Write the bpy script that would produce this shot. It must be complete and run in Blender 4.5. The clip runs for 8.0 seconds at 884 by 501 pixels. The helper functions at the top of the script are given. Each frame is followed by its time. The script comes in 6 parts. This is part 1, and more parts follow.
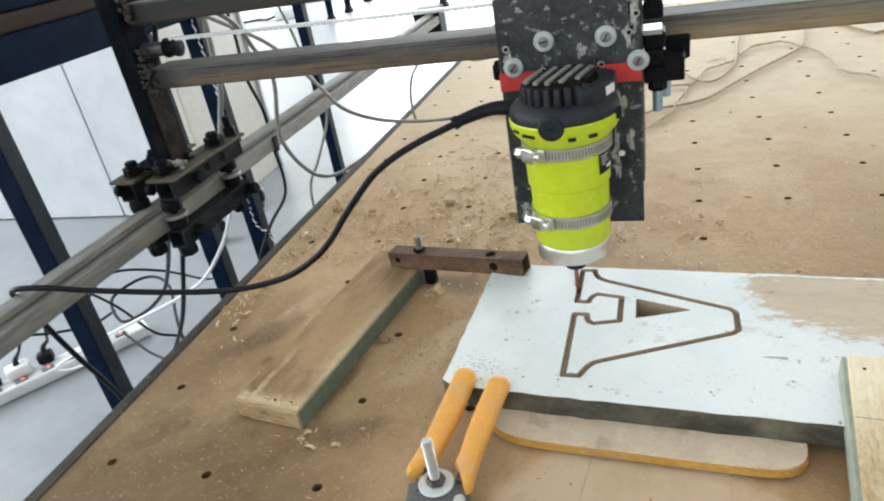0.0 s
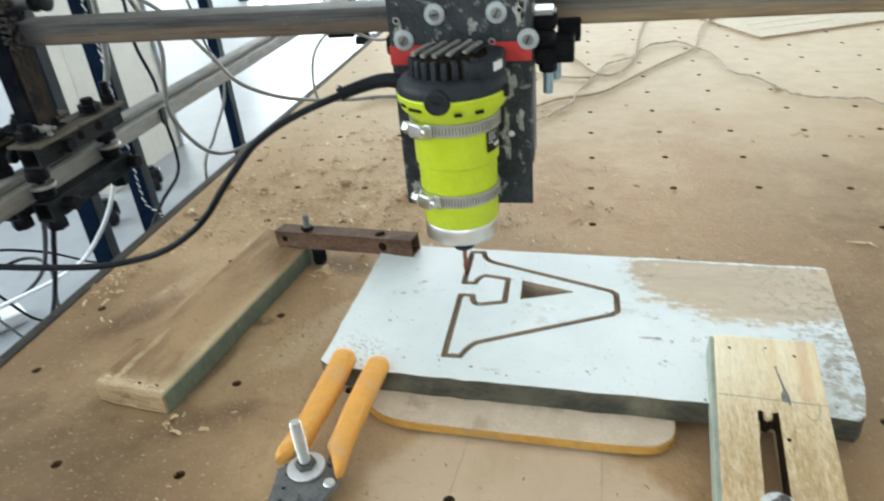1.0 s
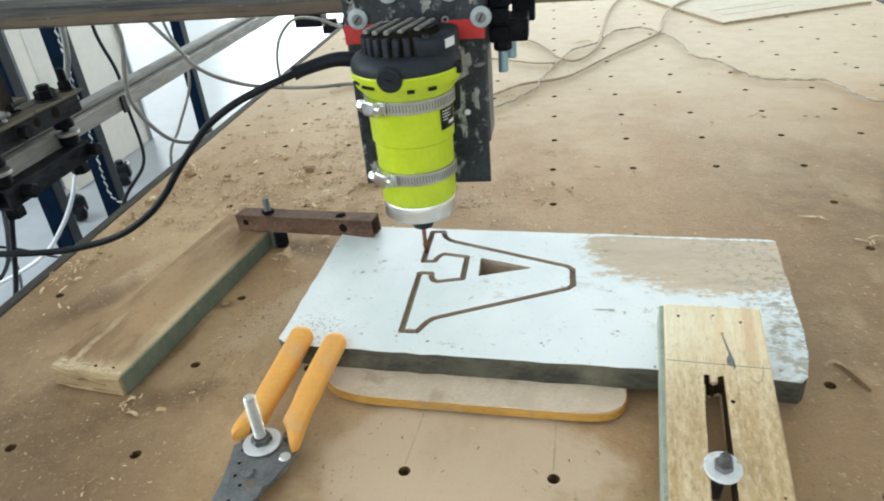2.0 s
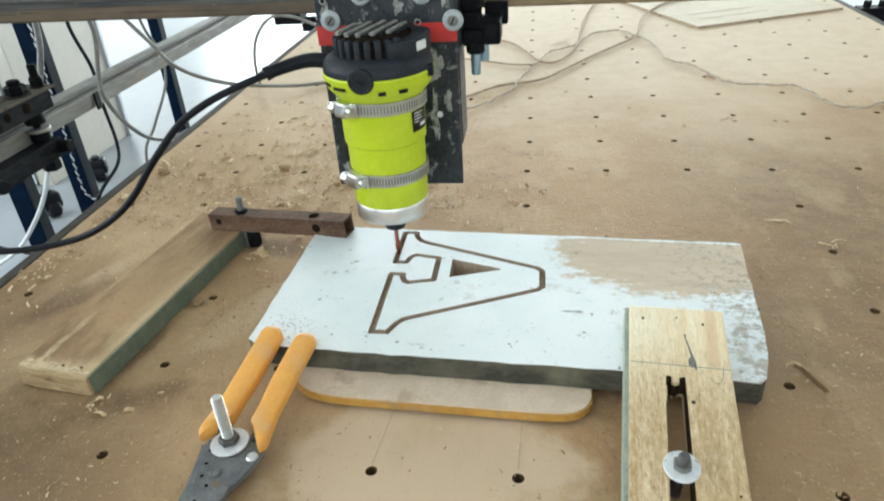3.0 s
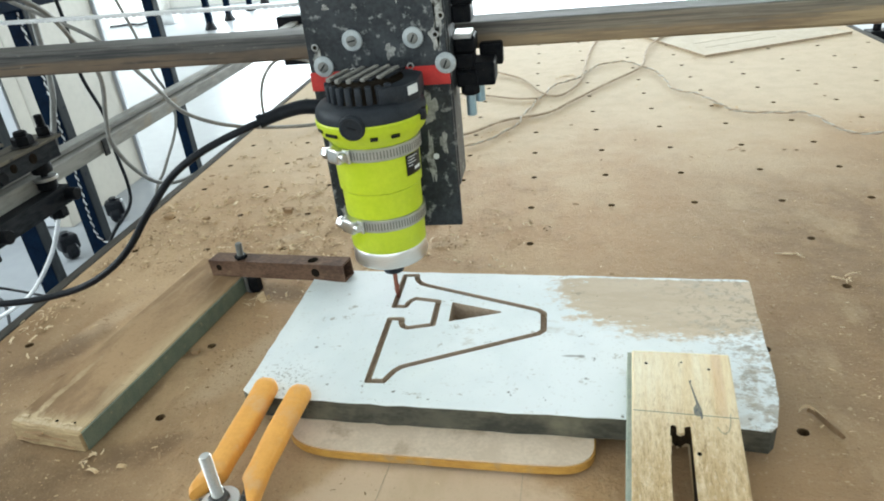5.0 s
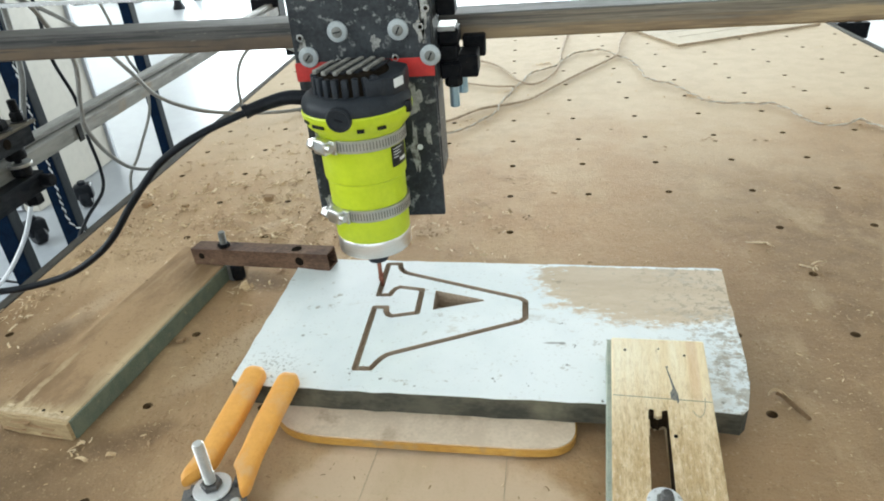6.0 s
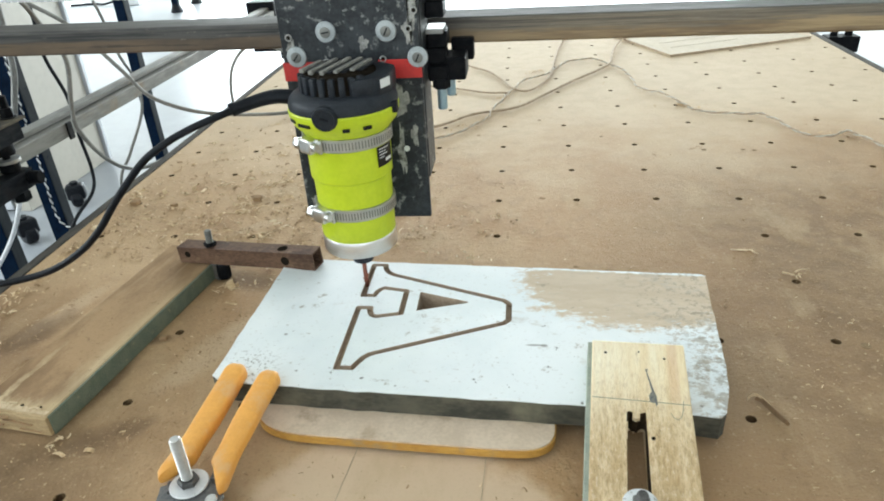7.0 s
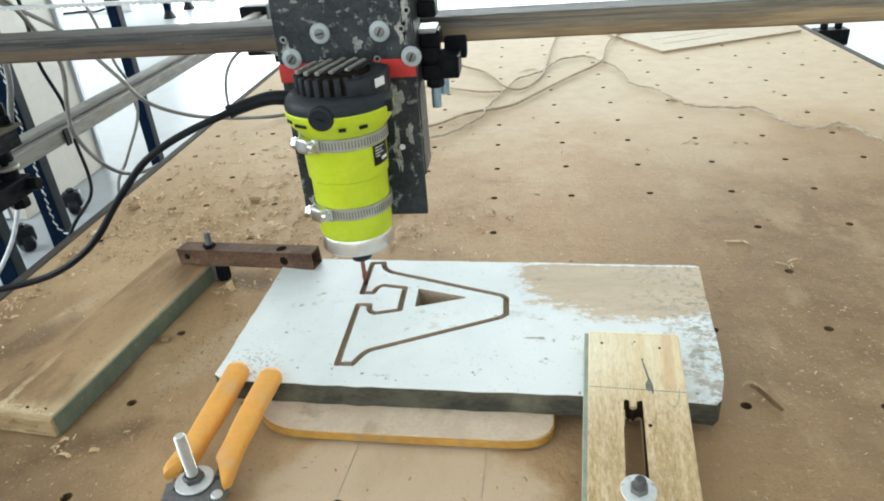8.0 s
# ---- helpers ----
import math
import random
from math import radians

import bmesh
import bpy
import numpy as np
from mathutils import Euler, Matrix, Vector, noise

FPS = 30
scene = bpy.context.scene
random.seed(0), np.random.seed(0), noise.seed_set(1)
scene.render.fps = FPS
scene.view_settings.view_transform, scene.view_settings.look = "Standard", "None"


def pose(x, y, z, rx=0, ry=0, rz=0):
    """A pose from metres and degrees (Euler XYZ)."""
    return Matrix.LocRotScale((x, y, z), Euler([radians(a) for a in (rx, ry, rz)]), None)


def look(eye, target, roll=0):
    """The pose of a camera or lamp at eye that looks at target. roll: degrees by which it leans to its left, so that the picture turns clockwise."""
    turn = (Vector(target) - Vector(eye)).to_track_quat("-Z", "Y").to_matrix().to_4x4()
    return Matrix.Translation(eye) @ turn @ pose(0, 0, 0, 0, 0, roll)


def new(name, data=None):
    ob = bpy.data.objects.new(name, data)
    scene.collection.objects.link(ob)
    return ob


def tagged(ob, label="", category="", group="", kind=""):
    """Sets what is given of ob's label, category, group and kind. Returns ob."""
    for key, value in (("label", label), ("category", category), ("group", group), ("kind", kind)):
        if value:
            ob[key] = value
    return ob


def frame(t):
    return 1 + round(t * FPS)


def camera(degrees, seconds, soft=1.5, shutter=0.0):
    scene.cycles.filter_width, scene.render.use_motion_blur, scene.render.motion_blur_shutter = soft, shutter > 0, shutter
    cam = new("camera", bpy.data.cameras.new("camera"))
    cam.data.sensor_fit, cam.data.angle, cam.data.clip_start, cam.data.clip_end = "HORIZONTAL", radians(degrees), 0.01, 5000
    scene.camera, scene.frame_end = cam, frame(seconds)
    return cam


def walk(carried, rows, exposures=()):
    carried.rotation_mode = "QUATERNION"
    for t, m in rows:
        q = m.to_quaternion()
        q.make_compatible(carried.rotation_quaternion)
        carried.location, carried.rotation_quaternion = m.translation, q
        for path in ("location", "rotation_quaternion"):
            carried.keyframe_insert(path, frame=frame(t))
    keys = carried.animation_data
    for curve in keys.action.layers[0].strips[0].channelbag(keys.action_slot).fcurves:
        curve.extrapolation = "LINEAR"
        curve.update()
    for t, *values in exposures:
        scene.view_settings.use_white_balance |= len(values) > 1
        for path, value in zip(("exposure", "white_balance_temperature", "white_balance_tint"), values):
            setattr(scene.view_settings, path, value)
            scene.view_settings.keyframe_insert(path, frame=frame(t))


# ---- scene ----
# ---- camera and walk ----
cam = camera(66.6, 8.0, soft=1.9, shutter=0.9)
PATH = [
    (0, (-0.04, -0.316, 0.388), (-0.673, 1.338, -0.54), -10.4),
    (0.2, (-0.0371, -0.3129, 0.3854), (-0.6415, 1.3481, -0.5477), -9.67),
    (0.5, (-0.027, -0.302, 0.376), (-0.53, 1.384, -0.575), -7.1),
    (1, (-0.02, -0.301, 0.366), (-0.407, 1.399, -0.615), -5.3),
    (1.5, (-0.013, -0.305, 0.354), (-0.357, 1.389, -0.654), -5.1),
    (2.8, (0.012, -0.31, 0.357), (-0.27, 1.404, -0.634), -4.5),
    (3, (0.009, -0.31, 0.358), (-0.262, 1.395, -0.651), -4.0),
    (3.5, (0.015, -0.311, 0.352), (-0.249, 1.377, -0.688), -4.6),
    (4, (0.018, -0.303, 0.349), (-0.279, 1.395, -0.665), -5.8),
    (4.5, (0.024, -0.293, 0.348), (-0.284, 1.427, -0.624), -6.1),
    (4.7, (0.026, -0.29, 0.354), (-0.309, 1.452, -0.571), -6.3),
    (5.8, (0.019, -0.301, 0.37), (-0.239, 1.43, -0.598), -4.7),
    (6, (0.017, -0.301, 0.373), (-0.228, 1.426, -0.604), -4.8),
    (6.5, (0.024, -0.304, 0.37), (-0.229, 1.436, -0.584), -4.9),
    (7, (0.026, -0.304, 0.368), (-0.203, 1.436, -0.59), -3.6),
    (7.5, (0.025, -0.307, 0.37), (-0.202, 1.436, -0.585), -4.5),
    (8, (0.027, -0.313, 0.368), (-0.194, 1.43, -0.588), -4.6),
]
walk(cam, [(t, look(eye, target, roll)) for t, eye, target, roll in PATH], [(0.0, -0.07, 6500, 11), (0.5, -0.06, 6400, 8), (1.5, -0.06, 6260, 7), (3.0, -0.06, 6270, 6), (4.5, -0.05, 6270, 5), (6.0, -0.03, 6360, 7), (8.0, -0.02, 6380, 7)])

# ---- world, light ----
DY = 0.024      # where the gantry stands along its rails
FLOOR = -0.67

world = bpy.data.worlds.new("sky")
scene.world = world
world.use_nodes = True
wn = world.node_tree.nodes
sky = wn.new("ShaderNodeTexSky")
sky.sky_type, sky.sun_disc = "NISHITA", False
sky.sun_elevation, sky.sun_rotation = radians(40), radians(20)
world.node_tree.links.new(sky.outputs[0], wn["Background"].inputs[0])
wn["Background"].inputs[1].default_value = 0.10


def window_light(name, x, y, z, wide, high, rx, rz, watts, tint):
    lamp = bpy.data.lights.new(name, "AREA")
    lamp.shape, lamp.size, lamp.size_y, lamp.energy, lamp.color = "RECTANGLE", wide, high, watts, tint
    ob = new(name, lamp)
    ob.matrix_world = pose(x, y, z, rx, 0, rz)
    return ob


COOL = (0.90, 0.97, 1.0)
window_light("window_light", -0.5, 8.9, 0.95, 8.0, 2.7, -90, 0, 1120, COOL)     # glazed front, far end
window_light("window_light", -0.4, -2.9, 1.15, 5.0, 1.7, 90, 0, 45, COOL)      # window behind
window_light("window_light", -5.1, -0.4, 1.35, 4.4, 1.7, 90, -90, 300, COOL)   # window on the left


# ---- materials ----
def nodes_of(name):
    m = bpy.data.materials.new(name)
    m.use_nodes = True
    return m, m.node_tree.nodes, m.node_tree.links, m.node_tree.nodes["Principled BSDF"]


def noise_node(n, l, src, scale, detail=6.0, rough=0.6, stretch=None):
    t = n.new("ShaderNodeTexNoise")
    t.inputs["Scale"].default_value, t.inputs["Detail"].default_value, t.inputs["Roughness"].default_value = scale, detail, rough
    if stretch:
        mp = n.new("ShaderNodeMapping")
        mp.inputs["Scale"].default_value = stretch
        l.new(src, mp.inputs["Vector"])
        src = mp.outputs[0]
    l.new(src, t.inputs["Vector"])
    return t.outputs["Fac"]


def mixed(n, l, fac, a, b):
    m = n.new("ShaderNodeMix")
    m.data_type = "RGBA"
    for sock, v in ((m.inputs[0], fac), (m.inputs[6], a), (m.inputs[7], b)):
        if isinstance(v, bpy.types.NodeSocket):
            l.new(v, sock)
        else:
            sock.default_value = v if isinstance(v, float) else (*v, 1)
    return m.outputs[2]


def band(n, l, value, lo, hi):
    m = n.new("ShaderNodeMapRange")
    m.interpolation_type = "SMOOTHSTEP"
    m.inputs["From Min"].default_value, m.inputs["From Max"].default_value = lo, hi
    l.new(value, m.inputs["Value"])
    return m.outputs[0]


def calc(n, l, op, a, b):
    m = n.new("ShaderNodeMath")
    m.operation = op
    for sock, v in zip(m.inputs, (a, b)):
        if isinstance(v, bpy.types.NodeSocket):
            l.new(v, sock)
        else:
            sock.default_value = v
    return m.outputs[0]


def surface(name, a, b, scale=60, rough=0.5, metal=0.0, bump=0.2, dist=0.0006, stretch=None, spots=None, spot_scale=40, spot_at=(0.58, 0.66), fine=8.0, coat=0.0, spec=0.5):
    """Two tones blended by coarse and fine noise, optional worn spots of a third tone, fine relief."""
    m, n, l, p = nodes_of(name)
    src = n.new("ShaderNodeTexCoord").outputs["Object"]
    coarse = noise_node(n, l, src, scale, stretch=stretch)
    small = noise_node(n, l, src, scale * fine, 3.0, 0.6, stretch)
    blend = calc(n, l, "ADD", calc(n, l, "MULTIPLY", coarse, 0.65), calc(n, l, "MULTIPLY", small, 0.35))
    col = mixed(n, l, band(n, l, blend, 0.36, 0.64), a, b)
    if spots:
        mask = band(n, l, noise_node(n, l, src, spot_scale, 5.0, 0.65), *spot_at)
        col = mixed(n, l, mask, col, spots)
    l.new(col, p.inputs["Base Color"])
    p.inputs["Metallic"].default_value = metal
    p.inputs["Coat Weight"].default_value = coat
    p.inputs["Specular IOR Level"].default_value = spec
    rr = n.new("ShaderNodeMapRange")
    rr.inputs["To Min"].default_value, rr.inputs["To Max"].default_value = rough * 0.8, min(1.0, rough * 1.2)
    l.new(blend, rr.inputs["Value"])
    l.new(rr.outputs[0], p.inputs["Roughness"])
    bp = n.new("ShaderNodeBump")
    bp.inputs["Strength"].default_value, bp.inputs["Distance"].default_value = bump, dist
    l.new(blend, bp.inputs["Height"])
    l.new(bp.outputs[0], p.inputs["Normal"])
    return m


def dusty_board():
    """MDF bed under sawdust: tan, browner right and near left, paler far off, wiped paler near the work."""
    m, n, l, p = nodes_of("dusty_mdf")
    src = n.new("ShaderNodeTexCoord").outputs["Object"]
    big = noise_node(n, l, src, 5.0, 5.0, 0.6)
    mid = noise_node(n, l, src, 28.0, 6.0, 0.65)
    fine = noise_node(n, l, src, 420.0, 4.0, 0.7)
    grit = noise_node(n, l, src, 160.0, 5.0, 0.75)
    col = mixed(n, l, band(n, l, big, 0.38, 0.62), (0.445, 0.278, 0.142), (0.520, 0.352, 0.194))
    col = mixed(n, l, calc(n, l, "MULTIPLY", band(n, l, mid, 0.50, 0.68), 0.42), col, (0.335, 0.215, 0.118))
    xyz = n.new("ShaderNodeSeparateXYZ")
    l.new(src, xyz.inputs[0])
    # darker brown on the right-hand side
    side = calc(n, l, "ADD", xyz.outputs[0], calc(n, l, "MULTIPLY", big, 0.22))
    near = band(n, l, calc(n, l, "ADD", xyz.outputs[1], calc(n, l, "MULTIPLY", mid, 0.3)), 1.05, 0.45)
    right_mix = calc(n, l, "MULTIPLY", calc(n, l, "MULTIPLY", band(n, l, side, 0.14, 0.44), near), 0.85)
    col = mixed(n, l, right_mix, col, mixed(n, l, band(n, l, mid, 0.40, 0.60), (0.182, 0.112, 0.053), (0.252, 0.160, 0.078)))
    # darker brown in the near left corner
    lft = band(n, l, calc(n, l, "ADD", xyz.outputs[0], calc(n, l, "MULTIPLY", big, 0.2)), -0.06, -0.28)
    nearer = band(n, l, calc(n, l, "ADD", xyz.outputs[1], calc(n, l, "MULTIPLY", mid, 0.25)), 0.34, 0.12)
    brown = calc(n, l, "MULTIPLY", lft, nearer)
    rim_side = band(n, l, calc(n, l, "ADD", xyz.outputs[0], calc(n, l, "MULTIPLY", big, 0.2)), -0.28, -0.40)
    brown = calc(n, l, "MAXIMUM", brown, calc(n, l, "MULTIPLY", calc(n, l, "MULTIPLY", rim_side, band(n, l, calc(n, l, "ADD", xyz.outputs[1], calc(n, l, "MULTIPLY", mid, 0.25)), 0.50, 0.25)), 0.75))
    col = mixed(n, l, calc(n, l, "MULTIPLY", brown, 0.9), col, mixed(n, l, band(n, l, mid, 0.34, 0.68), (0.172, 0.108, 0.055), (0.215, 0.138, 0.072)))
    # paler towards the far end
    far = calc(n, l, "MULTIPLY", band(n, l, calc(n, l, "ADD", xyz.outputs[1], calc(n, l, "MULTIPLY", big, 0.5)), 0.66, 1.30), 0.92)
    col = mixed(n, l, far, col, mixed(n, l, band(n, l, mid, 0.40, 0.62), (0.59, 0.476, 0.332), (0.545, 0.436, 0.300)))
    # fresh sawdust thrown behind the cutter
    fresh = calc(n, l, "MULTIPLY", band(n, l, calc(n, l, "ADD", xyz.outputs[0], calc(n, l, "MULTIPLY", mid, 0.12)), 0.02, -0.14), band(n, l, calc(n, l, "ADD", xyz.outputs[1], calc(n, l, "MULTIPLY", mid, 0.16)), 0.30, 0.44))
    col = mixed(n, l, calc(n, l, "MULTIPLY", fresh, 0.28), col, (0.62, 0.450, 0.280))
    # wiped patches close to the near clamp
    wob = noise_node(n, l, src, 22.0, 3.0, 0.5)
    dx = calc(n, l, "SUBTRACT", xyz.outputs[0], -0.06)
    dy = calc(n, l, "SUBTRACT", xyz.outputs[1], 0.0)
    rad = calc(n, l, "SQRT", calc(n, l, "ADD", calc(n, l, "MULTIPLY", dx, dx), calc(n, l, "MULTIPLY", calc(n, l, "MULTIPLY", dy, dy), 2.0)), 0.0)
    wiped = band(n, l, calc(n, l, "ADD", rad, calc(n, l, "MULTIPLY", wob, 0.16)), 0.21, 0.155)
    col = mixed(n, l, calc(n, l, "MULTIPLY", wiped, 0.95), col, (0.65, 0.490, 0.338))
    # hand-wiped smears, paler than the dust round them
    smear = noise_node(n, l, src, 9.0, 5.0, 0.6, (1.6, 0.7, 1.0))
    col = mixed(n, l, calc(n, l, "MULTIPLY", calc(n, l, "MULTIPLY", band(n, l, smear, 0.52, 0.66), calc(n, l, "SUBTRACT", 1.0, calc(n, l, "MAXIMUM", far, brown))), 0.45), col, (0.50, 0.366, 0.214))
    for cx, cy, ang, half, wide in ((-0.255, 0.175, 66, 0.095, 0.026), (-0.205, 0.330, 62, 0.05, 0.014), (-0.440, 0.235, 70, 0.075, 0.018), (-0.300, 0.43, 40, 0.06, 0.014), (-0.12, 0.40, 12, 0.06, 0.013)):
        ca, sa = math.cos(radians(ang)), math.sin(radians(ang))
        ex, ey = calc(n, l, "SUBTRACT", xyz.outputs[0], cx), calc(n, l, "SUBTRACT", xyz.outputs[1], cy)
        eu = calc(n, l, "DIVIDE", calc(n, l, "ADD", calc(n, l, "MULTIPLY", ex, ca), calc(n, l, "MULTIPLY", ey, sa)), half)
        ev = calc(n, l, "DIVIDE", calc(n, l, "SUBTRACT", calc(n, l, "MULTIPLY", ey, ca), calc(n, l, "MULTIPLY", ex, sa)), wide)
        er = calc(n, l, "ADD", calc(n, l, "ADD", calc(n, l, "MULTIPLY", eu, eu), calc(n, l, "MULTIPLY", ev, ev)), calc(n, l, "MULTIPLY", mid, 1.2))
        col = mixed(n, l, calc(n, l, "MULTIPLY", band(n, l, er, 1.5, 0.6), 0.7), col, (0.57, 0.415, 0.262))
    # darker brown patches, one below the tube, one along the stop board
    for cx, cy, ang, half, wide in ((-0.316, 0.188, 10, 0.020, 0.010), (-0.272, 0.296, -13, 0.062, 0.024), (-0.330, 0.118, 80, 0.055, 0.010), (-0.452, 0.190, 60, 0.060, 0.026), (-0.300, 0.060, 30, 0.05, 0.02)):
        ca, sa = math.cos(radians(ang)), math.sin(radians(ang))
        ex, ey = calc(n, l, "SUBTRACT", xyz.outputs[0], cx), calc(n, l, "SUBTRACT", xyz.outputs[1], cy)
        eu = calc(n, l, "DIVIDE", calc(n, l, "ADD", calc(n, l, "MULTIPLY", ex, ca), calc(n, l, "MULTIPLY", ey, sa)), half)
        ev = calc(n, l, "DIVIDE", calc(n, l, "SUBTRACT", calc(n, l, "MULTIPLY", ey, ca), calc(n, l, "MULTIPLY", ex, sa)), wide)
        er = calc(n, l, "ADD", calc(n, l, "ADD", calc(n, l, "MULTIPLY", eu, eu), calc(n, l, "MULTIPLY", ev, ev)), calc(n, l, "MULTIPLY", mid, 1.6))
        col = mixed(n, l, calc(n, l, "MULTIPLY", band(n, l, er, 1.8, 0.7), 0.72), col, (0.165, 0.100, 0.052))
    # grains of dust, light and dark
    col = mixed(n, l, calc(n, l, "MULTIPLY", band(n, l, grit, 0.56, 0.70), 0.45), col, (0.56, 0.42, 0.25))
    col = mixed(n, l, calc(n, l, "MULTIPLY", calc(n, l, "MULTIPLY", band(n, l, fine, 0.52, 0.70), 0.40), calc(n, l, "SUBTRACT", 1.0, calc(n, l, "MULTIPLY", wiped, 0.75))), col, (0.18, 0.11, 0.055))
    crumb = noise_node(n, l, src, 210.0, 2.0, 0.5)
    col = mixed(n, l, calc(n, l, "MULTIPLY", band(n, l, crumb, 0.66, 0.72), calc(n, l, "SUBTRACT", 0.45, calc(n, l, "MULTIPLY", wiped, 0.4))), col, (0.62, 0.47, 0.28))
    l.new(col, p.inputs["Base Color"])
    p.inputs["Roughness"].default_value = 0.72
    p.inputs["Specular IOR Level"].default_value = 0.25
    h = calc(n, l, "MULTIPLY", calc(n, l, "SUBTRACT", 1.0, calc(n, l, "MULTIPLY", calc(n, l, "MAXIMUM", wiped, far), 0.85)), calc(n, l, "ADD", calc(n, l, "MULTIPLY", grit, 0.7), calc(n, l, "ADD", calc(n, l, "MULTIPLY", fine, 0.5), calc(n, l, "MULTIPLY", mid, 1.4))))
    bp = n.new("ShaderNodeBump")
    bp.inputs["Strength"].default_value, bp.inputs["Distance"].default_value = 0.7, 0.0022
    l.new(h, bp.inputs["Height"])
    l.new(bp.outputs[0], p.inputs["Normal"])
    return m


def laminate():
    """White melamine face, scuffed, with a rubbed patch where the tan core shows."""
    m, n, l, p = nodes_of("white_laminate")
    src = n.new("ShaderNodeTexCoord").outputs["Object"]
    xyz = n.new("ShaderNodeSeparateXYZ")
    l.new(src, xyz.inputs[0])
    big = noise_node(n, l, src, 9.0, 4.0, 0.55)
    edge = noise_node(n, l, src, 75.0, 6.0, 0.72)
    speck = noise_node(n, l, src, 95.0, 4.0, 0.6)
    tiny = noise_node(n, l, src, 330.0, 3.0, 0.6)
    col = mixed(n, l, band(n, l, big, 0.35, 0.65), (0.66, 0.71, 0.72), (0.76, 0.792, 0.795))
    # rubbed patch, back right
    dx = calc(n, l, "MULTIPLY", calc(n, l, "SUBTRACT", xyz.outputs[0], 0.136), 0.74)
    dy = calc(n, l, "MULTIPLY", calc(n, l, "SUBTRACT", xyz.outputs[1], 0.243), 1.12)
    rad = calc(n, l, "SQRT", calc(n, l, "ADD", calc(n, l, "MULTIPLY", dx, dx), calc(n, l, "MULTIPLY", dy, dy)), 0.0)
    rubs = noise_node(n, l, src, 60.0, 6.0, 0.75, (0.28, 1.0, 1.0))
    wob = calc(n, l, "ADD", calc(n, l, "MULTIPLY", edge, 0.045), calc(n, l, "MULTIPLY", rubs, 0.060))
    patch = band(n, l, calc(n, l, "ADD", rad, wob), 0.140, 0.126)
    rim = calc(n, l, "ADD", calc(n, l, "ADD", xyz.outputs[1], calc(n, l, "MULTIPLY", xyz.outputs[0], 0.0735)), calc(n, l, "MULTIPLY", edge, 0.010))
    patch = calc(n, l, "MULTIPLY", patch, band(n, l, rim, 0.2790, 0.2765))
    bits = noise_node(n, l, src, 165.0, 5.0, 0.7, (0.6, 1.0, 1.0))
    outer = band(n, l, calc(n, l, "ADD", rad, wob), 0.104, 0.138)
    patch = calc(n, l, "MULTIPLY", patch, band(n, l, calc(n, l, "ADD", bits, calc(n, l, "MULTIPLY", outer, 0.16)), 0.74, 0.66))
    tan = mixed(n, l, band(n, l, rubs, 0.36, 0.64), (0.53, 0.405, 0.265), (0.60, 0.475, 0.33))
    col = mixed(n, l, calc(n, l, "MULTIPLY", patch, 0.9), col, tan)
    # flaking towards the right end
    chips = noise_node(n, l, src, 135.0, 6.0, 0.78)
    flake = calc(n, l, "MULTIPLY", band(n, l, calc(n, l, "ADD", calc(n, l, "MULTIPLY", chips, 0.65), calc(n, l, "MULTIPLY", edge, 0.35)), 0.515, 0.565), band(n, l, calc(n, l, "ADD", xyz.outputs[0], calc(n, l, "MULTIPLY", big, 0.06)), 0.13, 0.205))
    col = mixed(n, l, calc(n, l, "MULTIPLY", flake, 0.8), col, (0.36, 0.30, 0.22))
    # grey bruises at the front right corner
    bruise = noise_node(n, l, src, 72.0, 6.0, 0.74, (0.75, 1.0, 1.0))
    near = calc(n, l, "MULTIPLY", band(n, l, xyz.outputs[0], 0.125, 0.185), band(n, l, xyz.outputs[1], 0.235, 0.150))
    col = mixed(n, l, calc(n, l, "MULTIPLY", band(n, l, calc(n, l, "ADD", bruise, calc(n, l, "MULTIPLY", near, 0.14)), 0.61, 0.68), 0.72), col, (0.27, 0.235, 0.175))
    grime = noise_node(n, l, src, 190.0, 5.0, 0.7, (0.6, 1.0, 1.0))
    col = mixed(n, l, calc(n, l, "MULTIPLY", calc(n, l, "MULTIPLY", near, band(n, l, grime, 0.53, 0.63)), 0.65), col, (0.19, 0.165, 0.125))
    # two old smudges
    for mx, my, kx, ky in ((0.0390, 0.1470, 0.0100, 0.0016), (0.0460, 0.1465, 0.0035, 0.0026), (-0.1760, 0.1570, 0.0022, 0.0020)):
        qx = calc(n, l, "DIVIDE", calc(n, l, "SUBTRACT", xyz.outputs[0], mx), kx)
        qy = calc(n, l, "DIVIDE", calc(n, l, "SUBTRACT", xyz.outputs[1], my), ky)
        q = calc(n, l, "ADD", calc(n, l, "ADD", calc(n, l, "MULTIPLY", qx, qx), calc(n, l, "MULTIPLY", qy, qy)), calc(n, l, "MULTIPLY", speck, 1.2))
        col = mixed(n, l, calc(n, l, "MULTIPLY", band(n, l, q, 1.7, 0.7), 0.65), col, (0.12, 0.11, 0.085))
    # dark specks, denser by the front edge and thick at the front left corner
    ex, ey = calc(n, l, "SUBTRACT", xyz.outputs[0], -0.192), calc(n, l, "SUBTRACT", xyz.outputs[1], 0.112)
    corner = band(n, l, calc(n, l, "SQRT", calc(n, l, "ADD", calc(n, l, "MULTIPLY", ex, ex), calc(n, l, "MULTIPLY", ey, ey)), 0.0), 0.034, 0.006)
    front = calc(n, l, "ADD", band(n, l, xyz.outputs[1], 0.155, 0.085), calc(n, l, "MULTIPLY", corner, 0.8))
    thr = calc(n, l, "ADD", speck, calc(n, l, "MULTIPLY", front, 0.045))
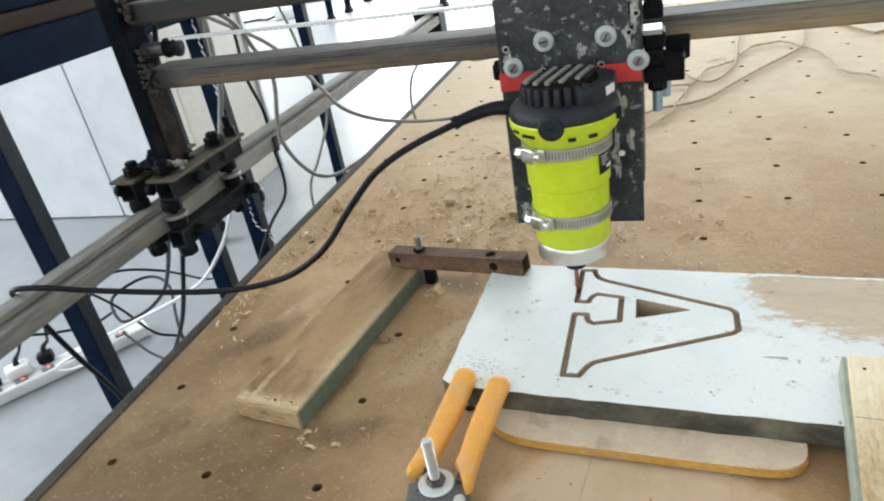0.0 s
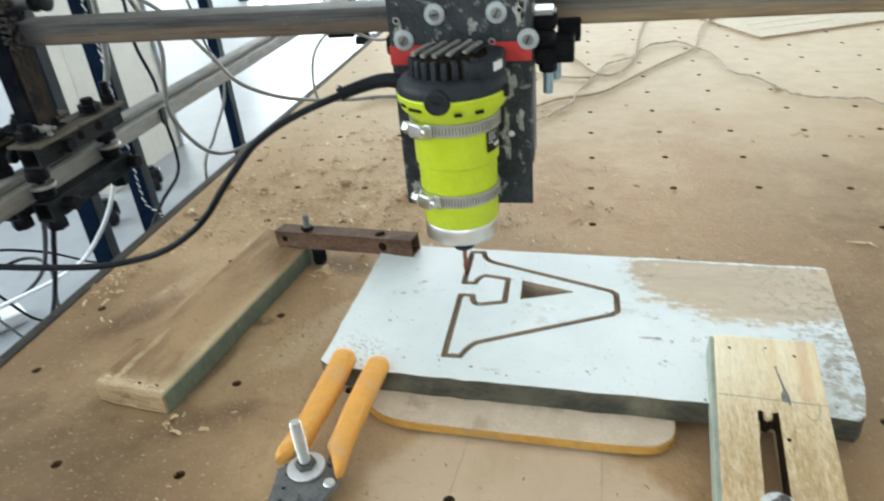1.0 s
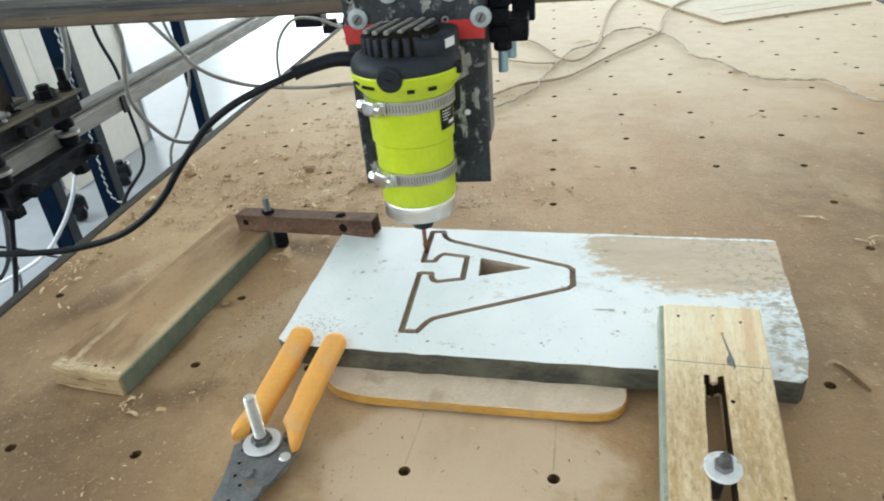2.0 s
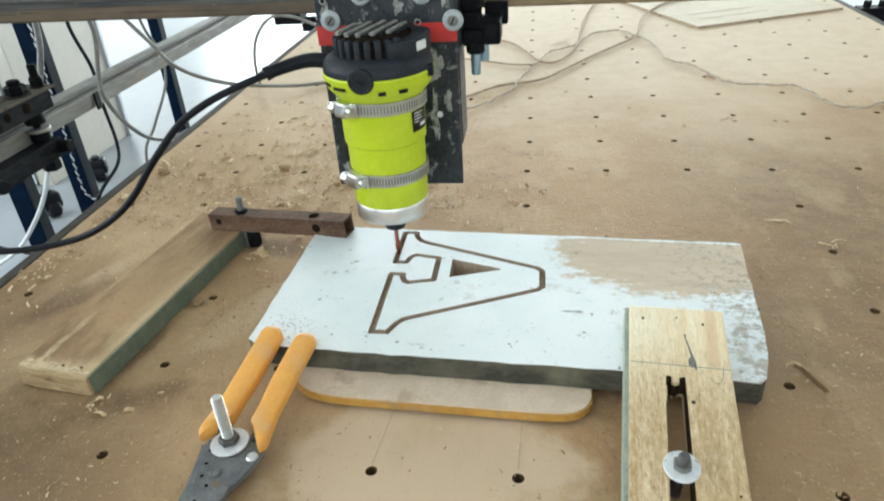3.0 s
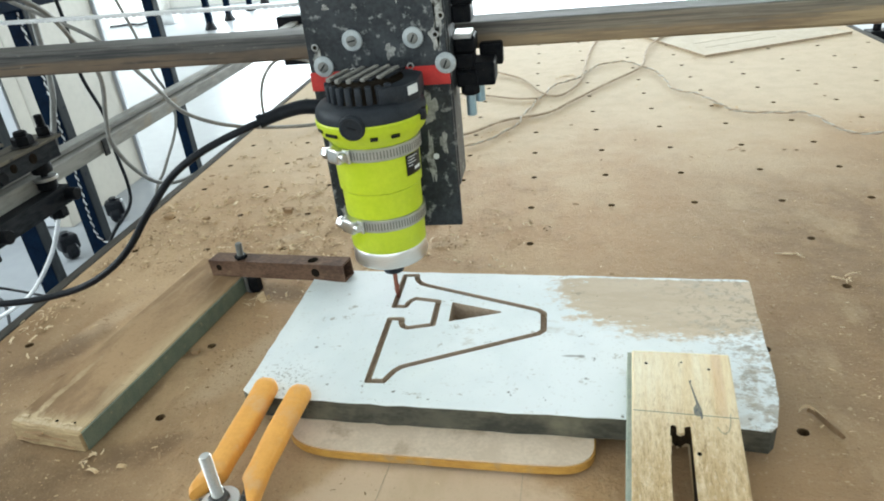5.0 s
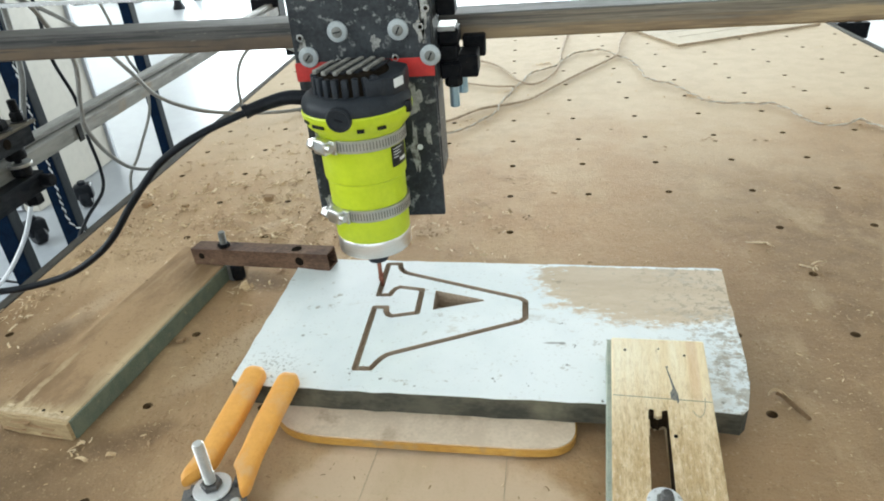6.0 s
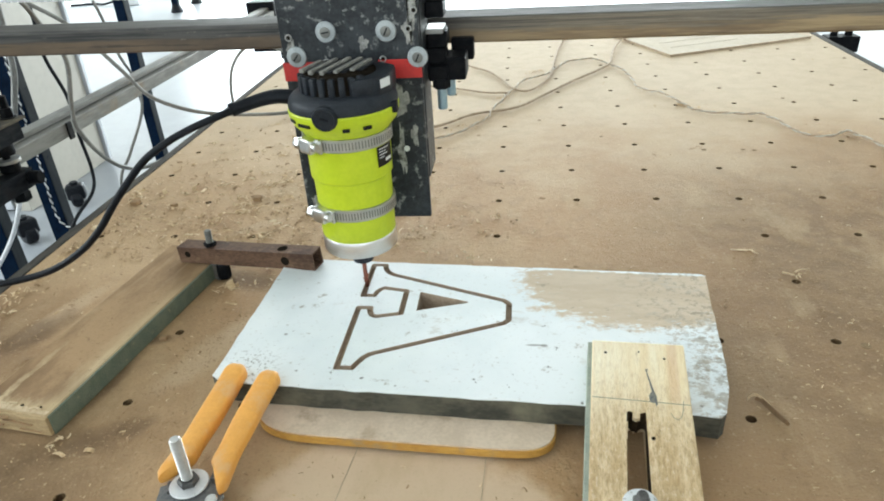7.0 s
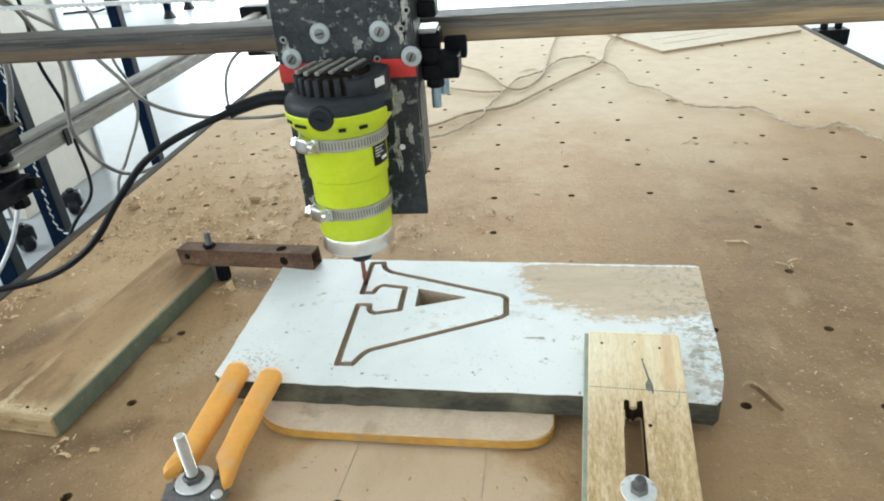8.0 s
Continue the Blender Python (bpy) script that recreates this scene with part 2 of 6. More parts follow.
    col = mixed(n, l, calc(n, l, "MULTIPLY", band(n, l, thr, 0.695, 0.735), 0.85), col, (0.08, 0.075, 0.06))
    col = mixed(n, l, calc(n, l, "MULTIPLY", band(n, l, tiny, 0.60, 0.72), 0.30), col, (0.38, 0.34, 0.28))
    col = mixed(n, l, calc(n, l, "MULTIPLY", calc(n, l, "MULTIPLY", corner, band(n, l, tiny, 0.54, 0.62)), 0.6), col, (0.14, 0.125, 0.10))
    fleck = noise_node(n, l, src, 48.0, 5.0, 0.7, (0.6, 1.0, 1.0))
    right = band(n, l, xyz.outputs[0], 0.02, 0.19)
    col = mixed(n, l, calc(n, l, "MULTIPLY", band(n, l, calc(n, l, "ADD", fleck, calc(n, l, "MULTIPLY", right, 0.07)), 0.60, 0.70), 0.45), col, (0.46, 0.42, 0.35))
    l.new(col, p.inputs["Base Color"])
    rr = n.new("ShaderNodeMapRange")
    rr.inputs["To Min"].default_value, rr.inputs["To Max"].default_value = 0.38, 0.8
    l.new(patch, rr.inputs["Value"])
    l.new(rr.outputs[0], p.inputs["Roughness"])
    bp = n.new("ShaderNodeBump")
    bp.inputs["Strength"].default_value, bp.inputs["Distance"].default_value = 0.25, 0.0004
    l.new(edge, bp.inputs["Height"])
    l.new(bp.outputs[0], p.inputs["Normal"])
    return m


def sawn_pine():
    """Pale rough-sawn pine: cream face, short brown pits torn along the grain, a rusty streak by one edge."""
    m, n, l, p = nodes_of("sawn_pine")
    src = n.new("ShaderNodeTexCoord").outputs["Object"]
    xyz = n.new("ShaderNodeSeparateXYZ")
    l.new(src, xyz.inputs[0])
    grain = noise_node(n, l, src, 75.0, 5.0, 0.6, (1.0, 0.07, 1.0))
    fibre = noise_node(n, l, src, 420.0, 4.0, 0.65, (1.0, 0.10, 1.0))
    pits = noise_node(n, l, src, 700.0, 5.0, 0.75, (1.0, 0.16, 1.0))
    chips = noise_node(n, l, src, 120.0, 4.0, 0.65, (1.0, 0.40, 1.0))
    cloud = noise_node(n, l, src, 26.0, 4.0, 0.6)
    col = mixed(n, l, band(n, l, grain, 0.36, 0.64), (0.88, 0.715, 0.455), (0.97, 0.87, 0.655))
    col = mixed(n, l, calc(n, l, "MULTIPLY", band(n, l, fibre, 0.50, 0.70), 0.30), col, (0.66, 0.47, 0.235))
    # rougher towards the near end, cleaner and paler at the far end
    rough_end = band(n, l, calc(n, l, "ADD", xyz.outputs[1], calc(n, l, "MULTIPLY", cloud, 0.06)), 0.185, 0.095)
    col = mixed(n, l, calc(n, l, "MULTIPLY", rough_end, 0.78), col, mixed(n, l, band(n, l, grain, 0.36, 0.64), (0.55, 0.365, 0.168), (0.83, 0.63, 0.368)))
    amount = calc(n, l, "ADD", calc(n, l, "MULTIPLY", rough_end, 0.55), 0.14)
    col = mixed(n, l, calc(n, l, "MULTIPLY", band(n, l, pits, 0.53, 0.66), amount), col, (0.40, 0.255, 0.110))
    col = mixed(n, l, calc(n, l, "MULTIPLY", band(n, l, pits, 0.42, 0.32), 0.55), col, (0.97, 0.88, 0.70))
    col = mixed(n, l, calc(n, l, "MULTIPLY", band(n, l, chips, 0.64, 0.74), calc(n, l, "ADD", 0.35, calc(n, l, "MULTIPLY", rough_end, 0.4))), col, (0.30, 0.18, 0.08))
    col = mixed(n, l, calc(n, l, "MULTIPLY", band(n, l, cloud, 0.54, 0.70), calc(n, l, "MULTIPLY", rough_end, 0.40)), col, (0.60, 0.44, 0.25))
    torn = noise_node(n, l, src, 330.0, 4.0, 0.65, (1.0, 0.36, 1.0))
    deep = calc(n, l, "ADD", 0.10, calc(n, l, "MULTIPLY", rough_end, 0.30))
    col = mixed(n, l, calc(n, l, "MULTIPLY", band(n, l, torn, 0.51, 0.63), deep), col, (0.42, 0.250, 0.110))
    col = mixed(n, l, calc(n, l, "MULTIPLY", band(n, l, torn, 0.46, 0.36), deep), col, (0.96, 0.82, 0.60))
    dx = calc(n, l, "DIVIDE", calc(n, l, "SUBTRACT", xyz.outputs[0], 0.0235), 0.0055)
    streak = calc(n, l, "ADD", calc(n, l, "MULTIPLY", dx, dx), calc(n, l, "MULTIPLY", grain, 0.8))
    streak = calc(n, l, "MULTIPLY", band(n, l, streak, 1.1, 0.4), band(n, l, xyz.outputs[1], 0.105, 0.135))
    col = mixed(n, l, calc(n, l, "MULTIPLY", streak, 0.5), col, (0.66, 0.40, 0.20))
    l.new(col, p.inputs["Base Color"])
    p.inputs["Roughness"].default_value = 0.75
    p.inputs["Specular IOR Level"].default_value = 0.3
    bp = n.new("ShaderNodeBump")
    bp.inputs["Strength"].default_value, bp.inputs["Distance"].default_value = 0.9, 0.0013
    l.new(calc(n, l, "SUBTRACT", calc(n, l, "ADD", grain, calc(n, l, "MULTIPLY", fibre, 0.4)), calc(n, l, "MULTIPLY", calc(n, l, "ADD", pits, calc(n, l, "MULTIPLY", torn, 2.0)), calc(n, l, "ADD", 0.45, rough_end))), bp.inputs["Height"])
    l.new(bp.outputs[0], p.inputs["Normal"])
    return m


def dusty_plank():
    """Old pine under a coat of brown dust, rubbed pale in patches towards its near end."""
    m, n, l, p = nodes_of("dusty_pine")
    src = n.new("ShaderNodeTexCoord").outputs["Object"]
    xyz = n.new("ShaderNodeSeparateXYZ")
    l.new(src, xyz.inputs[0])
    lanes = noise_node(n, l, src, 60.0, 5.0, 0.65, (1.0, 0.10, 1.0))
    cloud = noise_node(n, l, src, 20.0, 5.0, 0.6, (1.0, 0.45, 1.0))
    mid = noise_node(n, l, src, 90.0, 5.0, 0.7, (1.0, 0.6, 1.0))
    grit = noise_node(n, l, src, 330.0, 4.0, 0.7)
    dust = mixed(n, l, band(n, l, cloud, 0.36, 0.62), (0.235, 0.146, 0.076), (0.400, 0.262, 0.142))
    dust = mixed(n, l, calc(n, l, "MULTIPLY", band(n, l, grit, 0.50, 0.68), 0.45), dust, (0.235, 0.152, 0.082))
    wood = mixed(n, l, band(n, l, lanes, 0.38, 0.62), (0.50, 0.370, 0.215), (0.64, 0.50, 0.315))
    # dust is rubbed off near the painted edge and in broken lanes by the other one
    right = band(n, l, calc(n, l, "ADD", xyz.outputs[0], calc(n, l, "MULTIPLY", mid, 0.030)), 0.026, 0.046)
    dx = calc(n, l, "DIVIDE", calc(n, l, "ADD", xyz.outputs[0], 0.021), 0.0048)
    lane = calc(n, l, "MULTIPLY", band(n, l, calc(n, l, "ADD", calc(n, l, "MULTIPLY", dx, dx), calc(n, l, "MULTIPLY", calc(n, l, "ADD", mid, cloud), 3.4)), 3.9, 2.7), 0.7)
    lane = calc(n, l, "MULTIPLY", lane, band(n, l, xyz.outputs[1], 0.16, 0.05))
    ends = calc(n, l, "MULTIPLY", band(n, l, calc(n, l, "ADD", xyz.outputs[1], calc(n, l, "MULTIPLY", mid, 0.05)), 0.046, 0.026), 0.8)
    bare = calc(n, l, "ADD", calc(n, l, "ADD", calc(n, l, "MULTIPLY", calc(n, l, "MULTIPLY", right, 0.60), band(n, l, xyz.outputs[1], 0.26, 0.10)), lane), ends)
    bare = calc(n, l, "MINIMUM", calc(n, l, "ADD", bare, calc(n, l, "MULTIPLY", band(n, l, lanes, 0.54, 0.68), 0.16)), 0.9)
    col = mixed(n, l, bare, dust, wood)
    specks = noise_node(n, l, src, 190.0, 3.0, 0.6)
    col = mixed(n, l, calc(n, l, "MULTIPLY", band(n, l, specks, 0.66, 0.72), 0.5), col, (0.16, 0.10, 0.055))
    l.new(col, p.inputs["Base Color"])
    p.inputs["Roughness"].default_value = 0.85
    p.inputs["Specular IOR Level"].default_value = 0.2
    bp = n.new("ShaderNodeBump")
    bp.inputs["Strength"].default_value, bp.inputs["Distance"].default_value = 0.6, 0.0012
    l.new(calc(n, l, "ADD", calc(n, l, "ADD", mid, calc(n, l, "MULTIPLY", grit, 0.6)), calc(n, l, "MULTIPLY", lanes, 0.5)), bp.inputs["Height"])
    l.new(bp.outputs[0], p.inputs["Normal"])
    return m


def glow(name, colour, strength):
    m, n, l, p = nodes_of(name)
    p.inputs["Base Color"].default_value = (*colour, 1)
    p.inputs["Emission Color"].default_value = (*colour, 1)
    p.inputs["Emission Strength"].default_value = strength
    return m


def glass(name):
    m, n, l, p = nodes_of(name)
    p.inputs["Transmission Weight"].default_value, p.inputs["Roughness"].default_value = 1.0, 0.02
    return m


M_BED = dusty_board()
M_LAM = laminate()
M_MDF = surface("cut_mdf", (0.47, 0.375, 0.285), (0.36, 0.275, 0.20), 300, 0.9, bump=0.4, spec=0.2)
# bore walls darker than cut MDF: the shade inside the holes is in the colour
M_BORE = surface("shaded_bore_mdf", (0.105, 0.066, 0.034), (0.17, 0.11, 0.058), 300, 0.95, bump=0.4, spec=0.1)
M_EDGE = surface("grimy_board_edge", (0.036, 0.035, 0.026), (0.098, 0.091, 0.066), 34, 0.9, bump=0.5, stretch=(0.45, 1, 1), spots=(0.175, 0.160, 0.108), spot_scale=13, spot_at=(0.50, 0.74))
M_PINE = sawn_pine()
M_GRAPHITE = surface("blue_black_pencil", (0.07, 0.085, 0.10), (0.26, 0.24, 0.19), 420, 0.6, bump=0.0)
M_OLD = dusty_plank()
# slot walls of the clamp board, the shade of the deep slot painted in
M_SLOT = surface("shaded_slot_wood", (0.035, 0.024, 0.014), (0.085, 0.056, 0.030), 120, 0.9, bump=0.5, spec=0.2)
M_DUSTFACE = surface("pale_dusty_face", (0.74, 0.60, 0.455), (0.63, 0.50, 0.37), 45, 0.8, bump=0.2, spots=(0.46, 0.34, 0.23), spot_scale=30, spot_at=(0.54, 0.74))
M_END = surface("pine_end_grain", (0.50, 0.37, 0.20), (0.34, 0.235, 0.12), 160, 0.85, bump=0.6, dist=0.0012, stretch=(0.4, 1, 2.5))
M_GREEN = surface("green_board_paint", (0.105, 0.135, 0.098), (0.165, 0.185, 0.130), 90, 0.75, bump=0.35, spots=(0.27, 0.24, 0.16), spot_scale=120, spot_at=(0.62, 0.72))
M_YEDGE = surface("yellow_varnished_edge", (0.60, 0.34, 0.075), (0.46, 0.235, 0.05), 60, 0.45, bump=0.2, stretch=(0.3, 1, 1), spots=(0.40, 0.27, 0.13), spot_scale=28, spot_at=(0.54, 0.70))
M_PLANK = surface("dark_stained_plank", (0.014, 0.009, 0.007), (0.036, 0.022, 0.016), 30, 0.8, bump=0.3, stretch=(1, 0.1, 1), spec=0.2)
M_RUST = surface("rusted_steel", (0.070, 0.038, 0.025), (0.165, 0.098, 0.062), 55, 0.8, 0.1, 0.7, stretch=(0.45, 1, 1), spots=(0.255, 0.170, 0.100), spot_scale=60, spot_at=(0.58, 0.76), spec=0.25)
M_ORANGE = surface("orange_grip_rubber", (0.86, 0.42, 0.085), (0.78, 0.36, 0.070), 45, 0.5, bump=0.2, spots=(0.76, 0.43, 0.17), spot_scale=46, spot_at=(0.50, 0.72))
M_TOOL = surface("dark_tool_steel", (0.085, 0.085, 0.085), (0.15, 0.145, 0.14), 120, 0.5, 0.75, 0.35, spots=(0.16, 0.10, 0.06), spot_scale=120, spot_at=(0.60, 0.70))
M_JAW = surface("worn_grey_tool_steel", (0.115, 0.120, 0.125), (0.200, 0.200, 0.198), 60, 0.55, 0.25, 0.35, spots=(0.20, 0.135, 0.080), spot_scale=70, spot_at=(0.58, 0.70), spec=0.3)
M_ZINC = surface("bright_zinc", (0.70, 0.70, 0.68), (0.58, 0.58, 0.56), 150, 0.30, 1.0, 0.1)
M_SLATE = surface("dull_grey_slot", (0.16, 0.16, 0.15), (0.24, 0.24, 0.22), 120, 0.6, 0.5, 0.1)
M_GALV = surface("galvanised_steel", (0.78, 0.79, 0.80), (0.66, 0.67, 0.68), 160, 0.45, 0.25, 0.2, spots=(0.42, 0.41, 0.39), spot_scale=260, spot_at=(0.62, 0.72))
M_BAND = surface("clamp_band_steel", (0.50, 0.50, 0.46), (0.40, 0.41, 0.37), 90, 0.42, 0.85, 0.1)
M_DUSTHOLE = surface("dust_filled_hole", (0.17, 0.115, 0.062), (0.29, 0.205, 0.115), 300, 0.95, bump=0.4, spec=0.1)
M_VOID = surface("dark_hole", (0.010, 0.008, 0.006), (0.020, 0.016, 0.012), 200, 1.0, bump=0.0, spec=0.0)
M_SHEETTOP = surface("pale_thin_board", (0.50, 0.415, 0.29), (0.44, 0.36, 0.25), 14, 0.7, bump=0.15, spots=(0.38, 0.30, 0.20), spot_scale=60, spot_at=(0.62, 0.75))
M_DULL = surface("dull_steel", (0.32, 0.32, 0.31), (0.42, 0.42, 0.40), 120, 0.45, 0.9, 0.2)
M_BLACKBOLT = surface("black_oxide_steel", (0.004, 0.005, 0.007), (0.012, 0.012, 0.013), 140, 0.5, 0.0, 0.3, spots=(0.06, 0.048, 0.040), spot_scale=160, spot_at=(0.68, 0.76), spec=0.06)
M_LIME = surface("lime_plastic", (0.47, 0.58, 0.012), (0.54, 0.64, 0.018), 30, 0.42, bump=0.06, spots=(0.36, 0.44, 0.03), spot_scale=55, spot_at=(0.62, 0.80))
M_BLACK = surface("black_plastic", (0.012, 0.015, 0.020), (0.022, 0.027, 0.034), 90, 0.5, bump=0.2, spots=(0.045, 0.045, 0.042), spot_scale=70, spot_at=(0.60, 0.80), spec=0.25)
M_GREYSLAT = surface("dusty_grille_slat", (0.15, 0.148, 0.135), (0.26, 0.25, 0.22), 160, 0.7, bump=0.2)
M_ALU = surface("turned_aluminium", (0.75, 0.74, 0.72), (0.66, 0.65, 0.63), 200, 0.32, 1.0, 0.1, stretch=(0.3, 0.3, 2))
M_MOUNT = surface("chipped_black_paint", (0.012, 0.015, 0.018), (0.040, 0.045, 0.050), 30, 0.45, bump=0.3, spots=(0.22, 0.225, 0.215), spot_scale=95, spot_at=(0.555, 0.66), spec=0.3)
M_BARE = surface("flaked_bare_metal", (0.20, 0.20, 0.185), (0.42, 0.415, 0.385), 120, 0.55, 0.25, 0.3, spots=(0.07, 0.065, 0.055), spot_scale=90, spot_at=(0.54, 0.66))
M_RED = surface("red_tape", (0.52, 0.028, 0.022), (0.42, 0.022, 0.02), 70, 0.5, bump=0.2)
# plain grey for the top faces of both beams, apart from the streaked fronts
M_BEAMTOP = surface("beam_top_grey_steel", (0.130, 0.124, 0.112), (0.075, 0.070, 0.062), 18, 0.68, 0.15, 0.2, stretch=(0.2, 1, 1), spec=0.15)


def beam_steel(name, dim):
    """Box section: streaked grey mill scale on the upper half of the face, rust below it, browner on the long right-hand run."""
    m, n, l, p = nodes_of(name)
    src = n.new("ShaderNodeTexCoord").outputs["Object"]
    xyz = n.new("ShaderNodeSeparateXYZ")
    l.new(src, xyz.inputs[0])

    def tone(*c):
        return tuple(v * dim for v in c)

    streak = noise_node(n, l, src, 26.0, 6.0, 0.68, (0.16, 1, 2.8))
    lines = noise_node(n, l, src, 150.0, 4.0, 0.7, (0.05, 1, 2.2))
    fine = noise_node(n, l, src, 240.0, 4.0, 0.7, (0.25, 1, 1.0))
    blot = noise_node(n, l, src, 8.0, 5.0, 0.65, (0.6, 1, 1.5))
    run = band(n, l, xyz.outputs[0], 0.10, 0.36)
    rust = mixed(n, l, band(n, l, blot, 0.38, 0.62), tone(0.078, 0.058, 0.042), tone(0.150, 0.105, 0.066))
    rust = mixed(n, l, calc(n, l, "MULTIPLY", run, 0.85), rust, mixed(n, l, band(n, l, streak, 0.40, 0.60), tone(0.42, 0.310, 0.170), tone(0.21, 0.145, 0.082)))
    grey = mixed(n, l, band(n, l, lines, 0.36, 0.62), tone(0.032, 0.032, 0.033), tone(0.105, 0.100, 0.092))
    grey = mixed(n, l, calc(n, l, "MULTIPLY", run, 0.75), grey, mixed(n, l, band(n, l, lines, 0.38, 0.62), tone(0.15, 0.125, 0.095), tone(0.29, 0.240, 0.170)))
    h = calc(n, l, "ADD", xyz.outputs[2], calc(n, l, "MULTIPLY", calc(n, l, "SUBTRACT", streak, 0.5), 0.030))
    h = calc(n, l, "ADD", h, calc(n, l, "MULTIPLY", calc(n, l, "SUBTRACT", lines, 0.5), 0.012))
    col = mixed(n, l, band(n, l, h, 0.0085, 0.0150), rust, grey)
    # dark drawn lines and pale scratches along the length
    col = mixed(n, l, calc(n, l, "MULTIPLY", band(n, l, lines, 0.56, 0.66), calc(n, l, "SUBTRACT", 0.75, calc(n, l, "MULTIPLY", run, 0.3))), col, tone(0.030, 0.026, 0.024))
    col = mixed(n, l, calc(n, l, "MULTIPLY", band(n, l, fine, 0.62, 0.72), 0.5), col, tone(0.26, 0.235, 0.195))
    col = mixed(n, l, calc(n, l, "MULTIPLY", band(n, l, streak, 0.58, 0.68), calc(n, l, "SUBTRACT", 0.65, calc(n, l, "MULTIPLY", run, 0.35))), col, tone(0.048, 0.043, 0.040))
    # scorched black beside the weld
    burnt = band(n, l, calc(n, l, "ADD", xyz.outputs[0], calc(n, l, "MULTIPLY", streak, 0.06)), -0.315, -0.350)
    col = mixed(n, l, calc(n, l, "MULTIPLY", burnt, 0.9), col, (0.014, 0.013, 0.014))
    l.new(col, p.inputs["Base Color"])
    p.inputs["Metallic"].default_value, p.inputs["Roughness"].default_value = 0.25, 0.5
    bp = n.new("ShaderNodeBump")
    bp.inputs["Strength"].default_value, bp.inputs["Distance"].default_value = 0.4, 0.0007
    l.new(calc(n, l, "ADD", fine, lines), bp.inputs["Height"])
    l.new(bp.outputs[0], p.inputs["Normal"])
    return m


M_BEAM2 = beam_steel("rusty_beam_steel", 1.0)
# upper beam: same steel scaled to 0.18, its shade put into the colour
M_BEAM3 = beam_steel("shaded_beam_steel", 0.18)
M_RAIL = surface("worn_grey_rail", (0.235, 0.232, 0.212), (0.135, 0.131, 0.118), 22, 0.6, 0.12, 0.4, stretch=(1, 0.15, 1), spots=(0.20, 0.155, 0.10), spot_scale=9, spot_at=(0.56, 0.72))
M_NAVY = surface("navy_painted_steel", (0.0015, 0.006, 0.017), (0.003, 0.012, 0.030), 30, 0.55, bump=0.2, spots=(0.05, 0.065, 0.09), spot_scale=160, spot_at=(0.70, 0.76), spec=0.03)
M_POST = surface("scorched_steel", (0.003, 0.005, 0.009), (0.010, 0.012, 0.016), 26, 0.8, 0.0, 0.4, spots=(0.022, 0.017, 0.014), spot_scale=30, spot_at=(0.58, 0.72), spec=0.02)
M_EDGING = surface("dusty_edge_steel", (0.034, 0.032, 0.028), (0.085, 0.075, 0.060), 22, 0.75, 0.0, 0.3, stretch=(1, 0.2, 1), spots=(0.20, 0.15, 0.095), spot_scale=60, spot_at=(0.62, 0.72), spec=0.2)
# navy paint as the floor lights it: the bounce is put into the colour
M_SIDEGREY = surface("floor_lit_grey_paint", (0.026, 0.031, 0.036), (0.044, 0.049, 0.052), 24, 0.65, 0.0, 0.3, stretch=(1, 1, 0.2), spots=(0.012, 0.018, 0.030), spot_scale=60, spot_at=(0.60, 0.72), spec=0.15)
M_STRIPRUST = surface("rusty_flat_bar", (0.014, 0.012, 0.011), (0.045, 0.033, 0.025), 30, 0.75, 0.0, 0.4, stretch=(1, 1, 0.35), spots=(0.012, 0.012, 0.014), spot_scale=50, spot_at=(0.52, 0.66), spec=0.05)
M_PLATE = surface("worn_trolley_plate", (0.008, 0.009, 0.010), (0.030, 0.029, 0.027), 40, 0.6, 0.0, 0.3, stretch=(1, 0.3, 1), spots=(0.085, 0.062, 0.036), spot_scale=30, spot_at=(0.58, 0.74), spec=0.2)
M_KHAKI = surface("worn_brown_plate", (0.050, 0.042, 0.029), (0.105, 0.088, 0.058), 26, 0.7, 0.0, 0.3, stretch=(1, 0.25, 1), spots=(0.030, 0.027, 0.024), spot_scale=34, spot_at=(0.55, 0.68), spec=0.3)
M_TUBE = surface("worn_grey_tube", (0.005, 0.007, 0.010), (0.025, 0.027, 0.029), 26, 0.6, 0.0, 0.3, stretch=(1, 0.25, 1), spots=(0.018, 0.018, 0.020), spot_scale=40, spot_at=(0.52, 0.66), spec=0.06)
M_WELD = surface("weld_bead", (0.010, 0.010, 0.010), (0.075, 0.066, 0.055), 130, 0.55, 0.3, 0.8, spec=0.3)
M_WASHER = surface("translucent_nylon", (0.30, 0.33, 0.34), (0.42, 0.45, 0.455), 120, 0.35, bump=0.05)
M_CORD = surface("black_rubber_cord", (0.004, 0.005, 0.008), (0.009, 0.011, 0.015), 80, 0.45, bump=0.1, spec=0.18)
M_CABLE = surface("grey_white_cable", (0.245, 0.240, 0.22), (0.175, 0.170, 0.155), 40, 0.55, bump=0.1)
M_WHITECABLE = surface("white_cable", (0.78, 0.79, 0.80), (0.70, 0.71, 0.72), 40, 0.5, bump=0.05)
M_WIRE = surface("dusty_tan_wire", (0.52, 0.41, 0.29), (0.38, 0.29, 0.20), 90, 0.75, bump=0.2)
M_WIREPALE = surface("pale_dusty_wire", (0.56, 0.51, 0.42), (0.42, 0.37, 0.29), 90, 0.6, bump=0.1)
M_FLOOR = surface("polished_screed", (0.228, 0.244, 0.262), (0.262, 0.278, 0.296), 2.2, 0.32, bump=0.04, spots=(0.200, 0.216, 0.234), spot_scale=3.0, spot_at=(0.52, 0.80), spec=0.32)
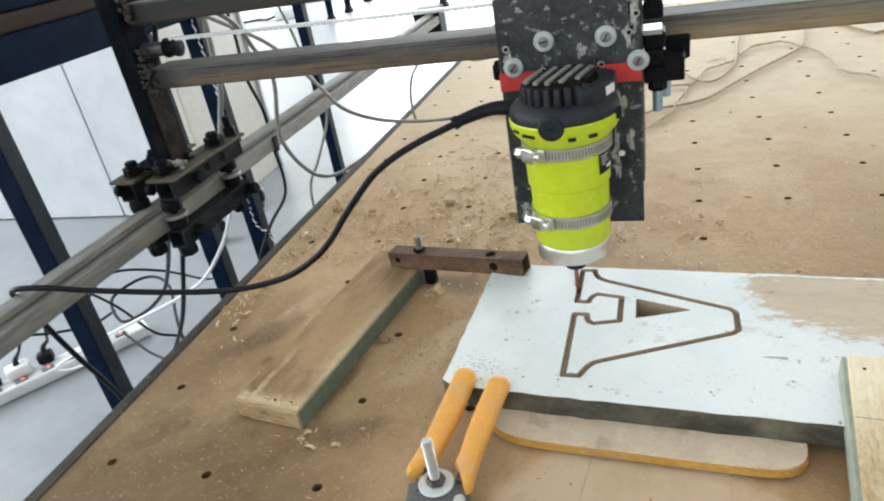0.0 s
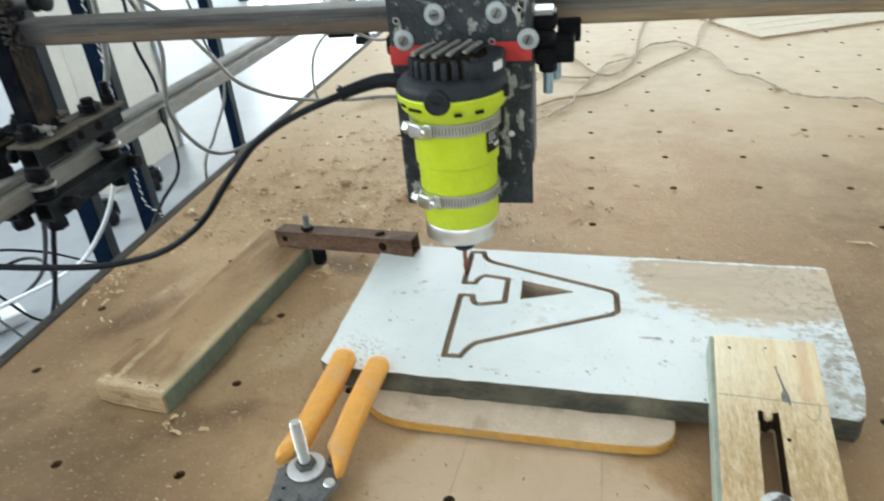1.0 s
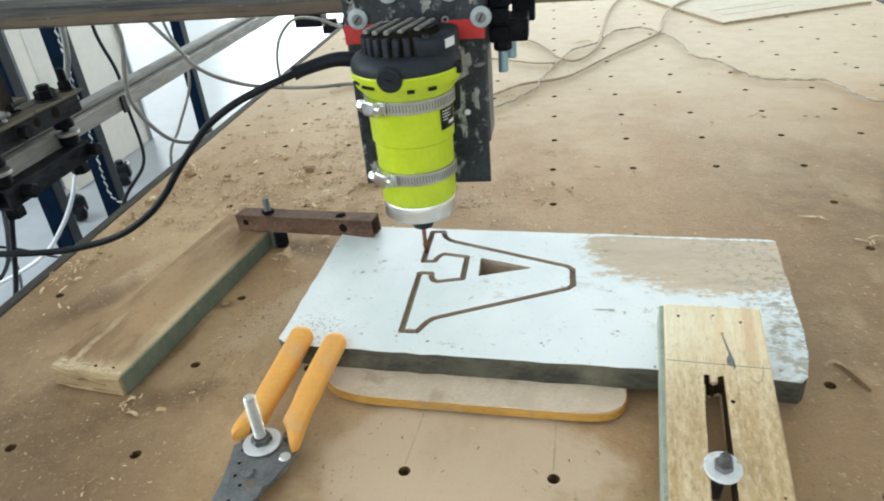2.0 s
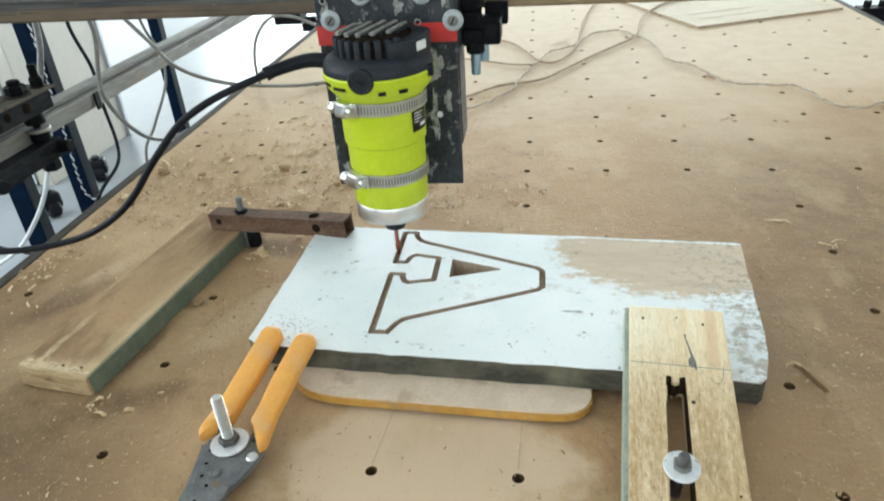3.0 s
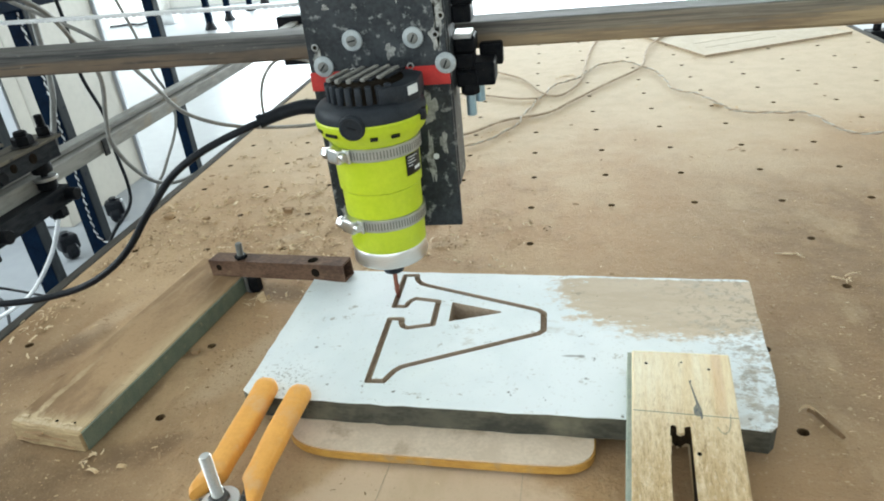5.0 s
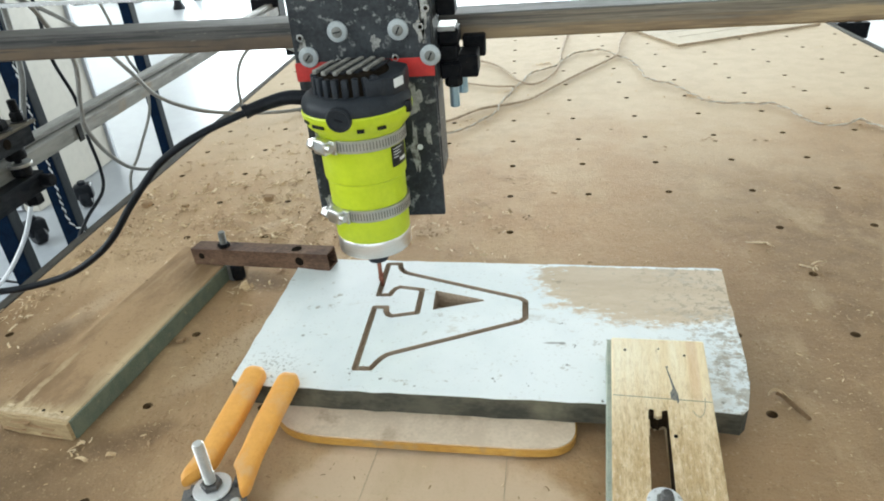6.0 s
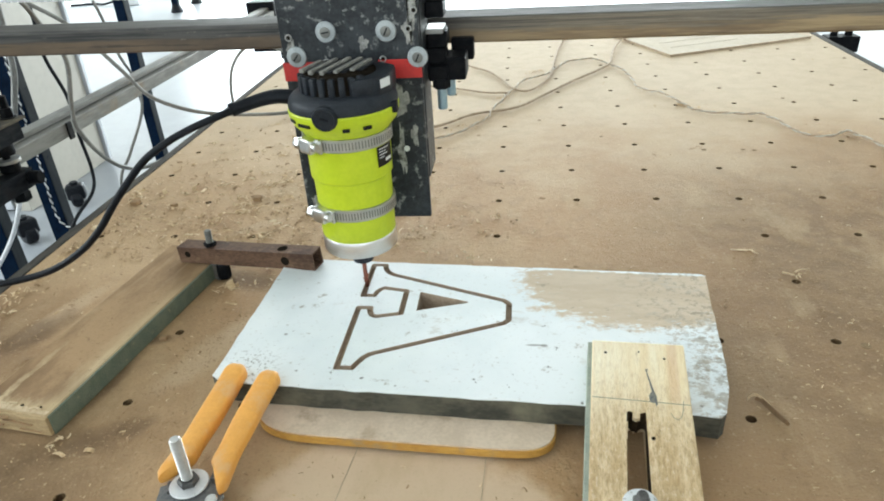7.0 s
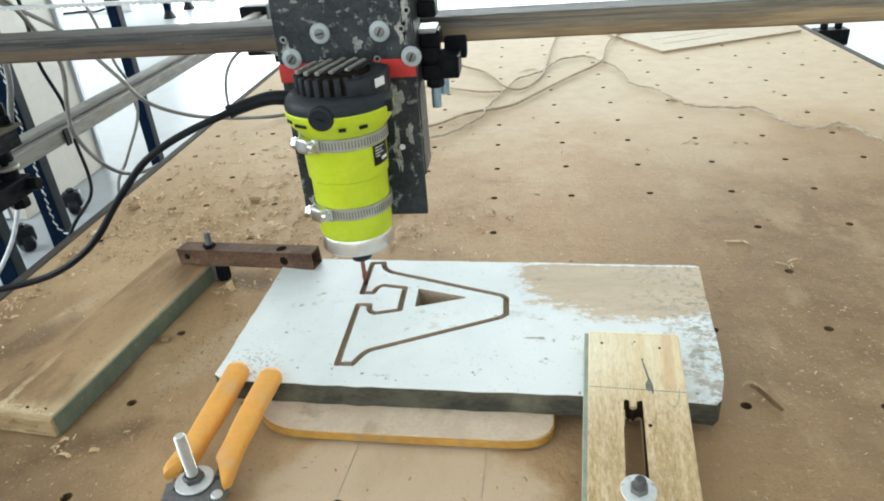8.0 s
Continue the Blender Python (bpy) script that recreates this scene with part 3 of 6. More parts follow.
M_WHITE = surface("white_cabinet_laminate", (0.50, 0.52, 0.55), (0.44, 0.46, 0.49), 2.2, 0.22, bump=0.02, fine=4.0)
M_CREAM = surface("cream_panel", (0.44, 0.415, 0.36), (0.40, 0.375, 0.325), 4, 0.5, bump=0.03)
M_WALL = surface("wall_paint", (0.74, 0.73, 0.70), (0.70, 0.69, 0.66), 3, 0.8, bump=0.1)
M_STRIP = surface("white_abs", (0.74, 0.75, 0.76), (0.68, 0.69, 0.70), 50, 0.4, bump=0.05)
M_SWITCH = surface("smoked_switch", (0.13, 0.16, 0.18), (0.18, 0.21, 0.23), 60, 0.3, bump=0.05)
M_LED = glow("red_neon", (1.0, 0.10, 0.06), 3.0)
M_CHIP = surface("wood_shaving", (0.70, 0.53, 0.32), (0.50, 0.34, 0.18), 60, 0.8, bump=0.2)
M_CRUMB = surface("brown_dust_crumb", (0.270, 0.175, 0.092), (0.350, 0.235, 0.128), 60, 0.9, bump=0.2, spec=0.2)
M_PALEWOOD = surface("fresh_broken_wood", (0.66, 0.53, 0.35), (0.50, 0.37, 0.22), 160, 0.85, bump=0.5, stretch=(1, 0.3, 1))
M_GREENPALE = surface("worn_green_paint", (0.25, 0.29, 0.235), (0.36, 0.38, 0.31), 90, 0.75, bump=0.35, spots=(0.16, 0.18, 0.14), spot_scale=60, spot_at=(0.56, 0.70))
M_CURL = surface("pale_wood_curl", (0.84, 0.70, 0.48), (0.66, 0.49, 0.29), 90, 0.8, bump=0.1, spec=0.3)
M_CHIPDARK = surface("dark_wood_shaving", (0.33, 0.212, 0.112), (0.43, 0.285, 0.155), 60, 0.85, bump=0.2)
M_BIT = surface("copper_coated_cutter", (0.34, 0.13, 0.085), (0.24, 0.10, 0.07), 200, 0.4, 0.7, 0.2)
M_PIN = surface("blued_pin", (0.30, 0.44, 0.52), (0.38, 0.50, 0.56), 120, 0.35, 0.6, 0.1)
M_PENCIL = surface("pencil_mark", (0.27, 0.25, 0.18), (0.42, 0.36, 0.25), 260, 0.8, bump=0.0)
M_STICKER = surface("black_sticker", (0.02, 0.02, 0.02), (0.03, 0.03, 0.03), 90, 0.35, bump=0.02)
M_PRINT = surface("white_print", (0.75, 0.76, 0.75), (0.68, 0.69, 0.68), 90, 0.5, bump=0.02)
M_GLASS = glass("window_glass")
M_FRAME = surface("aluminium_frame", (0.55, 0.55, 0.55), (0.48, 0.48, 0.48), 20, 0.4, 0.8, 0.05)


# ---- mesh helpers ----
def thing(name, label, category, m=None, group="", kind=""):
    ob = new(name)
    if m is not None:
        ob.matrix_world = m
    return tagged(ob, label, category, group, kind)


def finish(bm, name, mats, smooth=True):
    bmesh.ops.recalc_face_normals(bm, faces=bm.faces)
    if smooth:
        for f in bm.faces:
            f.smooth = True
        for e in bm.edges:
            e.smooth = len(e.link_faces) == 2 and e.calc_face_angle(0) < radians(38)
    me = bpy.data.meshes.new(name)
    bm.to_mesh(me)
    bm.free()
    for m in mats if isinstance(mats, (list, tuple)) else (mats,):
        me.materials.append(m)
    return me


def part(name, bm, material, parent, label="", smooth=True):
    """One mesh object under a thing or under a part."""
    ob = new(name, finish(bm, name, material, smooth))
    ob.parent = parent
    return tagged(ob, label) if label else ob


def solo(name, bm, material, label="", category="", group="", kind="", smooth=True):
    ob = new(name, finish(bm, name, material, smooth))
    return tagged(ob, label, category, group, kind)


def placed(bm, verts, m):
    if m is not None:
        bmesh.ops.transform(bm, matrix=m, verts=verts)


def box(bm, lo, hi, bevel=0.0, m=None, seg=2):
    made = bmesh.ops.create_cube(bm, size=1.0)["verts"]
    c = [(a + b) / 2 for a, b in zip(lo, hi)]
    s = [b - a for a, b in zip(lo, hi)]
    bmesh.ops.transform(bm, matrix=Matrix.Translation(c) @ Matrix.Diagonal((*s, 1)), verts=made)
    if bevel:
        es = list({e for v in made for e in v.link_edges})
        made = list({v for f in bmesh.ops.bevel(bm, geom=es, offset=bevel, segments=seg, profile=0.5, affect="EDGES")["faces"] for v in f.verts} | {v for v in made if v.is_valid})
    placed(bm, made, m)
    return bm


def axis_frame(a, b):
    a, b = Vector(a), Vector(b)
    return Matrix.Translation(a) @ (b - a).to_track_quat("Z", "Y").to_matrix().to_4x4(), (b - a).length


def lathe(bm, profile, seg=32, m=None, squash=1.0):
    """Turn a profile of (radius, height) about z."""
    rings = []
    for r, z in profile:
        rings.append([bm.verts.new((max(r, 1e-5) * math.cos(2 * math.pi * i / seg), squash * max(r, 1e-5) * math.sin(2 * math.pi * i / seg), z)) for i in range(seg)])
    for a, b in zip(rings, rings[1:]):
        for i in range(seg):
            bm.faces.new((a[i], a[(i + 1) % seg], b[(i + 1) % seg], b[i]))
    bm.faces.new(rings[0][::-1])
    bm.faces.new(rings[-1])
    placed(bm, [v for r in rings for v in r], m)
    return bm


def rod(bm, a, b, r, seg=12, bevel=0.0):
    m, d = axis_frame(a, b)
    bv = min(bevel, r * 0.5)
    prof = [(r - bv, 0), (r, bv), (r, d - bv), (r - bv, d)] if bv else [(r, 0), (r, d)]
    return lathe(bm, prof, seg, m)


def ring(bm, a, b, r_in, r_out, seg=28):
    """A washer or sleeve between two ends."""
    m, d = axis_frame(a, b)
    rows = []
    bv = min(0.0004, d * 0.3)
    for r, z in ((r_in, 0), (r_out - bv, 0), (r_out, bv), (r_out, d - bv), (r_out - bv, d), (r_in, d)):
        rows.append([bm.verts.new(m @ Vector((r * math.cos(2 * math.pi * i / seg), r * math.sin(2 * math.pi * i / seg), z))) for i in range(seg)])
    for k in range(len(rows)):
        p, q = rows[k], rows[(k + 1) % len(rows)]
        for i in range(seg):
            bm.faces.new((p[i], p[(i + 1) % seg], q[(i + 1) % seg], q[i]))
    return bm


def hexa(bm, a, b, r, turn=0.0):
    """A hexagon head or nut with eased rims."""
    m, d = axis_frame(a, b)
    bv = d * 0.14
    return lathe(bm, [(r * 0.9, 0), (r, bv), (r, d - bv), (r * 0.88, d)], 6, m @ Matrix.Rotation(turn, 4, "Z"))


def sweep(bm, pts, r, seg=10, smooth=6, end=None):
    """A round cable through the points, eased by Catmull-Rom."""
    P = [Vector(p) for p in pts]
    if smooth > 1:
        Q = [P[0] * 2 - P[1], *P, P[-1] * 2 - P[-2]]
        path = []
        for i in range(1, len(Q) - 2):
            for k in range(smooth):
                t = k / smooth
                a, b, c, d = Q[i - 1:i + 3]
                path.append(0.5 * ((2 * b) + (c - a) * t + (2 * a - 5 * b + 4 * c - d) * t * t + (3 * b - a - 3 * c + d) * t ** 3))
        path.append(P[-1])
    else:
        path = P
    up, rings = Vector((0.13, 0.31, 0.94)), []
    for i, p in enumerate(path):
        t = (path[min(i + 1, len(path) - 1)] - path[max(i - 1, 0)]).normalized()
        side = t.cross(up).normalized()
        up = side.cross(t).normalized()
        rr = r if end is None else r + (end - r) * i / (len(path) - 1)
        rings.append([bm.verts.new(p + rr * (math.cos(2 * math.pi * k / seg) * side + math.sin(2 * math.pi * k / seg) * up)) for k in range(seg)])
    for a, b in zip(rings, rings[1:]):
        for i in range(seg):
            bm.faces.new((a[i], a[(i + 1) % seg], b[(i + 1) % seg], b[i]))
    bm.faces.new(rings[0][::-1])
    bm.faces.new(rings[-1])
    return bm


def prism(bm, poly, z0, z1, bevel=0.0, m=None):
    lo = [bm.verts.new((x, y, z0)) for x, y in poly]
    hi = [bm.verts.new((x, y, z1)) for x, y in poly]
    k = len(poly)
    faces = [bm.faces.new(lo[::-1]), bm.faces.new(hi)]
    faces += [bm.faces.new((lo[i], lo[(i + 1) % k], hi[(i + 1) % k], hi[i])) for i in range(k)]
    vs = lo + hi
    if bevel:
        got = bmesh.ops.bevel(bm, geom=list({e for f in faces for e in f.edges}), offset=bevel, segments=2, profile=0.5, affect="EDGES")
        vs = list({v for v in got["verts"]} | {v for v in vs if v.is_valid})
    placed(bm, vs, m)
    return bm


def hollow(bm, lo, hi, axis, wall):
    """An open square tube along one axis."""
    c = [i for i in range(3) if i != axis]
    loops = []
    for end in (lo[axis], hi[axis]):
        for inset in (0.0, wall):
            loop = []
            for sa, sb in ((0, 0), (1, 0), (1, 1), (0, 1)):
                p = [0, 0, 0]
                p[axis] = end
                p[c[0]] = (hi[c[0]] - inset) if sa else (lo[c[0]] + inset)
                p[c[1]] = (hi[c[1]] - inset) if sb else (lo[c[1]] + inset)
                loop.append(bm.verts.new(p))
            loops.append(loop)
    o0, i0, o1, i1 = loops
    for i in range(4):
        j = (i + 1) % 4
        for quad in ((o0[i], o0[j], o1[j], o1[i]), (i0[i], i0[j], i1[j], i1[i]), (o0[i], o0[j], i0[j], i0[i]), (o1[i], o1[j], i1[j], i1[i])):
            bm.faces.new(quad)
    return bm


def bm_():
    return bmesh.new()


# ---- the room ----
X0, X1, Y0, Y1, TOP = -5.2, 4.0, -3.0, 9.0, 2.35


def slab(name, lo, hi, mat, label, bevel=0.0):
    return solo(name, box(bm_(), lo, hi, bevel), mat, label, name.split("_")[0], kind="structure", smooth=False)


slab("floor", (X0, Y0, FLOOR - 0.1), (X1, Y1, FLOOR), M_FLOOR, "pale grey polished screed floor, bright with daylight")
slab("ceiling", (X0, Y0, TOP), (X1, Y1, TOP + 0.1), M_WALL, "plain white ceiling")
west = bm_()
for lo, hi in (((X0 - 0.15, Y0 - 0.15, FLOOR), (X0, -2.6, TOP)), ((X0 - 0.15, 1.8, FLOOR), (X0, Y1 + 0.15, TOP)), ((X0 - 0.15, -2.6, FLOOR), (X0, 1.8, 0.5)), ((X0 - 0.15, -2.6, 2.2), (X0, 1.8, TOP))):
    box(west, lo, hi)
solo("wall_west", west, M_WALL, "off-white wall with a wide window opening", "wall", kind="structure", smooth=False)
w3 = thing("window_3", "wide aluminium-framed glazed window", "window", kind="structure")
for i in range(3):
    ya = -2.6 + i * 4.4 / 3
    pane = part("pane", box(bm_(), (X0 - 0.08, ya + 0.03, 0.5), (X0 - 0.072, ya + 4.4 / 3 - 0.03, 2.2)), M_GLASS, w3, smooth=False)
    pane.visible_shadow = False
    part("mullion", box(bm_(), (X0 - 0.11, ya - 0.03, 0.5), (X0 - 0.05, ya + 0.03, 2.2)), M_FRAME, w3, smooth=False)
slab("wall_east", (X1, Y0 - 0.15, FLOOR), (X1 + 0.15, Y1 + 0.15, TOP), M_WALL, "plain off-white wall")


def wall_with_window(name, y0, y1, ox0, ox1, oz0, oz1, window):
    bm = bm_()
    for lo, hi in (((X0, y0, FLOOR), (ox0, y1, TOP)), ((ox1, y0, FLOOR), (X1, y1, TOP)), ((ox0, y0, FLOOR), (ox1, y1, oz0)), ((ox0, y0, oz1), (ox1, y1, TOP))):
        box(bm, lo, hi)
    solo(name, bm, M_WALL, "off-white wall with a wide window opening", "wall", kind="structure", smooth=False)
    w = thing(window, "wide aluminium-framed glazed window", "window", kind="structure")
    ym = (y0 + y1) / 2
    f = bm_()
    for lo, hi in (((ox0, ym - 0.03, oz0), (ox1, ym + 0.03, oz0 + 0.05)), ((ox0, ym - 0.03, oz1 - 0.05), (ox1, ym + 0.03, oz1)), ((ox0, ym - 0.03, oz0 + 0.05), (ox0 + 0.05, ym + 0.03, oz1 - 0.05)), ((ox1 - 0.05, ym - 0.03, oz0 + 0.05), (ox1, ym + 0.03, oz1 - 0.05))):
        box(f, lo, hi)
    part("window_frame", f, M_FRAME, w, smooth=False)
    n = 4
    for i in range(n):
        a = ox0 + 0.05 + (ox1 - ox0 - 0.1) * i / n
        b = ox0 + 0.05 + (ox1 - ox0 - 0.1) * (i + 1) / n
        p = part("pane", box(bm_(), (a, ym - 0.004, oz0 + 0.05), (b - 0.03, ym + 0.004, oz1 - 0.05)), M_GLASS, w, smooth=False)
        p.visible_shadow = False
        if i < n - 1:
            part("mullion", box(bm_(), (b - 0.03, ym - 0.03, oz0 + 0.05), (b, ym + 0.03, oz1 - 0.05)), M_FRAME, w, smooth=False)


wall_with_window("wall_north", Y1, Y1 + 0.15, -4.6, 3.6, FLOOR + 0.3, 2.25, "window_1")
wall_with_window("wall_south", Y0 - 0.15, Y0, -3.0, 2.2, 0.25, 2.05, "window_2")

# ---- the cutting bed ----
BX0, BX1, BY0, BY1, PITCH = -0.5375, 0.723, -0.75, 1.85, 0.1
bed = thing("cutting_bed", "brown MDF machine bed drilled with bolt holes, dusted with sawdust", "table")
FILLED = {(1, 4), (2, 4), (-2, 3), (-2, 4), (-4, 1), (-5, 3), (-2, 6), (-1, 4)}


def bed_mesh():
    """Square cells, each with its drilled hole; a few holes are packed with dust."""
    rng = random.Random(4)
    verts, faces = [], []
    thick, seg, r = 0.018, 16, 0.0042
    xs = [BX0] + [round(-0.45 + 0.1 * i, 3) for i in range(12)] + [BX1]
    ys = [BY0] + [round(-0.65 + 0.1 * i, 3) for i in range(25)] + [BY1]
    for ci in range(len(xs) - 1):
        for ri in range(len(ys) - 1):
            col, row = ci - 5, ri - 7
            a, b, c, d = xs[ci], xs[ci + 1], ys[ri], ys[ri + 1]
            hx, hy = col * PITCH, row * PITCH
            jx, jy = hx + rng.uniform(-0.0012, 0.0012), hy + rng.uniform(-0.0012, 0.0012)
            base = len(verts)
            if (col, row) in FILLED or not (a < hx - 0.01 and hx + 0.01 < b and c < hy - 0.01 and hy + 0.01 < d):
                r_here = 0.0
            else:
                r_here = r
            ring_out, ring_in, ring_low = [], [], []
            for k in range(seg):
                t = 2 * math.pi * k / seg
                ux, uy = math.cos(t), math.sin(t)
                big = max(abs(ux), abs(uy))
                qx, qy = ux / big, uy / big
                ring_out.append((hx + qx * ((b - hx) if qx > 0 else (hx - a)), hy + qy * ((d - hy) if qy > 0 else (hy - c)), 0))
                ring_in.append((jx + r_here * ux, jy + r_here * uy, 0))
                ring_low.append((jx + r * 0.97 * ux, jy + r * 0.97 * uy, -thick))
            verts += ring_out + ring_in + ring_low
            for k in range(seg):
                j = (k + 1) % seg
                faces.append((base + k, base + j, base + seg + j, base + seg + k))
                if r_here:
                    faces.append((base + seg + k, base + seg + j, base + 2 * seg + j, base + 2 * seg + k))
    base = len(verts)
    # rim of the sheet
    verts += [(BX0, BY0, 0), (BX1, BY0, 0), (BX1, BY1, 0), (BX0, BY1, 0), (BX0, BY0, -thick), (BX1, BY0, -thick), (BX1, BY1, -thick), (BX0, BY1, -thick)]
    for k in range(4):
        j = (k + 1) % 4
        faces.append((base + k, base + 4 + k, base + 4 + j, base + j))
    me = bpy.data.meshes.new("bed_sheet")
    me.from_pydata(verts, [], faces)
    bm = bm_()
    bm.from_mesh(me)
    bmesh.ops.remove_doubles(bm, verts=bm.verts, dist=0.00002)
    bmesh.ops.delete(bm, geom=[v for v in bm.verts if not v.link_faces], context="VERTS")
    bm.to_mesh(me)
    bm.free()
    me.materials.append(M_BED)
    me.materials.append(M_BORE)
    for f in me.polygons:
        f.material_index = int(abs(f.normal.z) < 0.5 and f.area < 0.0003)
    return me


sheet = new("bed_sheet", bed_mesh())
sheet.parent = bed
part("under_sheet", box(bm_(), (BX0 + 0.004, BY0 + 0.004, -0.036), (BX1 - 0.004, BY1 - 0.004, -0.0185)), M_EDGE, bed, "dark board below the drilled sheet", smooth=False)
for sx in (BX0 - 0.0140, BX1 + 0.0006):
    part("edge_angle", box(bm_(), (sx, BY0, -0.045), (sx + 0.0134, BY1, 0.0014), 0.0012), M_EDGING, bed, "dusty dark grey steel edging", smooth=False)
for lx in (BX0 + 0.03, BX1 - 0.08):
    for ly in (BY0 + 0.05, 0.55, BY1 - 0.1):
        part("leg", box(bm_(), (lx, ly, FLOOR), (lx + 0.05, ly + 0.05, -0.037), 0.003), M_NAVY, bed)

# pencil lines ruled between holes
for x0, y0, x1, y1 in ((-0.1, 0.005, -0.094, 0.062), (0.0, 0.006, 0.002, 0.058)):
    bm = bm_()
    box(bm, (0, -0.00013, 0.0002), (math.hypot(x1 - x0, y1 - y0), 0.00013, 0.0004), 0, pose(x0, y0, 0, 0, 0, math.degrees(math.atan2(y1 - y0, x1 - x0))))
    part("ruled_line", bm, M_PENCIL, bed, smooth=False)

# ---- the work panel and its letter ----
PT, PB = 0.031, 0.0112      # top and underside of the panel
GROOVE = 0.0027            # half width of the cut


def letter_outline():
    """A serif capital A lying on its side, its top towards +x."""
    p = [(-0.1205, 0.113), (-0.1075, 0.113)]
    p += [(-0.1045, 0.1200), (-0.1015, 0.1260), (-0.0975, 0.1305), (-0.0930, 0.1330)]
    p += [(0.0120, 0.1775), (0.0165, 0.1825), (0.0165, 0.2085), (0.0120, 0.2135)]
    p += [(-0.0960, 0.2580), (-0.1010, 0.2610), (-0.1050, 0.2655), (-0.1075, 0.2715), (-0.1085, 0.2775)]
    p += [(-0.1205, 0.2775), (-0.1205, 0.2205), (-0.1095, 0.2205), (-0.1085, 0.2260), (-0.1060, 0.2310), (-0.1020, 0.2340)]
    p += [(-0.0800, 0.2290), (-0.0800, 0.1910), (-0.1020, 0.1860), (-0.1060, 0.1880), (-0.1085, 0.1930), (-0.1095, 0.2000), (-0.1205, 0.2000)]
    return p


def grown(poly, d):
    """The closed outline moved outwards by d (inwards when negative); the outline runs anticlockwise."""
    out, k = [], len(poly)
    for i in range(k):
        a, b, c = (Vector(poly[(i + j - 1) % k]) for j in range(3))
        u, w = (b - a).normalized(), (c - b).normalized()
        n0, n1 = Vector((u.y, -u.x)), Vector((w.y, -w.x))
        bend = u.x * w.y - u.y * w.x
        if bend * d > 0.12 * abs(d):
            # the round cutter leaves a round corner
            a0, a1 = math.atan2(n0.y, n0.x), math.atan2(n1.y, n1.x)
            da = (a1 - a0 + math.pi) % (2 * math.pi) - math.pi
            out += [tuple(b + d * Vector((math.cos(a0 + da * k / 4), math.sin(a0 + da * k / 4)))) for k in range(5)]
            continue
        n = (n0 + n1).normalized()
        out.append(tuple(b + n * d / max(0.5, n.dot(n0))))
    return out


def work_panel():
    from mathutils.geometry import tessellate_polygon
    rng = random.Random(8)
    corners = [(-0.2195, 0.100), (-0.213, 0.0955), (-0.186, 0.0915), (-0.10, 0.0855), (-0.02, 0.081), (0.074, 0.0755), (0.14, 0.070), (0.1655, 0.0665), (0.1705, 0.072), (0.1765, 0.090), (0.1795, 0.100), (0.1865, 0.15), (0.1925, 0.205), (0.199, 0.259), (0.196, 0.2615), (0.06, 0.2715), (-0.08, 0.2815), (-0.2135, 0.2910), (-0.2150, 0.245), (-0.2175, 0.165)]
    edge = []
    for i, a in enumerate(corners):
        b = corners[(i + 1) % len(corners)]
        n = max(1, int(math.dist(a, b) / 0.012))
        for k in range(n):
            t = k / n
            j = 0.0007 if n > 1 else 0.0
            edge.append((a[0] + (b[0] - a[0]) * t + rng.uniform(-j, j), a[1] + (b[1] - a[1]) * t + rng.uniform(-j, j)))
    mid = letter_outline()
    outer, inner = grown(mid, GROOVE), grown(mid, -GROOVE)
    tri = [(-0.0665, 0.1955), (-0.0205, 0.2095), (-0.0215, 0.2115), (-0.0660, 0.2270), (-0.0670, 0.2260)]
    root = thing("workpiece", "white laminated MDF board with a letter A routed into it", "board")

    def flat(bm, loops, z, mat=0):
        vs = [bm.verts.new((x, y, z)) for lp in loops for x, y in lp]
        for f in tessellate_polygon([[Vector((x, y, 0)) for x, y in lp] for lp in loops]):
            if len({vs[i] for i in f}) == 3:
                bm.faces.new([vs[i] for i in f]).material_index = mat

    def wall(bm, loop, z0, z1, mat=0):
        lo, hi = [bm.verts.new((x, y, z0)) for x, y in loop], [bm.verts.new((x, y, z1)) for x, y in loop]
        for i in range(len(loop)):
            j = (i + 1) % len(loop)
            bm.faces.new((lo[i], lo[j], hi[j], hi[i])).material_index = mat

    deep, pit = PT - 0.0055, PB + 0.001
    face = bm_()
    flat(face, [edge, outer[::-1]], PT)
    wall(face, edge, PT - 0.0009, PT)
    part("laminate_face", face, M_LAM, root, "white scuffed laminate face", smooth=False)
    letter = bm_()
    flat(letter, [inner, tri[::-1]], PT)
    wall(letter, inner, deep, PT, 1)
    wall(letter, tri, pit, PT, 1)
    part("letter", letter, [M_LAM, M_MDF], root, "letter A left standing inside the cut", smooth=False)
    cut = bm_()
    flat(cut, [outer, inner[::-1]], deep)
    flat(cut, [tri], pit)
    wall(cut, outer, deep, PT)
    part("routed_groove", cut, M_MDF, root, "brown routed groove", smooth=False)
    core = bm_()
    wall(core, edge, PB, PT - 0.0009)
    flat(core, [edge], PB)
    part("board_core", core, M_EDGE, root, "grimy dark board edge", smooth=False)


work_panel()

# packing board under the panel, rounded ends, varnished edge
pack = thing("packing_board", "thin wooden packing board with a yellow varnished edge, under the panel", "board")
pk = [(-0.180, 0.200), (-0.180, 0.080), (-0.170, 0.0680), (-0.157, 0.0612), (-0.138, 0.0575), (-0.094, 0.0550), (-0.050, 0.0525), (-0.008, 0.0502), (0.020, 0.0490), (0.037, 0.0500), (0.0475, 0.0560), (0.0520, 0.064), (0.0535, 0.075), (0.0545, 0.200)]
for _ in range(2):
    pk = [(a[0] + (b[0] - a[0]) * k, a[1] + (b[1] - a[1]) * k) for a, b in zip(pk, pk[1:] + pk[:1]) for k in (0.25, 0.75)]
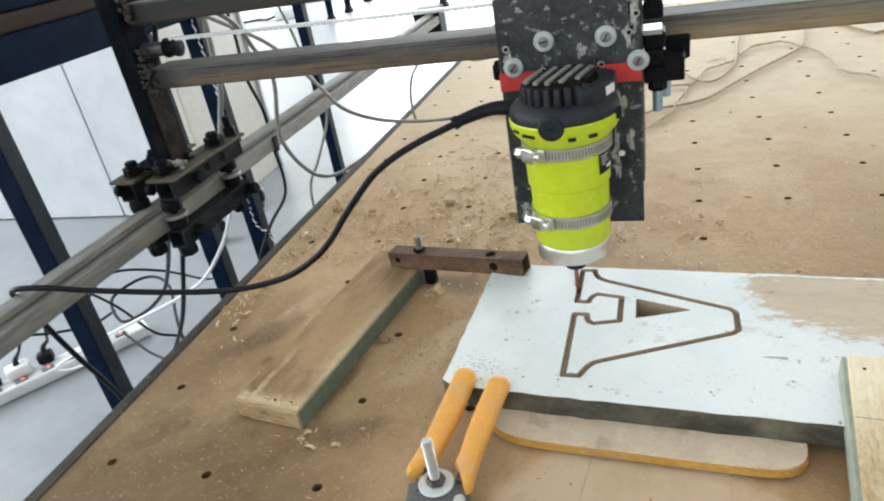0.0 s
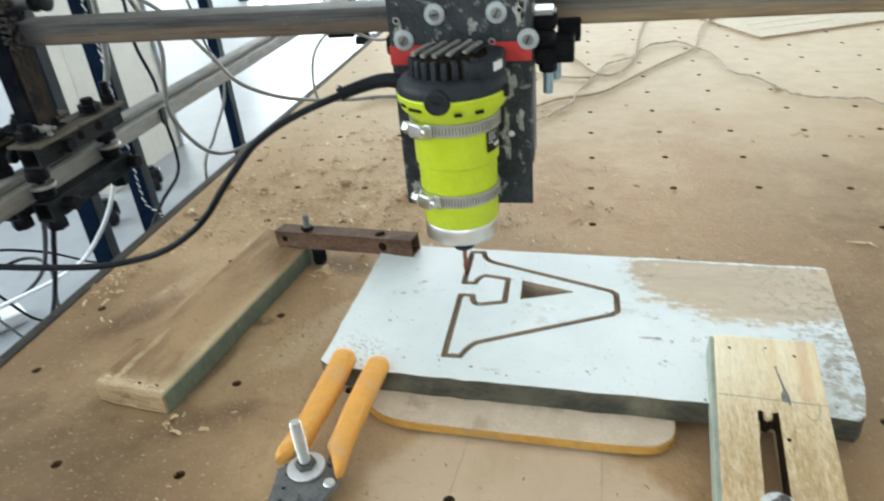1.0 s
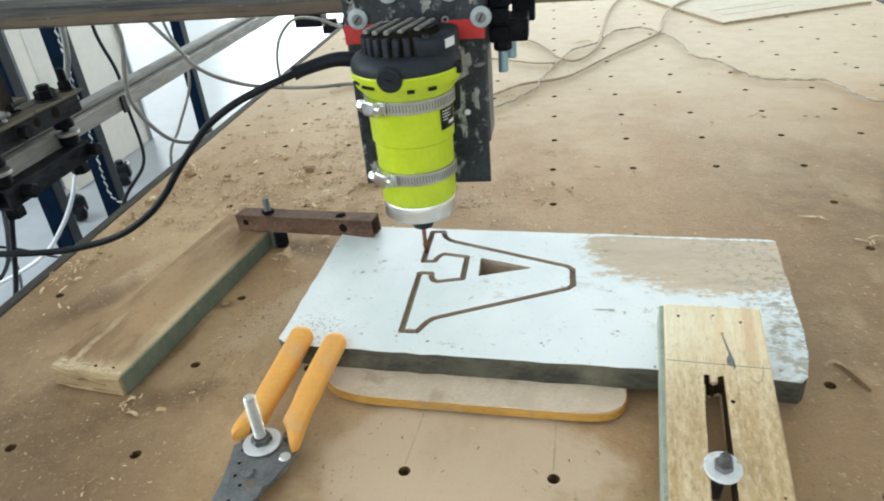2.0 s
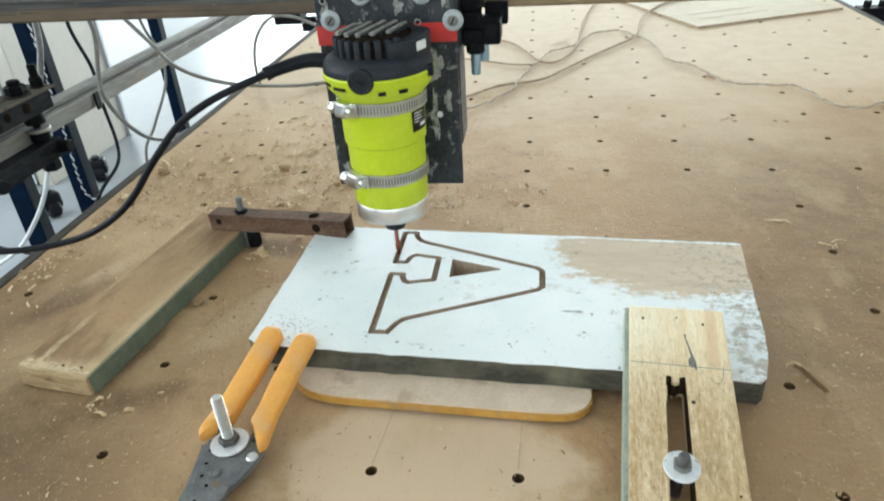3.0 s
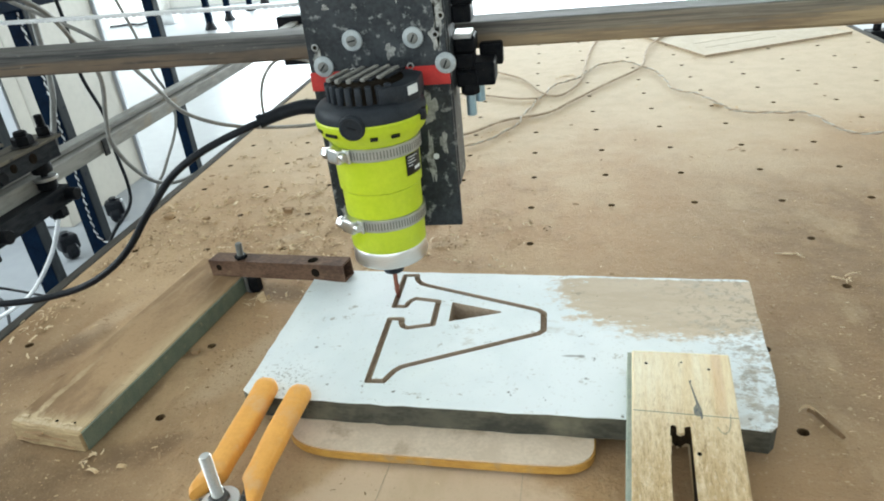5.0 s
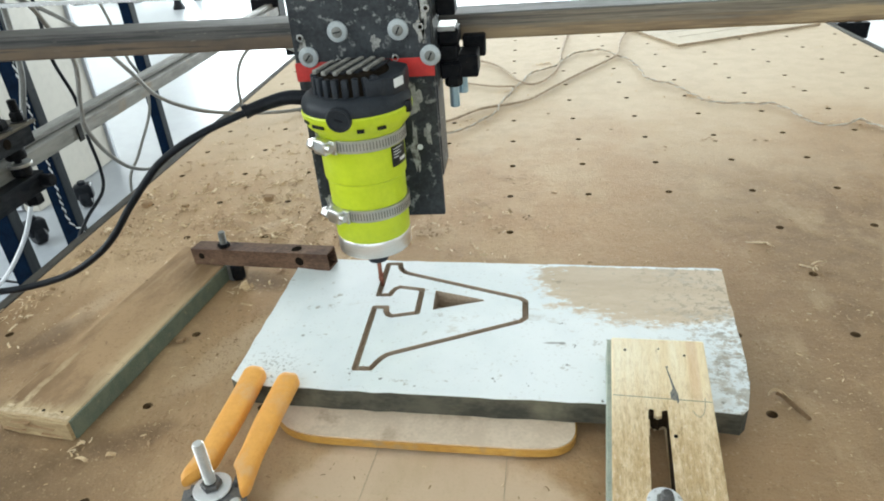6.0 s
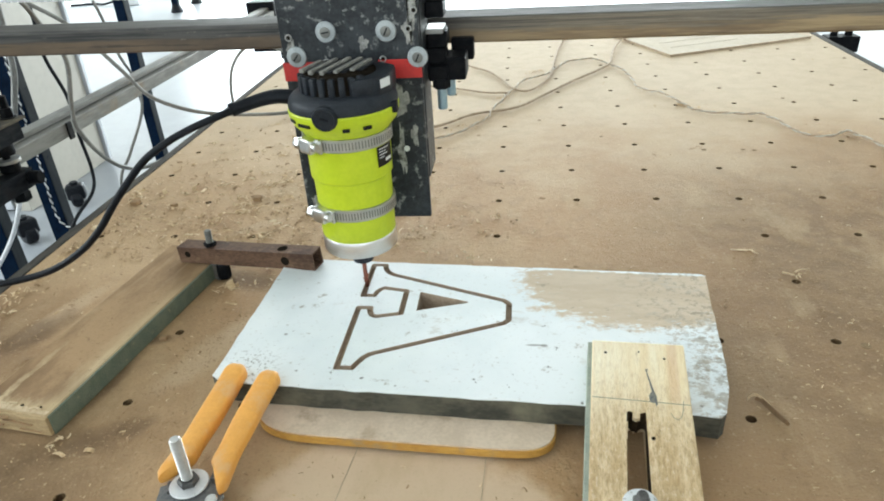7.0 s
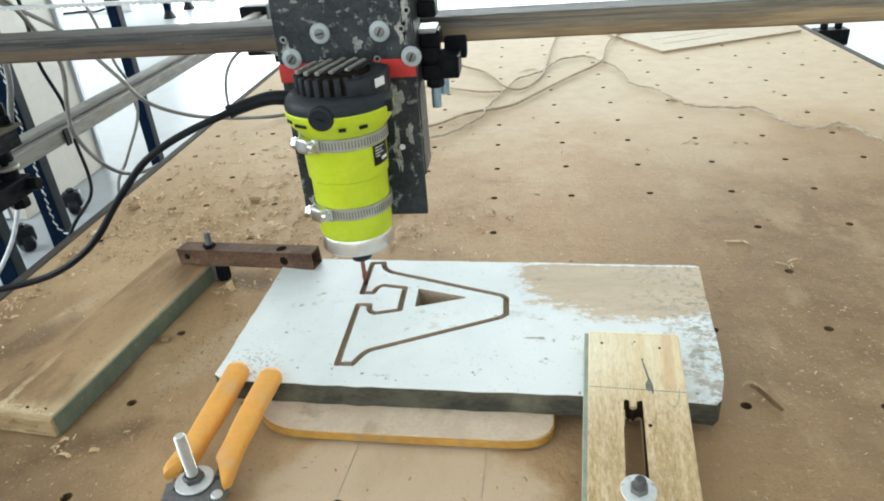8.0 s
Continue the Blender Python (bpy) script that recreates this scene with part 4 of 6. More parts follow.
part("board", prism(bm_(), pk, 0.0034, PB - 0.0015, 0.0014), M_YEDGE, pack, smooth=False)
# added dark inset that stands in for the shadow gap under the board
part("gap_layer", prism(bm_(), grown(pk, -0.0030), 0.0003, 0.0036, 0.0), M_EDGE, pack, "dark added layer in the shadow gap", smooth=False)
part("dusty_face", prism(bm_(), grown(pk, -0.0012), PB - 0.0016, PB - 0.0002, 0.0), M_DUSTFACE, pack, "dusty tan face", smooth=False)
# second packer that keeps the far end level
solo("packing_strip", box(bm_(), (0.09, 0.16, 0.0004), (0.17, 0.24, PB - 0.0003), 0.001), M_OLD, "short dusty wooden strip packing up the panel", "board")

# ---- left stop board ----
stop = thing("stop_board", "dusty pine board lying on the bed, one edge painted green", "board", pose(-0.3752, 0.0650, 0.0003, 0, 0, -8.1))
W1, L1, H1 = 0.0720, 0.272, 0.0195
bm = bm_()
poly = [(-W1 / 2, 0.001), (-W1 / 2 + 0.02, -0.001), (-0.005, 0.0005), (W1 / 2 - 0.002, -0.001), (W1 / 2 - 0.002, L1), (-W1 / 2, L1 + 0.004)]
prism(bm, poly, 0, H1, 0.0015)
part("plank", bm, M_OLD, stop, smooth=False)
part("painted_edge", prism(bm_(), [(W1 / 2 - 0.0022, 0.0), (W1 / 2, 0.0005), (W1 / 2, L1 - 0.001), (W1 / 2 - 0.0022, L1 - 0.001)], 0.0004, H1 - 0.001, 0.0005), M_GREEN, stop, "faded green painted edge", smooth=False)
part("end_grain", prism(bm_(), [(-W1 / 2 + 0.0006, 0.0016), (-W1 / 2 + 0.0004, -0.0012), (-W1 / 2 + 0.020, -0.0034), (-0.006, -0.0020), (0.012, -0.0030), (W1 / 2 - 0.0012, -0.0032), (W1 / 2 - 0.0012, 0.0004), (-0.005, 0.0008), (-W1 / 2 + 0.02, -0.0004)], 0.0012, H1 - 0.0012, 0.0007), M_END, stop, "pale rough-sawn end", smooth=False)
# pale chipped wood along the near end
def chipped_rim(x0, x1, y0, deep, seed):
    """A ragged pale skin along the top of the sawn end, with splinters lifted out of it."""
    r, bm = random.Random(seed), bm_()
    n, prev, d = 60, None, deep * 0.6
    for k in range(n + 1):
        x = x0 + (x1 - x0) * k / n
        d = 0.72 * d + 0.28 * r.uniform(0.15, 1.25) * deep
        dd = d * (1.0 if r.random() > 0.16 else 0.25)
        a = bm.verts.new((x, y0, H1 + 0.0002))
        c = bm.verts.new((x + r.uniform(-0.0006, 0.0006), y0 + dd, H1 + 0.0003))
        if prev:
            bm.faces.new((prev[0], a, c, prev[1]))
        prev = (a, c)
    for _ in range(9):
        x, y, w, h = r.uniform(x0 + 0.004, x1 - 0.004), y0 + r.uniform(0.001, deep), r.uniform(0.0015, 0.0040), r.uniform(0.0006, 0.0013)
        box(bm, (x - w, y - h, H1 - 0.0004), (x + w, y + h, H1 + r.uniform(0.0005, 0.0012)), 0, None)
    return bm


part("worn_end", chipped_rim(-W1 / 2 + 0.0020, W1 / 2 - 0.0035, 0.0008, 0.0075, 3), M_PALEWOOD, stop, "pale chipped wood at the near end", smooth=False)
for i, (x, z, w) in enumerate(((-0.020, 0.0065, 0.011), (0.006, 0.0120, 0.014), (0.016, 0.0050, 0.010), (-0.010, 0.0150, 0.009))):
    part("saw_crack", box(bm_(), (x - w, -0.0046, z - 0.0004), (x + w, -0.0018, z + 0.0004), 0, pose(0, 0, 0, 0, (-2, 3, 1, -3)[i], 0)), M_CHIPDARK, stop, "dark crack in the sawn end", smooth=False)
part("knot_hole", rod(bm_(), (0.005, 0.0070, H1 - 0.001), (0.005, 0.0070, H1 + 0.0005), 0.0014, 10), M_VOID, stop)
part("knot_hole", rod(bm_(), (0.022, 0.0080, H1 - 0.001), (0.022, 0.0080, H1 + 0.0005), 0.0010, 10), M_VOID, stop)

# ---- rusty tube clamp over the panel corner ----
ux, uy = 0.164, -0.038
tube = thing("tube_clamp", "rusty square steel tube bolted down as a clamp", "clamp", pose(-0.339, 0.3105, 0.0202, 0, -4.0, math.degrees(math.atan2(uy, ux))))
TL, TS = 0.167, 0.0185


def drilled_tube():
    """Square tube along x, walls drilled near both ends."""
    bm = bm_()
    hollow(bm, (0, -TS / 2, 0), (TL, TS / 2, TS), 0, 0.0019)
    return bm


part("tube", drilled_tube(), M_RUST, tube, smooth=False)
for x, y, z, ax in ((0.128, 0.0, TS, "z"), (0.134, -TS / 2, TS * 0.5, "y"), (0.012, -TS / 2, TS * 0.55, "y")):
    bm = bm_()
    if ax == "z":
        rod(bm, (x, y, z - 0.0010), (x, y, z + 0.00025), 0.0055, 20)
    else:
        rod(bm, (x, y + 0.0010, z), (x, y - 0.00025, z), 0.0048 if x > 0.05 else 0.0036, 20)
    part("drilled_hole", bm, M_VOID, tube, "dark drilled hole")


def stud(name, label, x, y, z0, top, nut_z, r, nut_r, washer_r, mat, nut_mat, lean=(0, 0)):
    """A bolt standing through a bed hole, with washer and nut."""
    t = thing(name, label, "bolt", pose(x, y, 0, lean[0], lean[1], 0))
    bm = bm_()
    rod(bm, (0, 0, z0), (0, 0, top), r * 0.9, 16, 0.0006)
    zz = nut_z + 0.004
    while zz < top - 0.0012:
        ring(bm, (0, 0, zz), (0, 0, zz + 0.0007), r * 0.85, r, 16)
        zz += 0.00135
    part("shank", bm, mat, t)
    if washer_r:
        part("washer", ring(bm_(), (0, 0, nut_z - 0.0017), (0, 0, nut_z - 0.0001), r * 1.02, washer_r, 36), M_GALV, t, "bright zinc washer")
    part("nut", hexa(bm_(), (0, 0, nut_z), (0, 0, nut_z + nut_r * 0.68), nut_r, 0.4), nut_mat, t)
    return t


stud("clamp_bolt", "grey steel bolt and nut through the rusty tube", -0.305, 0.3020, -0.02, 0.0600, 0.0415, 0.0037, 0.0066, 0, M_SLATE, M_BLACKBOLT, (2, 3))

solo("packing_nut", hexa(bm_(), (-0.2960, 0.3030, 0.0003), (-0.2960, 0.3030, 0.0185), 0.0076, 0.3), M_BLACKBOLT, "black steel nut packing up the rusty tube", "nut", smooth=False)

# ---- slotted clamp board on the right ----
slope = math.degrees(math.atan2(0.0285, 0.164))
turn = -math.degrees(math.atan2(0.0165, 0.163))
clamp = thing("slotted_clamp_board", "pale sawn pine board with a slot, tilted onto the panel edge", "board", pose(0.0985, -0.0445, 0.0035, slope, 0, turn))
W2, L2, H2, SW = 0.068, 0.174, 0.0215, 0.0073
SO = -0.0029
out = [(-W2 / 2, 0), (-SW, 0.001), (-SW, 0.088), (-SW - 0.0012, 0.097), (-SW - 0.0008, 0.1065), (-SW + 0.0016, 0.1088), (-0.0032, 0.1080), (-0.0022, 0.1050), (-0.0010, 0.1068), (0.0008, 0.1040), (0.0020, 0.1060), (0.0034, 0.1080), (SW - 0.0014, 0.1090), (SW, 0.1070), (SW, 0.0), (W2 / 2 + 0.001, 0.0015), (W2 / 2 - 0.001, L2), (-W2 / 2, L2 - 0.0015)]
out = [(x + SO if abs(x) < 0.02 else x, y) for x, y in out]
bm = prism(bm_(), out, 0, H2, 0.0014)
for f in bm.faces:
    c = f.calc_center_median()
    f.material_index = int(abs(c.x - SO) < 0.0100 and c.y < 0.112 and abs(f.normal.z) < 0.3 and 0.001 < c.z < H2 - 0.001)
part("plank", bm, [M_PINE, M_SLOT], clamp, smooth=False)
for x, y, w in ((-0.0032, 0.1070, 0.0013), (-0.0014, 0.1078, 0.0010), (-0.0050, 0.1078, 0.0007), (-0.0094, 0.098, 0.0007), (-0.0097, 0.092, 0.0006)):
    part("torn_fibre", box(bm_(), (x - w, y - 0.0055, H2 - 0.004), (x + w * 0.6, y + 0.0010, H2 - 0.0004), 0.0004), M_PINE, clamp, smooth=False)
part("painted_edge", prism(bm_(), [(-W2 / 2 - 0.0030, 0.001), (-W2 / 2 + 0.0006, 0.001), (-W2 / 2 + 0.0006, L2 - 0.003), (-W2 / 2 - 0.0030, L2 - 0.003)], 0.0006, H2 - 0.0012, 0.0005), M_GREENPALE, clamp, "faded green painted edge", smooth=False)
bm = bm_()
box(bm, (-W2 / 2 + 0.001, 0.1166, H2), (W2 / 2 - 0.001, 0.1172, H2 + 0.0002))
hook = [(0.0285, 0.1200), (0.0278, 0.1120), (0.0262, 0.1060), (0.0238, 0.1035), (0.0212, 0.1050), (0.0195, 0.1085)]
for (ax, ay), (cx, cy) in zip(hook, hook[1:]):
    seg_l = math.dist((ax, ay), (cx, cy))
    box(bm, (-0.00022, 0.0, H2), (0.00022, seg_l, H2 + 0.0002), 0, pose(ax, ay, 0, 0, 0, math.degrees(math.atan2(cy - ay, cx - ax)) - 90))
part("pencil_mark", bm, M_PENCIL, clamp, "dark green pencil cross line and hook", smooth=False)
bm = bm_()
prism(bm, [(0.0100, 0.1135), (0.0112, 0.1150), (0.0108, 0.1220), (0.0092, 0.1268), (0.0066, 0.1380), (0.0052, 0.1440), (0.0058, 0.1466), (0.0040, 0.1462), (0.0046, 0.1438), (0.0078, 0.1262), (0.0058, 0.1225), (0.0060, 0.1175), (0.0078, 0.1160), (0.0098, 0.1162)], H2, H2 + 0.0003)
part("pencil_scribble", bm, M_GRAPHITE, clamp, "blue-black pencil scribble", smooth=False)
for x, y, r in ((-0.024, 0.160, 0.0011), (0.0, 0.163, 0.0007), (0.018, 0.158, 0.0010), (0.0070, 0.0865, 0.0014), (0.029, 0.022, 0.0008)):
    part("nail_hole", rod(bm_(), (x, y, H2 - 0.001), (x, y, H2 + 0.0002), r, 10), M_VOID, clamp)
nutw = stud("clamp_bolt", "grey bolt, nut and bright zinc washer in the board slot", 0.0990, -0.0062, -0.02, 0.0435, 0.0322, 0.0036, 0.0058, 0.0110, M_TOOL, M_SLATE, (slope, 0))

# ---- wire strippers held down by a bolt ----
pliers = thing("wire_strippers", "wire strippers with orange grips bolted down as a clamp", "pliers")


def grip(x0, y0, z0, x1, y1, z1, bend, w0, w1, out):
    """A flat-topped handle sleeve, cut slantwise into a finger guard at the base; out: the side the guard is on."""
    bm = bm_()
    a, b = Vector((x0, y0, z0)), Vector((x1, y1, z1))
    ax = (b - a).normalized()
    side = ax.cross(Vector((0, 0, 1))).normalized()
    up = side.cross(ax)
    n, seg, rings = 40, 24, []
    for i in range(n + 1):
        t = i / n
        c = a + (b - a) * t + side * bend * math.sin(math.pi * t)
        tip = math.sqrt(max(0.0, 1 - max(0.0, (t - 0.91) / 0.09) ** 2))
        w = (w0 + (w1 - w0) * t) * max(tip, 0.16) * (1 - 0.10 * math.exp(-((t - 0.20) / 0.12) ** 2))
        h = 0.0062 * max(math.sqrt(tip), 0.22)
        flare = max(0.0, 1 - t / 0.22)
        lip = 1 - 0.35 * max(0.0, 1 - t / 0.03)
        ring_ = []
        for k in range(seg):
            q = 2 * math.pi * k / seg
            cx, cy = math.copysign(abs(math.cos(q)) ** 0.55, math.cos(q)), math.copysign(abs(math.sin(q)) ** 0.55, math.sin(q))
            ww = w * (1 + 0.22 * flare ** 2) if cx * out > 0 else w * (1 - 0.10 * flare)
            lean = (cx * out + 1) / 2
            ring_.append(bm.verts.new(c + side * (ww * cx * lip) + up * (h * cy * lip + 0.0012 * flare * cy) - ax * (0.017 * flare * lean ** 1.4)))
        rings.append(ring_)
    for p, q in zip(rings, rings[1:]):
        for k in range(seg):
            bm.faces.new((p[k], p[(k + 1) % seg], q[(k + 1) % seg], q[k]))
    bm.faces.new(rings[0][::-1])
    bm.faces.new(rings[-1])
    return bm


part("grip", grip(-0.2105, 0.0180, 0.0210, -0.1975, 0.1060, 0.0365, 0.0010, 0.0094, 0.0092, -1), M_ORANGE, pliers, "orange rubber grip")
part("grip", grip(-0.1790, 0.0120, 0.0210, -0.1672, 0.0985, 0.0365, -0.0010, 0.0088, 0.0088, 1), M_ORANGE, pliers, "orange rubber grip")
for hx, hy in ((-0.2120, 0.0130), (-0.1800, 0.0060)):
    part("tang", box(bm_(), (hx - 0.0045, hy - 0.001, 0.0120), (hx + 0.0045, hy + 0.014, 0.0205), 0.0012), M_TOOL, pliers, "dark steel handle tang", smooth=False)
head1 = [(-0.222, 0.004), (-0.2185, -0.008), (-0.2165, -0.030), (-0.2165, -0.048), (-0.2125, -0.088), (-0.207, -0.100), (-0.201, -0.098), (-0.1935, -0.060), (-0.1880, -0.036), (-0.1790, -0.018), (-0.1755, -0.006), (-0.184, 0.010), (-0.205, 0.012)]
part("jaw", prism(bm_(), head1, 0.0075, 0.0112, 0.0006), M_JAW, pliers, smooth=False)
head2 = [(-0.216, 0.006), (-0.214, -0.012), (-0.2075, -0.040), (-0.205, -0.085), (-0.201, -0.098), (-0.195, -0.090), (-0.1900, -0.050), (-0.1850, -0.040), (-0.1855, -0.033), (-0.1815, -0.030), (-0.1760, -0.014), (-0.1720, -0.004), (-0.180, 0.010)]
part("jaw", prism(bm_(), head2, 0.0114, 0.0150, 0.0006), M_JAW, pliers, smooth=False)
part("jaw_packer", prism(bm_(), [(-0.214, -0.02), (-0.19, -0.02), (-0.187, 0.012), (-0.213, 0.012)], 0.0003, 0.0074, 0.0004), M_TOOL, pliers, smooth=False)
part("rivet", rod(bm_(), (-0.1985, -0.0235, 0.0148), (-0.1985, -0.0235, 0.0172), 0.0040, 18, 0.0008), M_JAW, pliers)
part("rivet", rod(bm_(), (-0.1785, -0.0085, 0.0148), (-0.1785, -0.0085, 0.0170), 0.0042, 18, 0.0010), M_ZINC, pliers, "bright rivet")
for x, y in ((-0.2085, -0.0155), (-0.2105, -0.004), (-0.2005, -0.0335), (-0.2070, -0.026), (-0.2030, -0.046), (-0.2025, -0.058)):
    part("strip_hole", rod(bm_(), (x, y, 0.0146), (x, y, 0.01515), 0.0013, 10), M_VOID, pliers)
stud("clamp_bolt", "bright zinc bolt with a dark nut and washer on the strippers", -0.1985, 0.0025, -0.02, 0.0575, 0.0175, 0.0040, 0.0072, 0.0133, M_ZINC, M_TOOL, (-1, -1))

# ---- sawdust ----
def shavings(name, n, spots, size, mat, seed):
    """Loose curls and crumbs of sawdust, thrown about some centres."""
    r = random.Random(seed)
    verts, faces = [], []
    clumps = [(r.gauss(cx, sx), r.gauss(cy, sy), r.uniform(0.003, 0.016)) for cx, cy, sx, sy in spots for _ in range(14)]
    while n:
        cx, cy, sx, sy = spots[r.randrange(len(spots))]
        x, y = r.gauss(cx, sx), r.gauss(cy, sy)
        if r.random() < 0.65:
            cx, cy, sx = clumps[r.randrange(len(clumps))]
            x, y = r.gauss(cx, sx * 1.6), r.gauss(cy, sx)
        if not (BX0 + 0.01 < x < BX1 - 0.01 and -0.25 < y < 1.6):
            continue
        if -0.23 < x < 0.205 and 0.05 < y < 0.285 or -0.42 < x < -0.302 and 0.05 < y < 0.335:
            continue
        n -= 1
        s = size * r.uniform(0.4, 1.3) * (1.0 if r.random() < 0.85 else 2.0)
        w, turn, curl = s * r.uniform(0.12, 0.35), r.uniform(0, 6.28), r.uniform(0.3, 2.6)
        ca, sa, base, k = math.cos(turn), math.sin(turn), len(verts), 5
        for i in range(k):
            t = (i / (k - 1) - 0.5)
            u, h = s * math.sin(t * curl) / curl, s * (math.cos(t * curl) - math.cos(curl / 2)) / curl
            for v, up in ((-w / 2, 0), (w / 2, w * 0.4)):
                vv = v + s * 0.25 * t * t
                verts.append((x + ca * u - sa * vv, y + sa * u + ca * vv, 0.0006 + h * 0.7 + up))
        for i in range(k - 1):
            faces.append((base + 2 * i, base + 2 * i + 1, base + 2 * i + 3, base + 2 * i + 2))
    me = bpy.data.meshes.new(name)
    me.from_pydata(verts, [], faces)
    me.materials.append(mat)
    return tagged(new(name, me), "loose pale wood shavings and sawdust crumbs on the bed", "sawdust", kind="stuff")


SPOTS = [(-0.30, 0.55, 0.09, 0.10), (-0.22, 0.46, 0.10, 0.06), (-0.42, 0.42, 0.05, 0.09), (-0.30, 0.72, 0.11, 0.13), (-0.50, 0.42, 0.02, 0.10), (-0.25, 0.40, 0.12, 0.03), (-0.56, 0.33, 0.02, 0.07)]
WIDE = [(0.05, 0.5, 0.36, 0.28), (-0.2, 0.25, 0.2, 0.25), (0.15, 0.0, 0.3, 0.1), (0.32, 0.16, 0.14, 0.13)]
shavings("sawdust", 1000, SPOTS, 0.0046, M_CHIP, 11)
shavings("sawdust", 600, SPOTS, 0.0052, M_CURL, 17)
shavings("sawdust", 500, SPOTS, 0.0050, M_CRUMB, 18)
shavings("sawdust", 1500, SPOTS, 0.0036, M_CHIPDARK, 12)
shavings("sawdust", 1500, WIDE, 0.0026, M_CHIPDARK, 14)
shavings("sawdust", 900, WIDE, 0.0026, M_CHIP, 15)
shavings("sawdust", 60, [(-0.32, 0.55, 0.10, 0.14), (-0.24, 0.36, 0.07, 0.03), (-0.515, 0.34, 0.012, 0.10), (-0.53, 0.30, 0.012, 0.05), (-0.285, 0.285, 0.008, 0.006)], 0.0095, M_CHIP, 13)
shavings("sawdust", 1500, [(-0.288, 0.17, 0.008, 0.07), (-0.282, 0.24, 0.012, 0.03), (-0.240, 0.17, 0.010, 0.06), (-0.245, 0.05, 0.03, 0.03), (-0.44, 0.20, 0.02, 0.10), (-0.27, 0.32, 0.03, 0.02)], 0.0018, M_CHIPDARK, 16)
shavings("sawdust", 170, SPOTS[:4] + SPOTS[5:6], 0.0085, M_CHIP, 34)
shavings("sawdust", 9, [(-0.337, 0.050, 0.004, 0.003)], 0.006, M_CHIP, 33)
NEAR = [(-0.36, 0.0, 0.12, 0.06), (-0.30, 0.10, 0.10, 0.05), (-0.26, 0.20, 0.02, 0.08), (-0.45, 0.12, 0.05, 0.10)]
shavings("sawdust", 1500, NEAR, 0.0017, M_CRUMB, 41)
shavings("sawdust", 1400, NEAR, 0.0017, M_CHIPDARK, 42)
shavings("sawdust", 140, NEAR, 0.0024, M_CHIP, 43)
shavings("sawdust", 900, [(0.30, 0.05, 0.14, 0.10), (0.16, 0.0, 0.08, 0.05), (0.27, 0.25, 0.08, 0.10)], 0.0018, M_CRUMB, 44)
def curls(spots, mat, seed, long=0.013, thick=0.00055):
    """Thin curled strands of pale wood lying in loose tangles."""
    r, bm = random.Random(seed), bm_()
    for cx, cy, spread, n in spots:
        for _ in range(n):
            x, y, a = r.gauss(cx, spread), r.gauss(cy, spread), r.uniform(0, 6.28)
            size, bend, lift = long * r.uniform(0.45, 1.35), r.uniform(-2.8, 2.8), r.uniform(0.0, 0.5)
            pts, px, py = [], x, y
            for k in range(7):
                pts.append((px, py, 0.0008 + lift * size * 0.35 * math.sin(math.pi * k / 6)))
                px, py, a = px + size / 6 * math.cos(a), py + size / 6 * math.sin(a), a + bend / 6
            sweep(bm, pts, thick * r.uniform(0.7, 1.3), 5, 1, thick * 0.4)
    me = finish(bm, "wood_curls", mat)
    return tagged(new("wood_curls", me), "thin pale curls of wood lying on the bed", "sawdust", kind="stuff")


TANGLES = [(-0.518, 0.520, 0.007, 7), (-0.399, 0.561, 0.006, 5), (-0.368, 0.605, 0.008, 5), (-0.343, 0.501, 0.006, 7), (-0.343, 0.468, 0.009, 7), (-0.338, 0.560, 0.006, 6), (-0.303, 0.591, 0.014, 14), (-0.288, 0.481, 0.007, 5), (-0.292, 0.395, 0.006, 6), (-0.216, 0.411, 0.007, 4), (-0.491, 0.739, 0.006, 3), (-0.235, 0.472, 0.012, 8), (0.305, 0.309, 0.004, 4), (0.274, 0.362, 0.005, 3)]
curls(TANGLES, M_CURL, 51, 0.016, 0.0008)
curls([(-0.30, 0.53, 0.075, 70), (-0.42, 0.46, 0.05, 26), (-0.24, 0.60, 0.06, 40), (-0.33, 0.70, 0.08, 30)], M_CURL, 52, 0.010, 0.0006)
curls([(-0.512, 0.275, 0.010, 9), (-0.520, 0.235, 0.010, 8), (-0.287, 0.275, 0.005, 8)], M_CURL, 53, 0.010, 0.0005)
curls([(-0.334, 0.052, 0.003, 7)], M_CURL, 55, 0.006, 0.0008)
curls([(0.15, 0.50, 0.20, 40), (0.36, 0.14, 0.045, 14), (0.05, 0.02, 0.12, 8), (-0.34, 0.00, 0.08, 10), (-0.27, 0.18, 0.02, 8)], M_CURL, 54, 0.0045, 0.0004)


def crumb(x, y, size, seed):
    """A lump of torn board."""
    r, bm = random.Random(seed), bm_()
    box(bm, (x - size, y - size * 0.7, 0.0004), (x + size, y + size * 0.7, size * 1.2), size * 0.25)
    for v in bm.verts:
        v.co += Vector((r.uniform(-1, 1), r.uniform(-1, 1), r.uniform(-0.6, 0.3))) * size * 0.22
    solo("wood_crumb", bm, M_CHIPDARK, "brown crumb of torn board on the bed", "wood chip", "crumbs on the bed")


for i, (x, y, q) in enumerate(((-0.329, 0.505, 0.0058), (-0.502, 0.496, 0.0056), (-0.443, 0.489, 0.0040), (-0.231, 0.469, 0.0056), (-0.244, 0.458, 0.0036), (-0.222, 0.455, 0.0040), (-0.311, 0.188, 0.0036))):
    crumb(x, y, q, 60 + i)

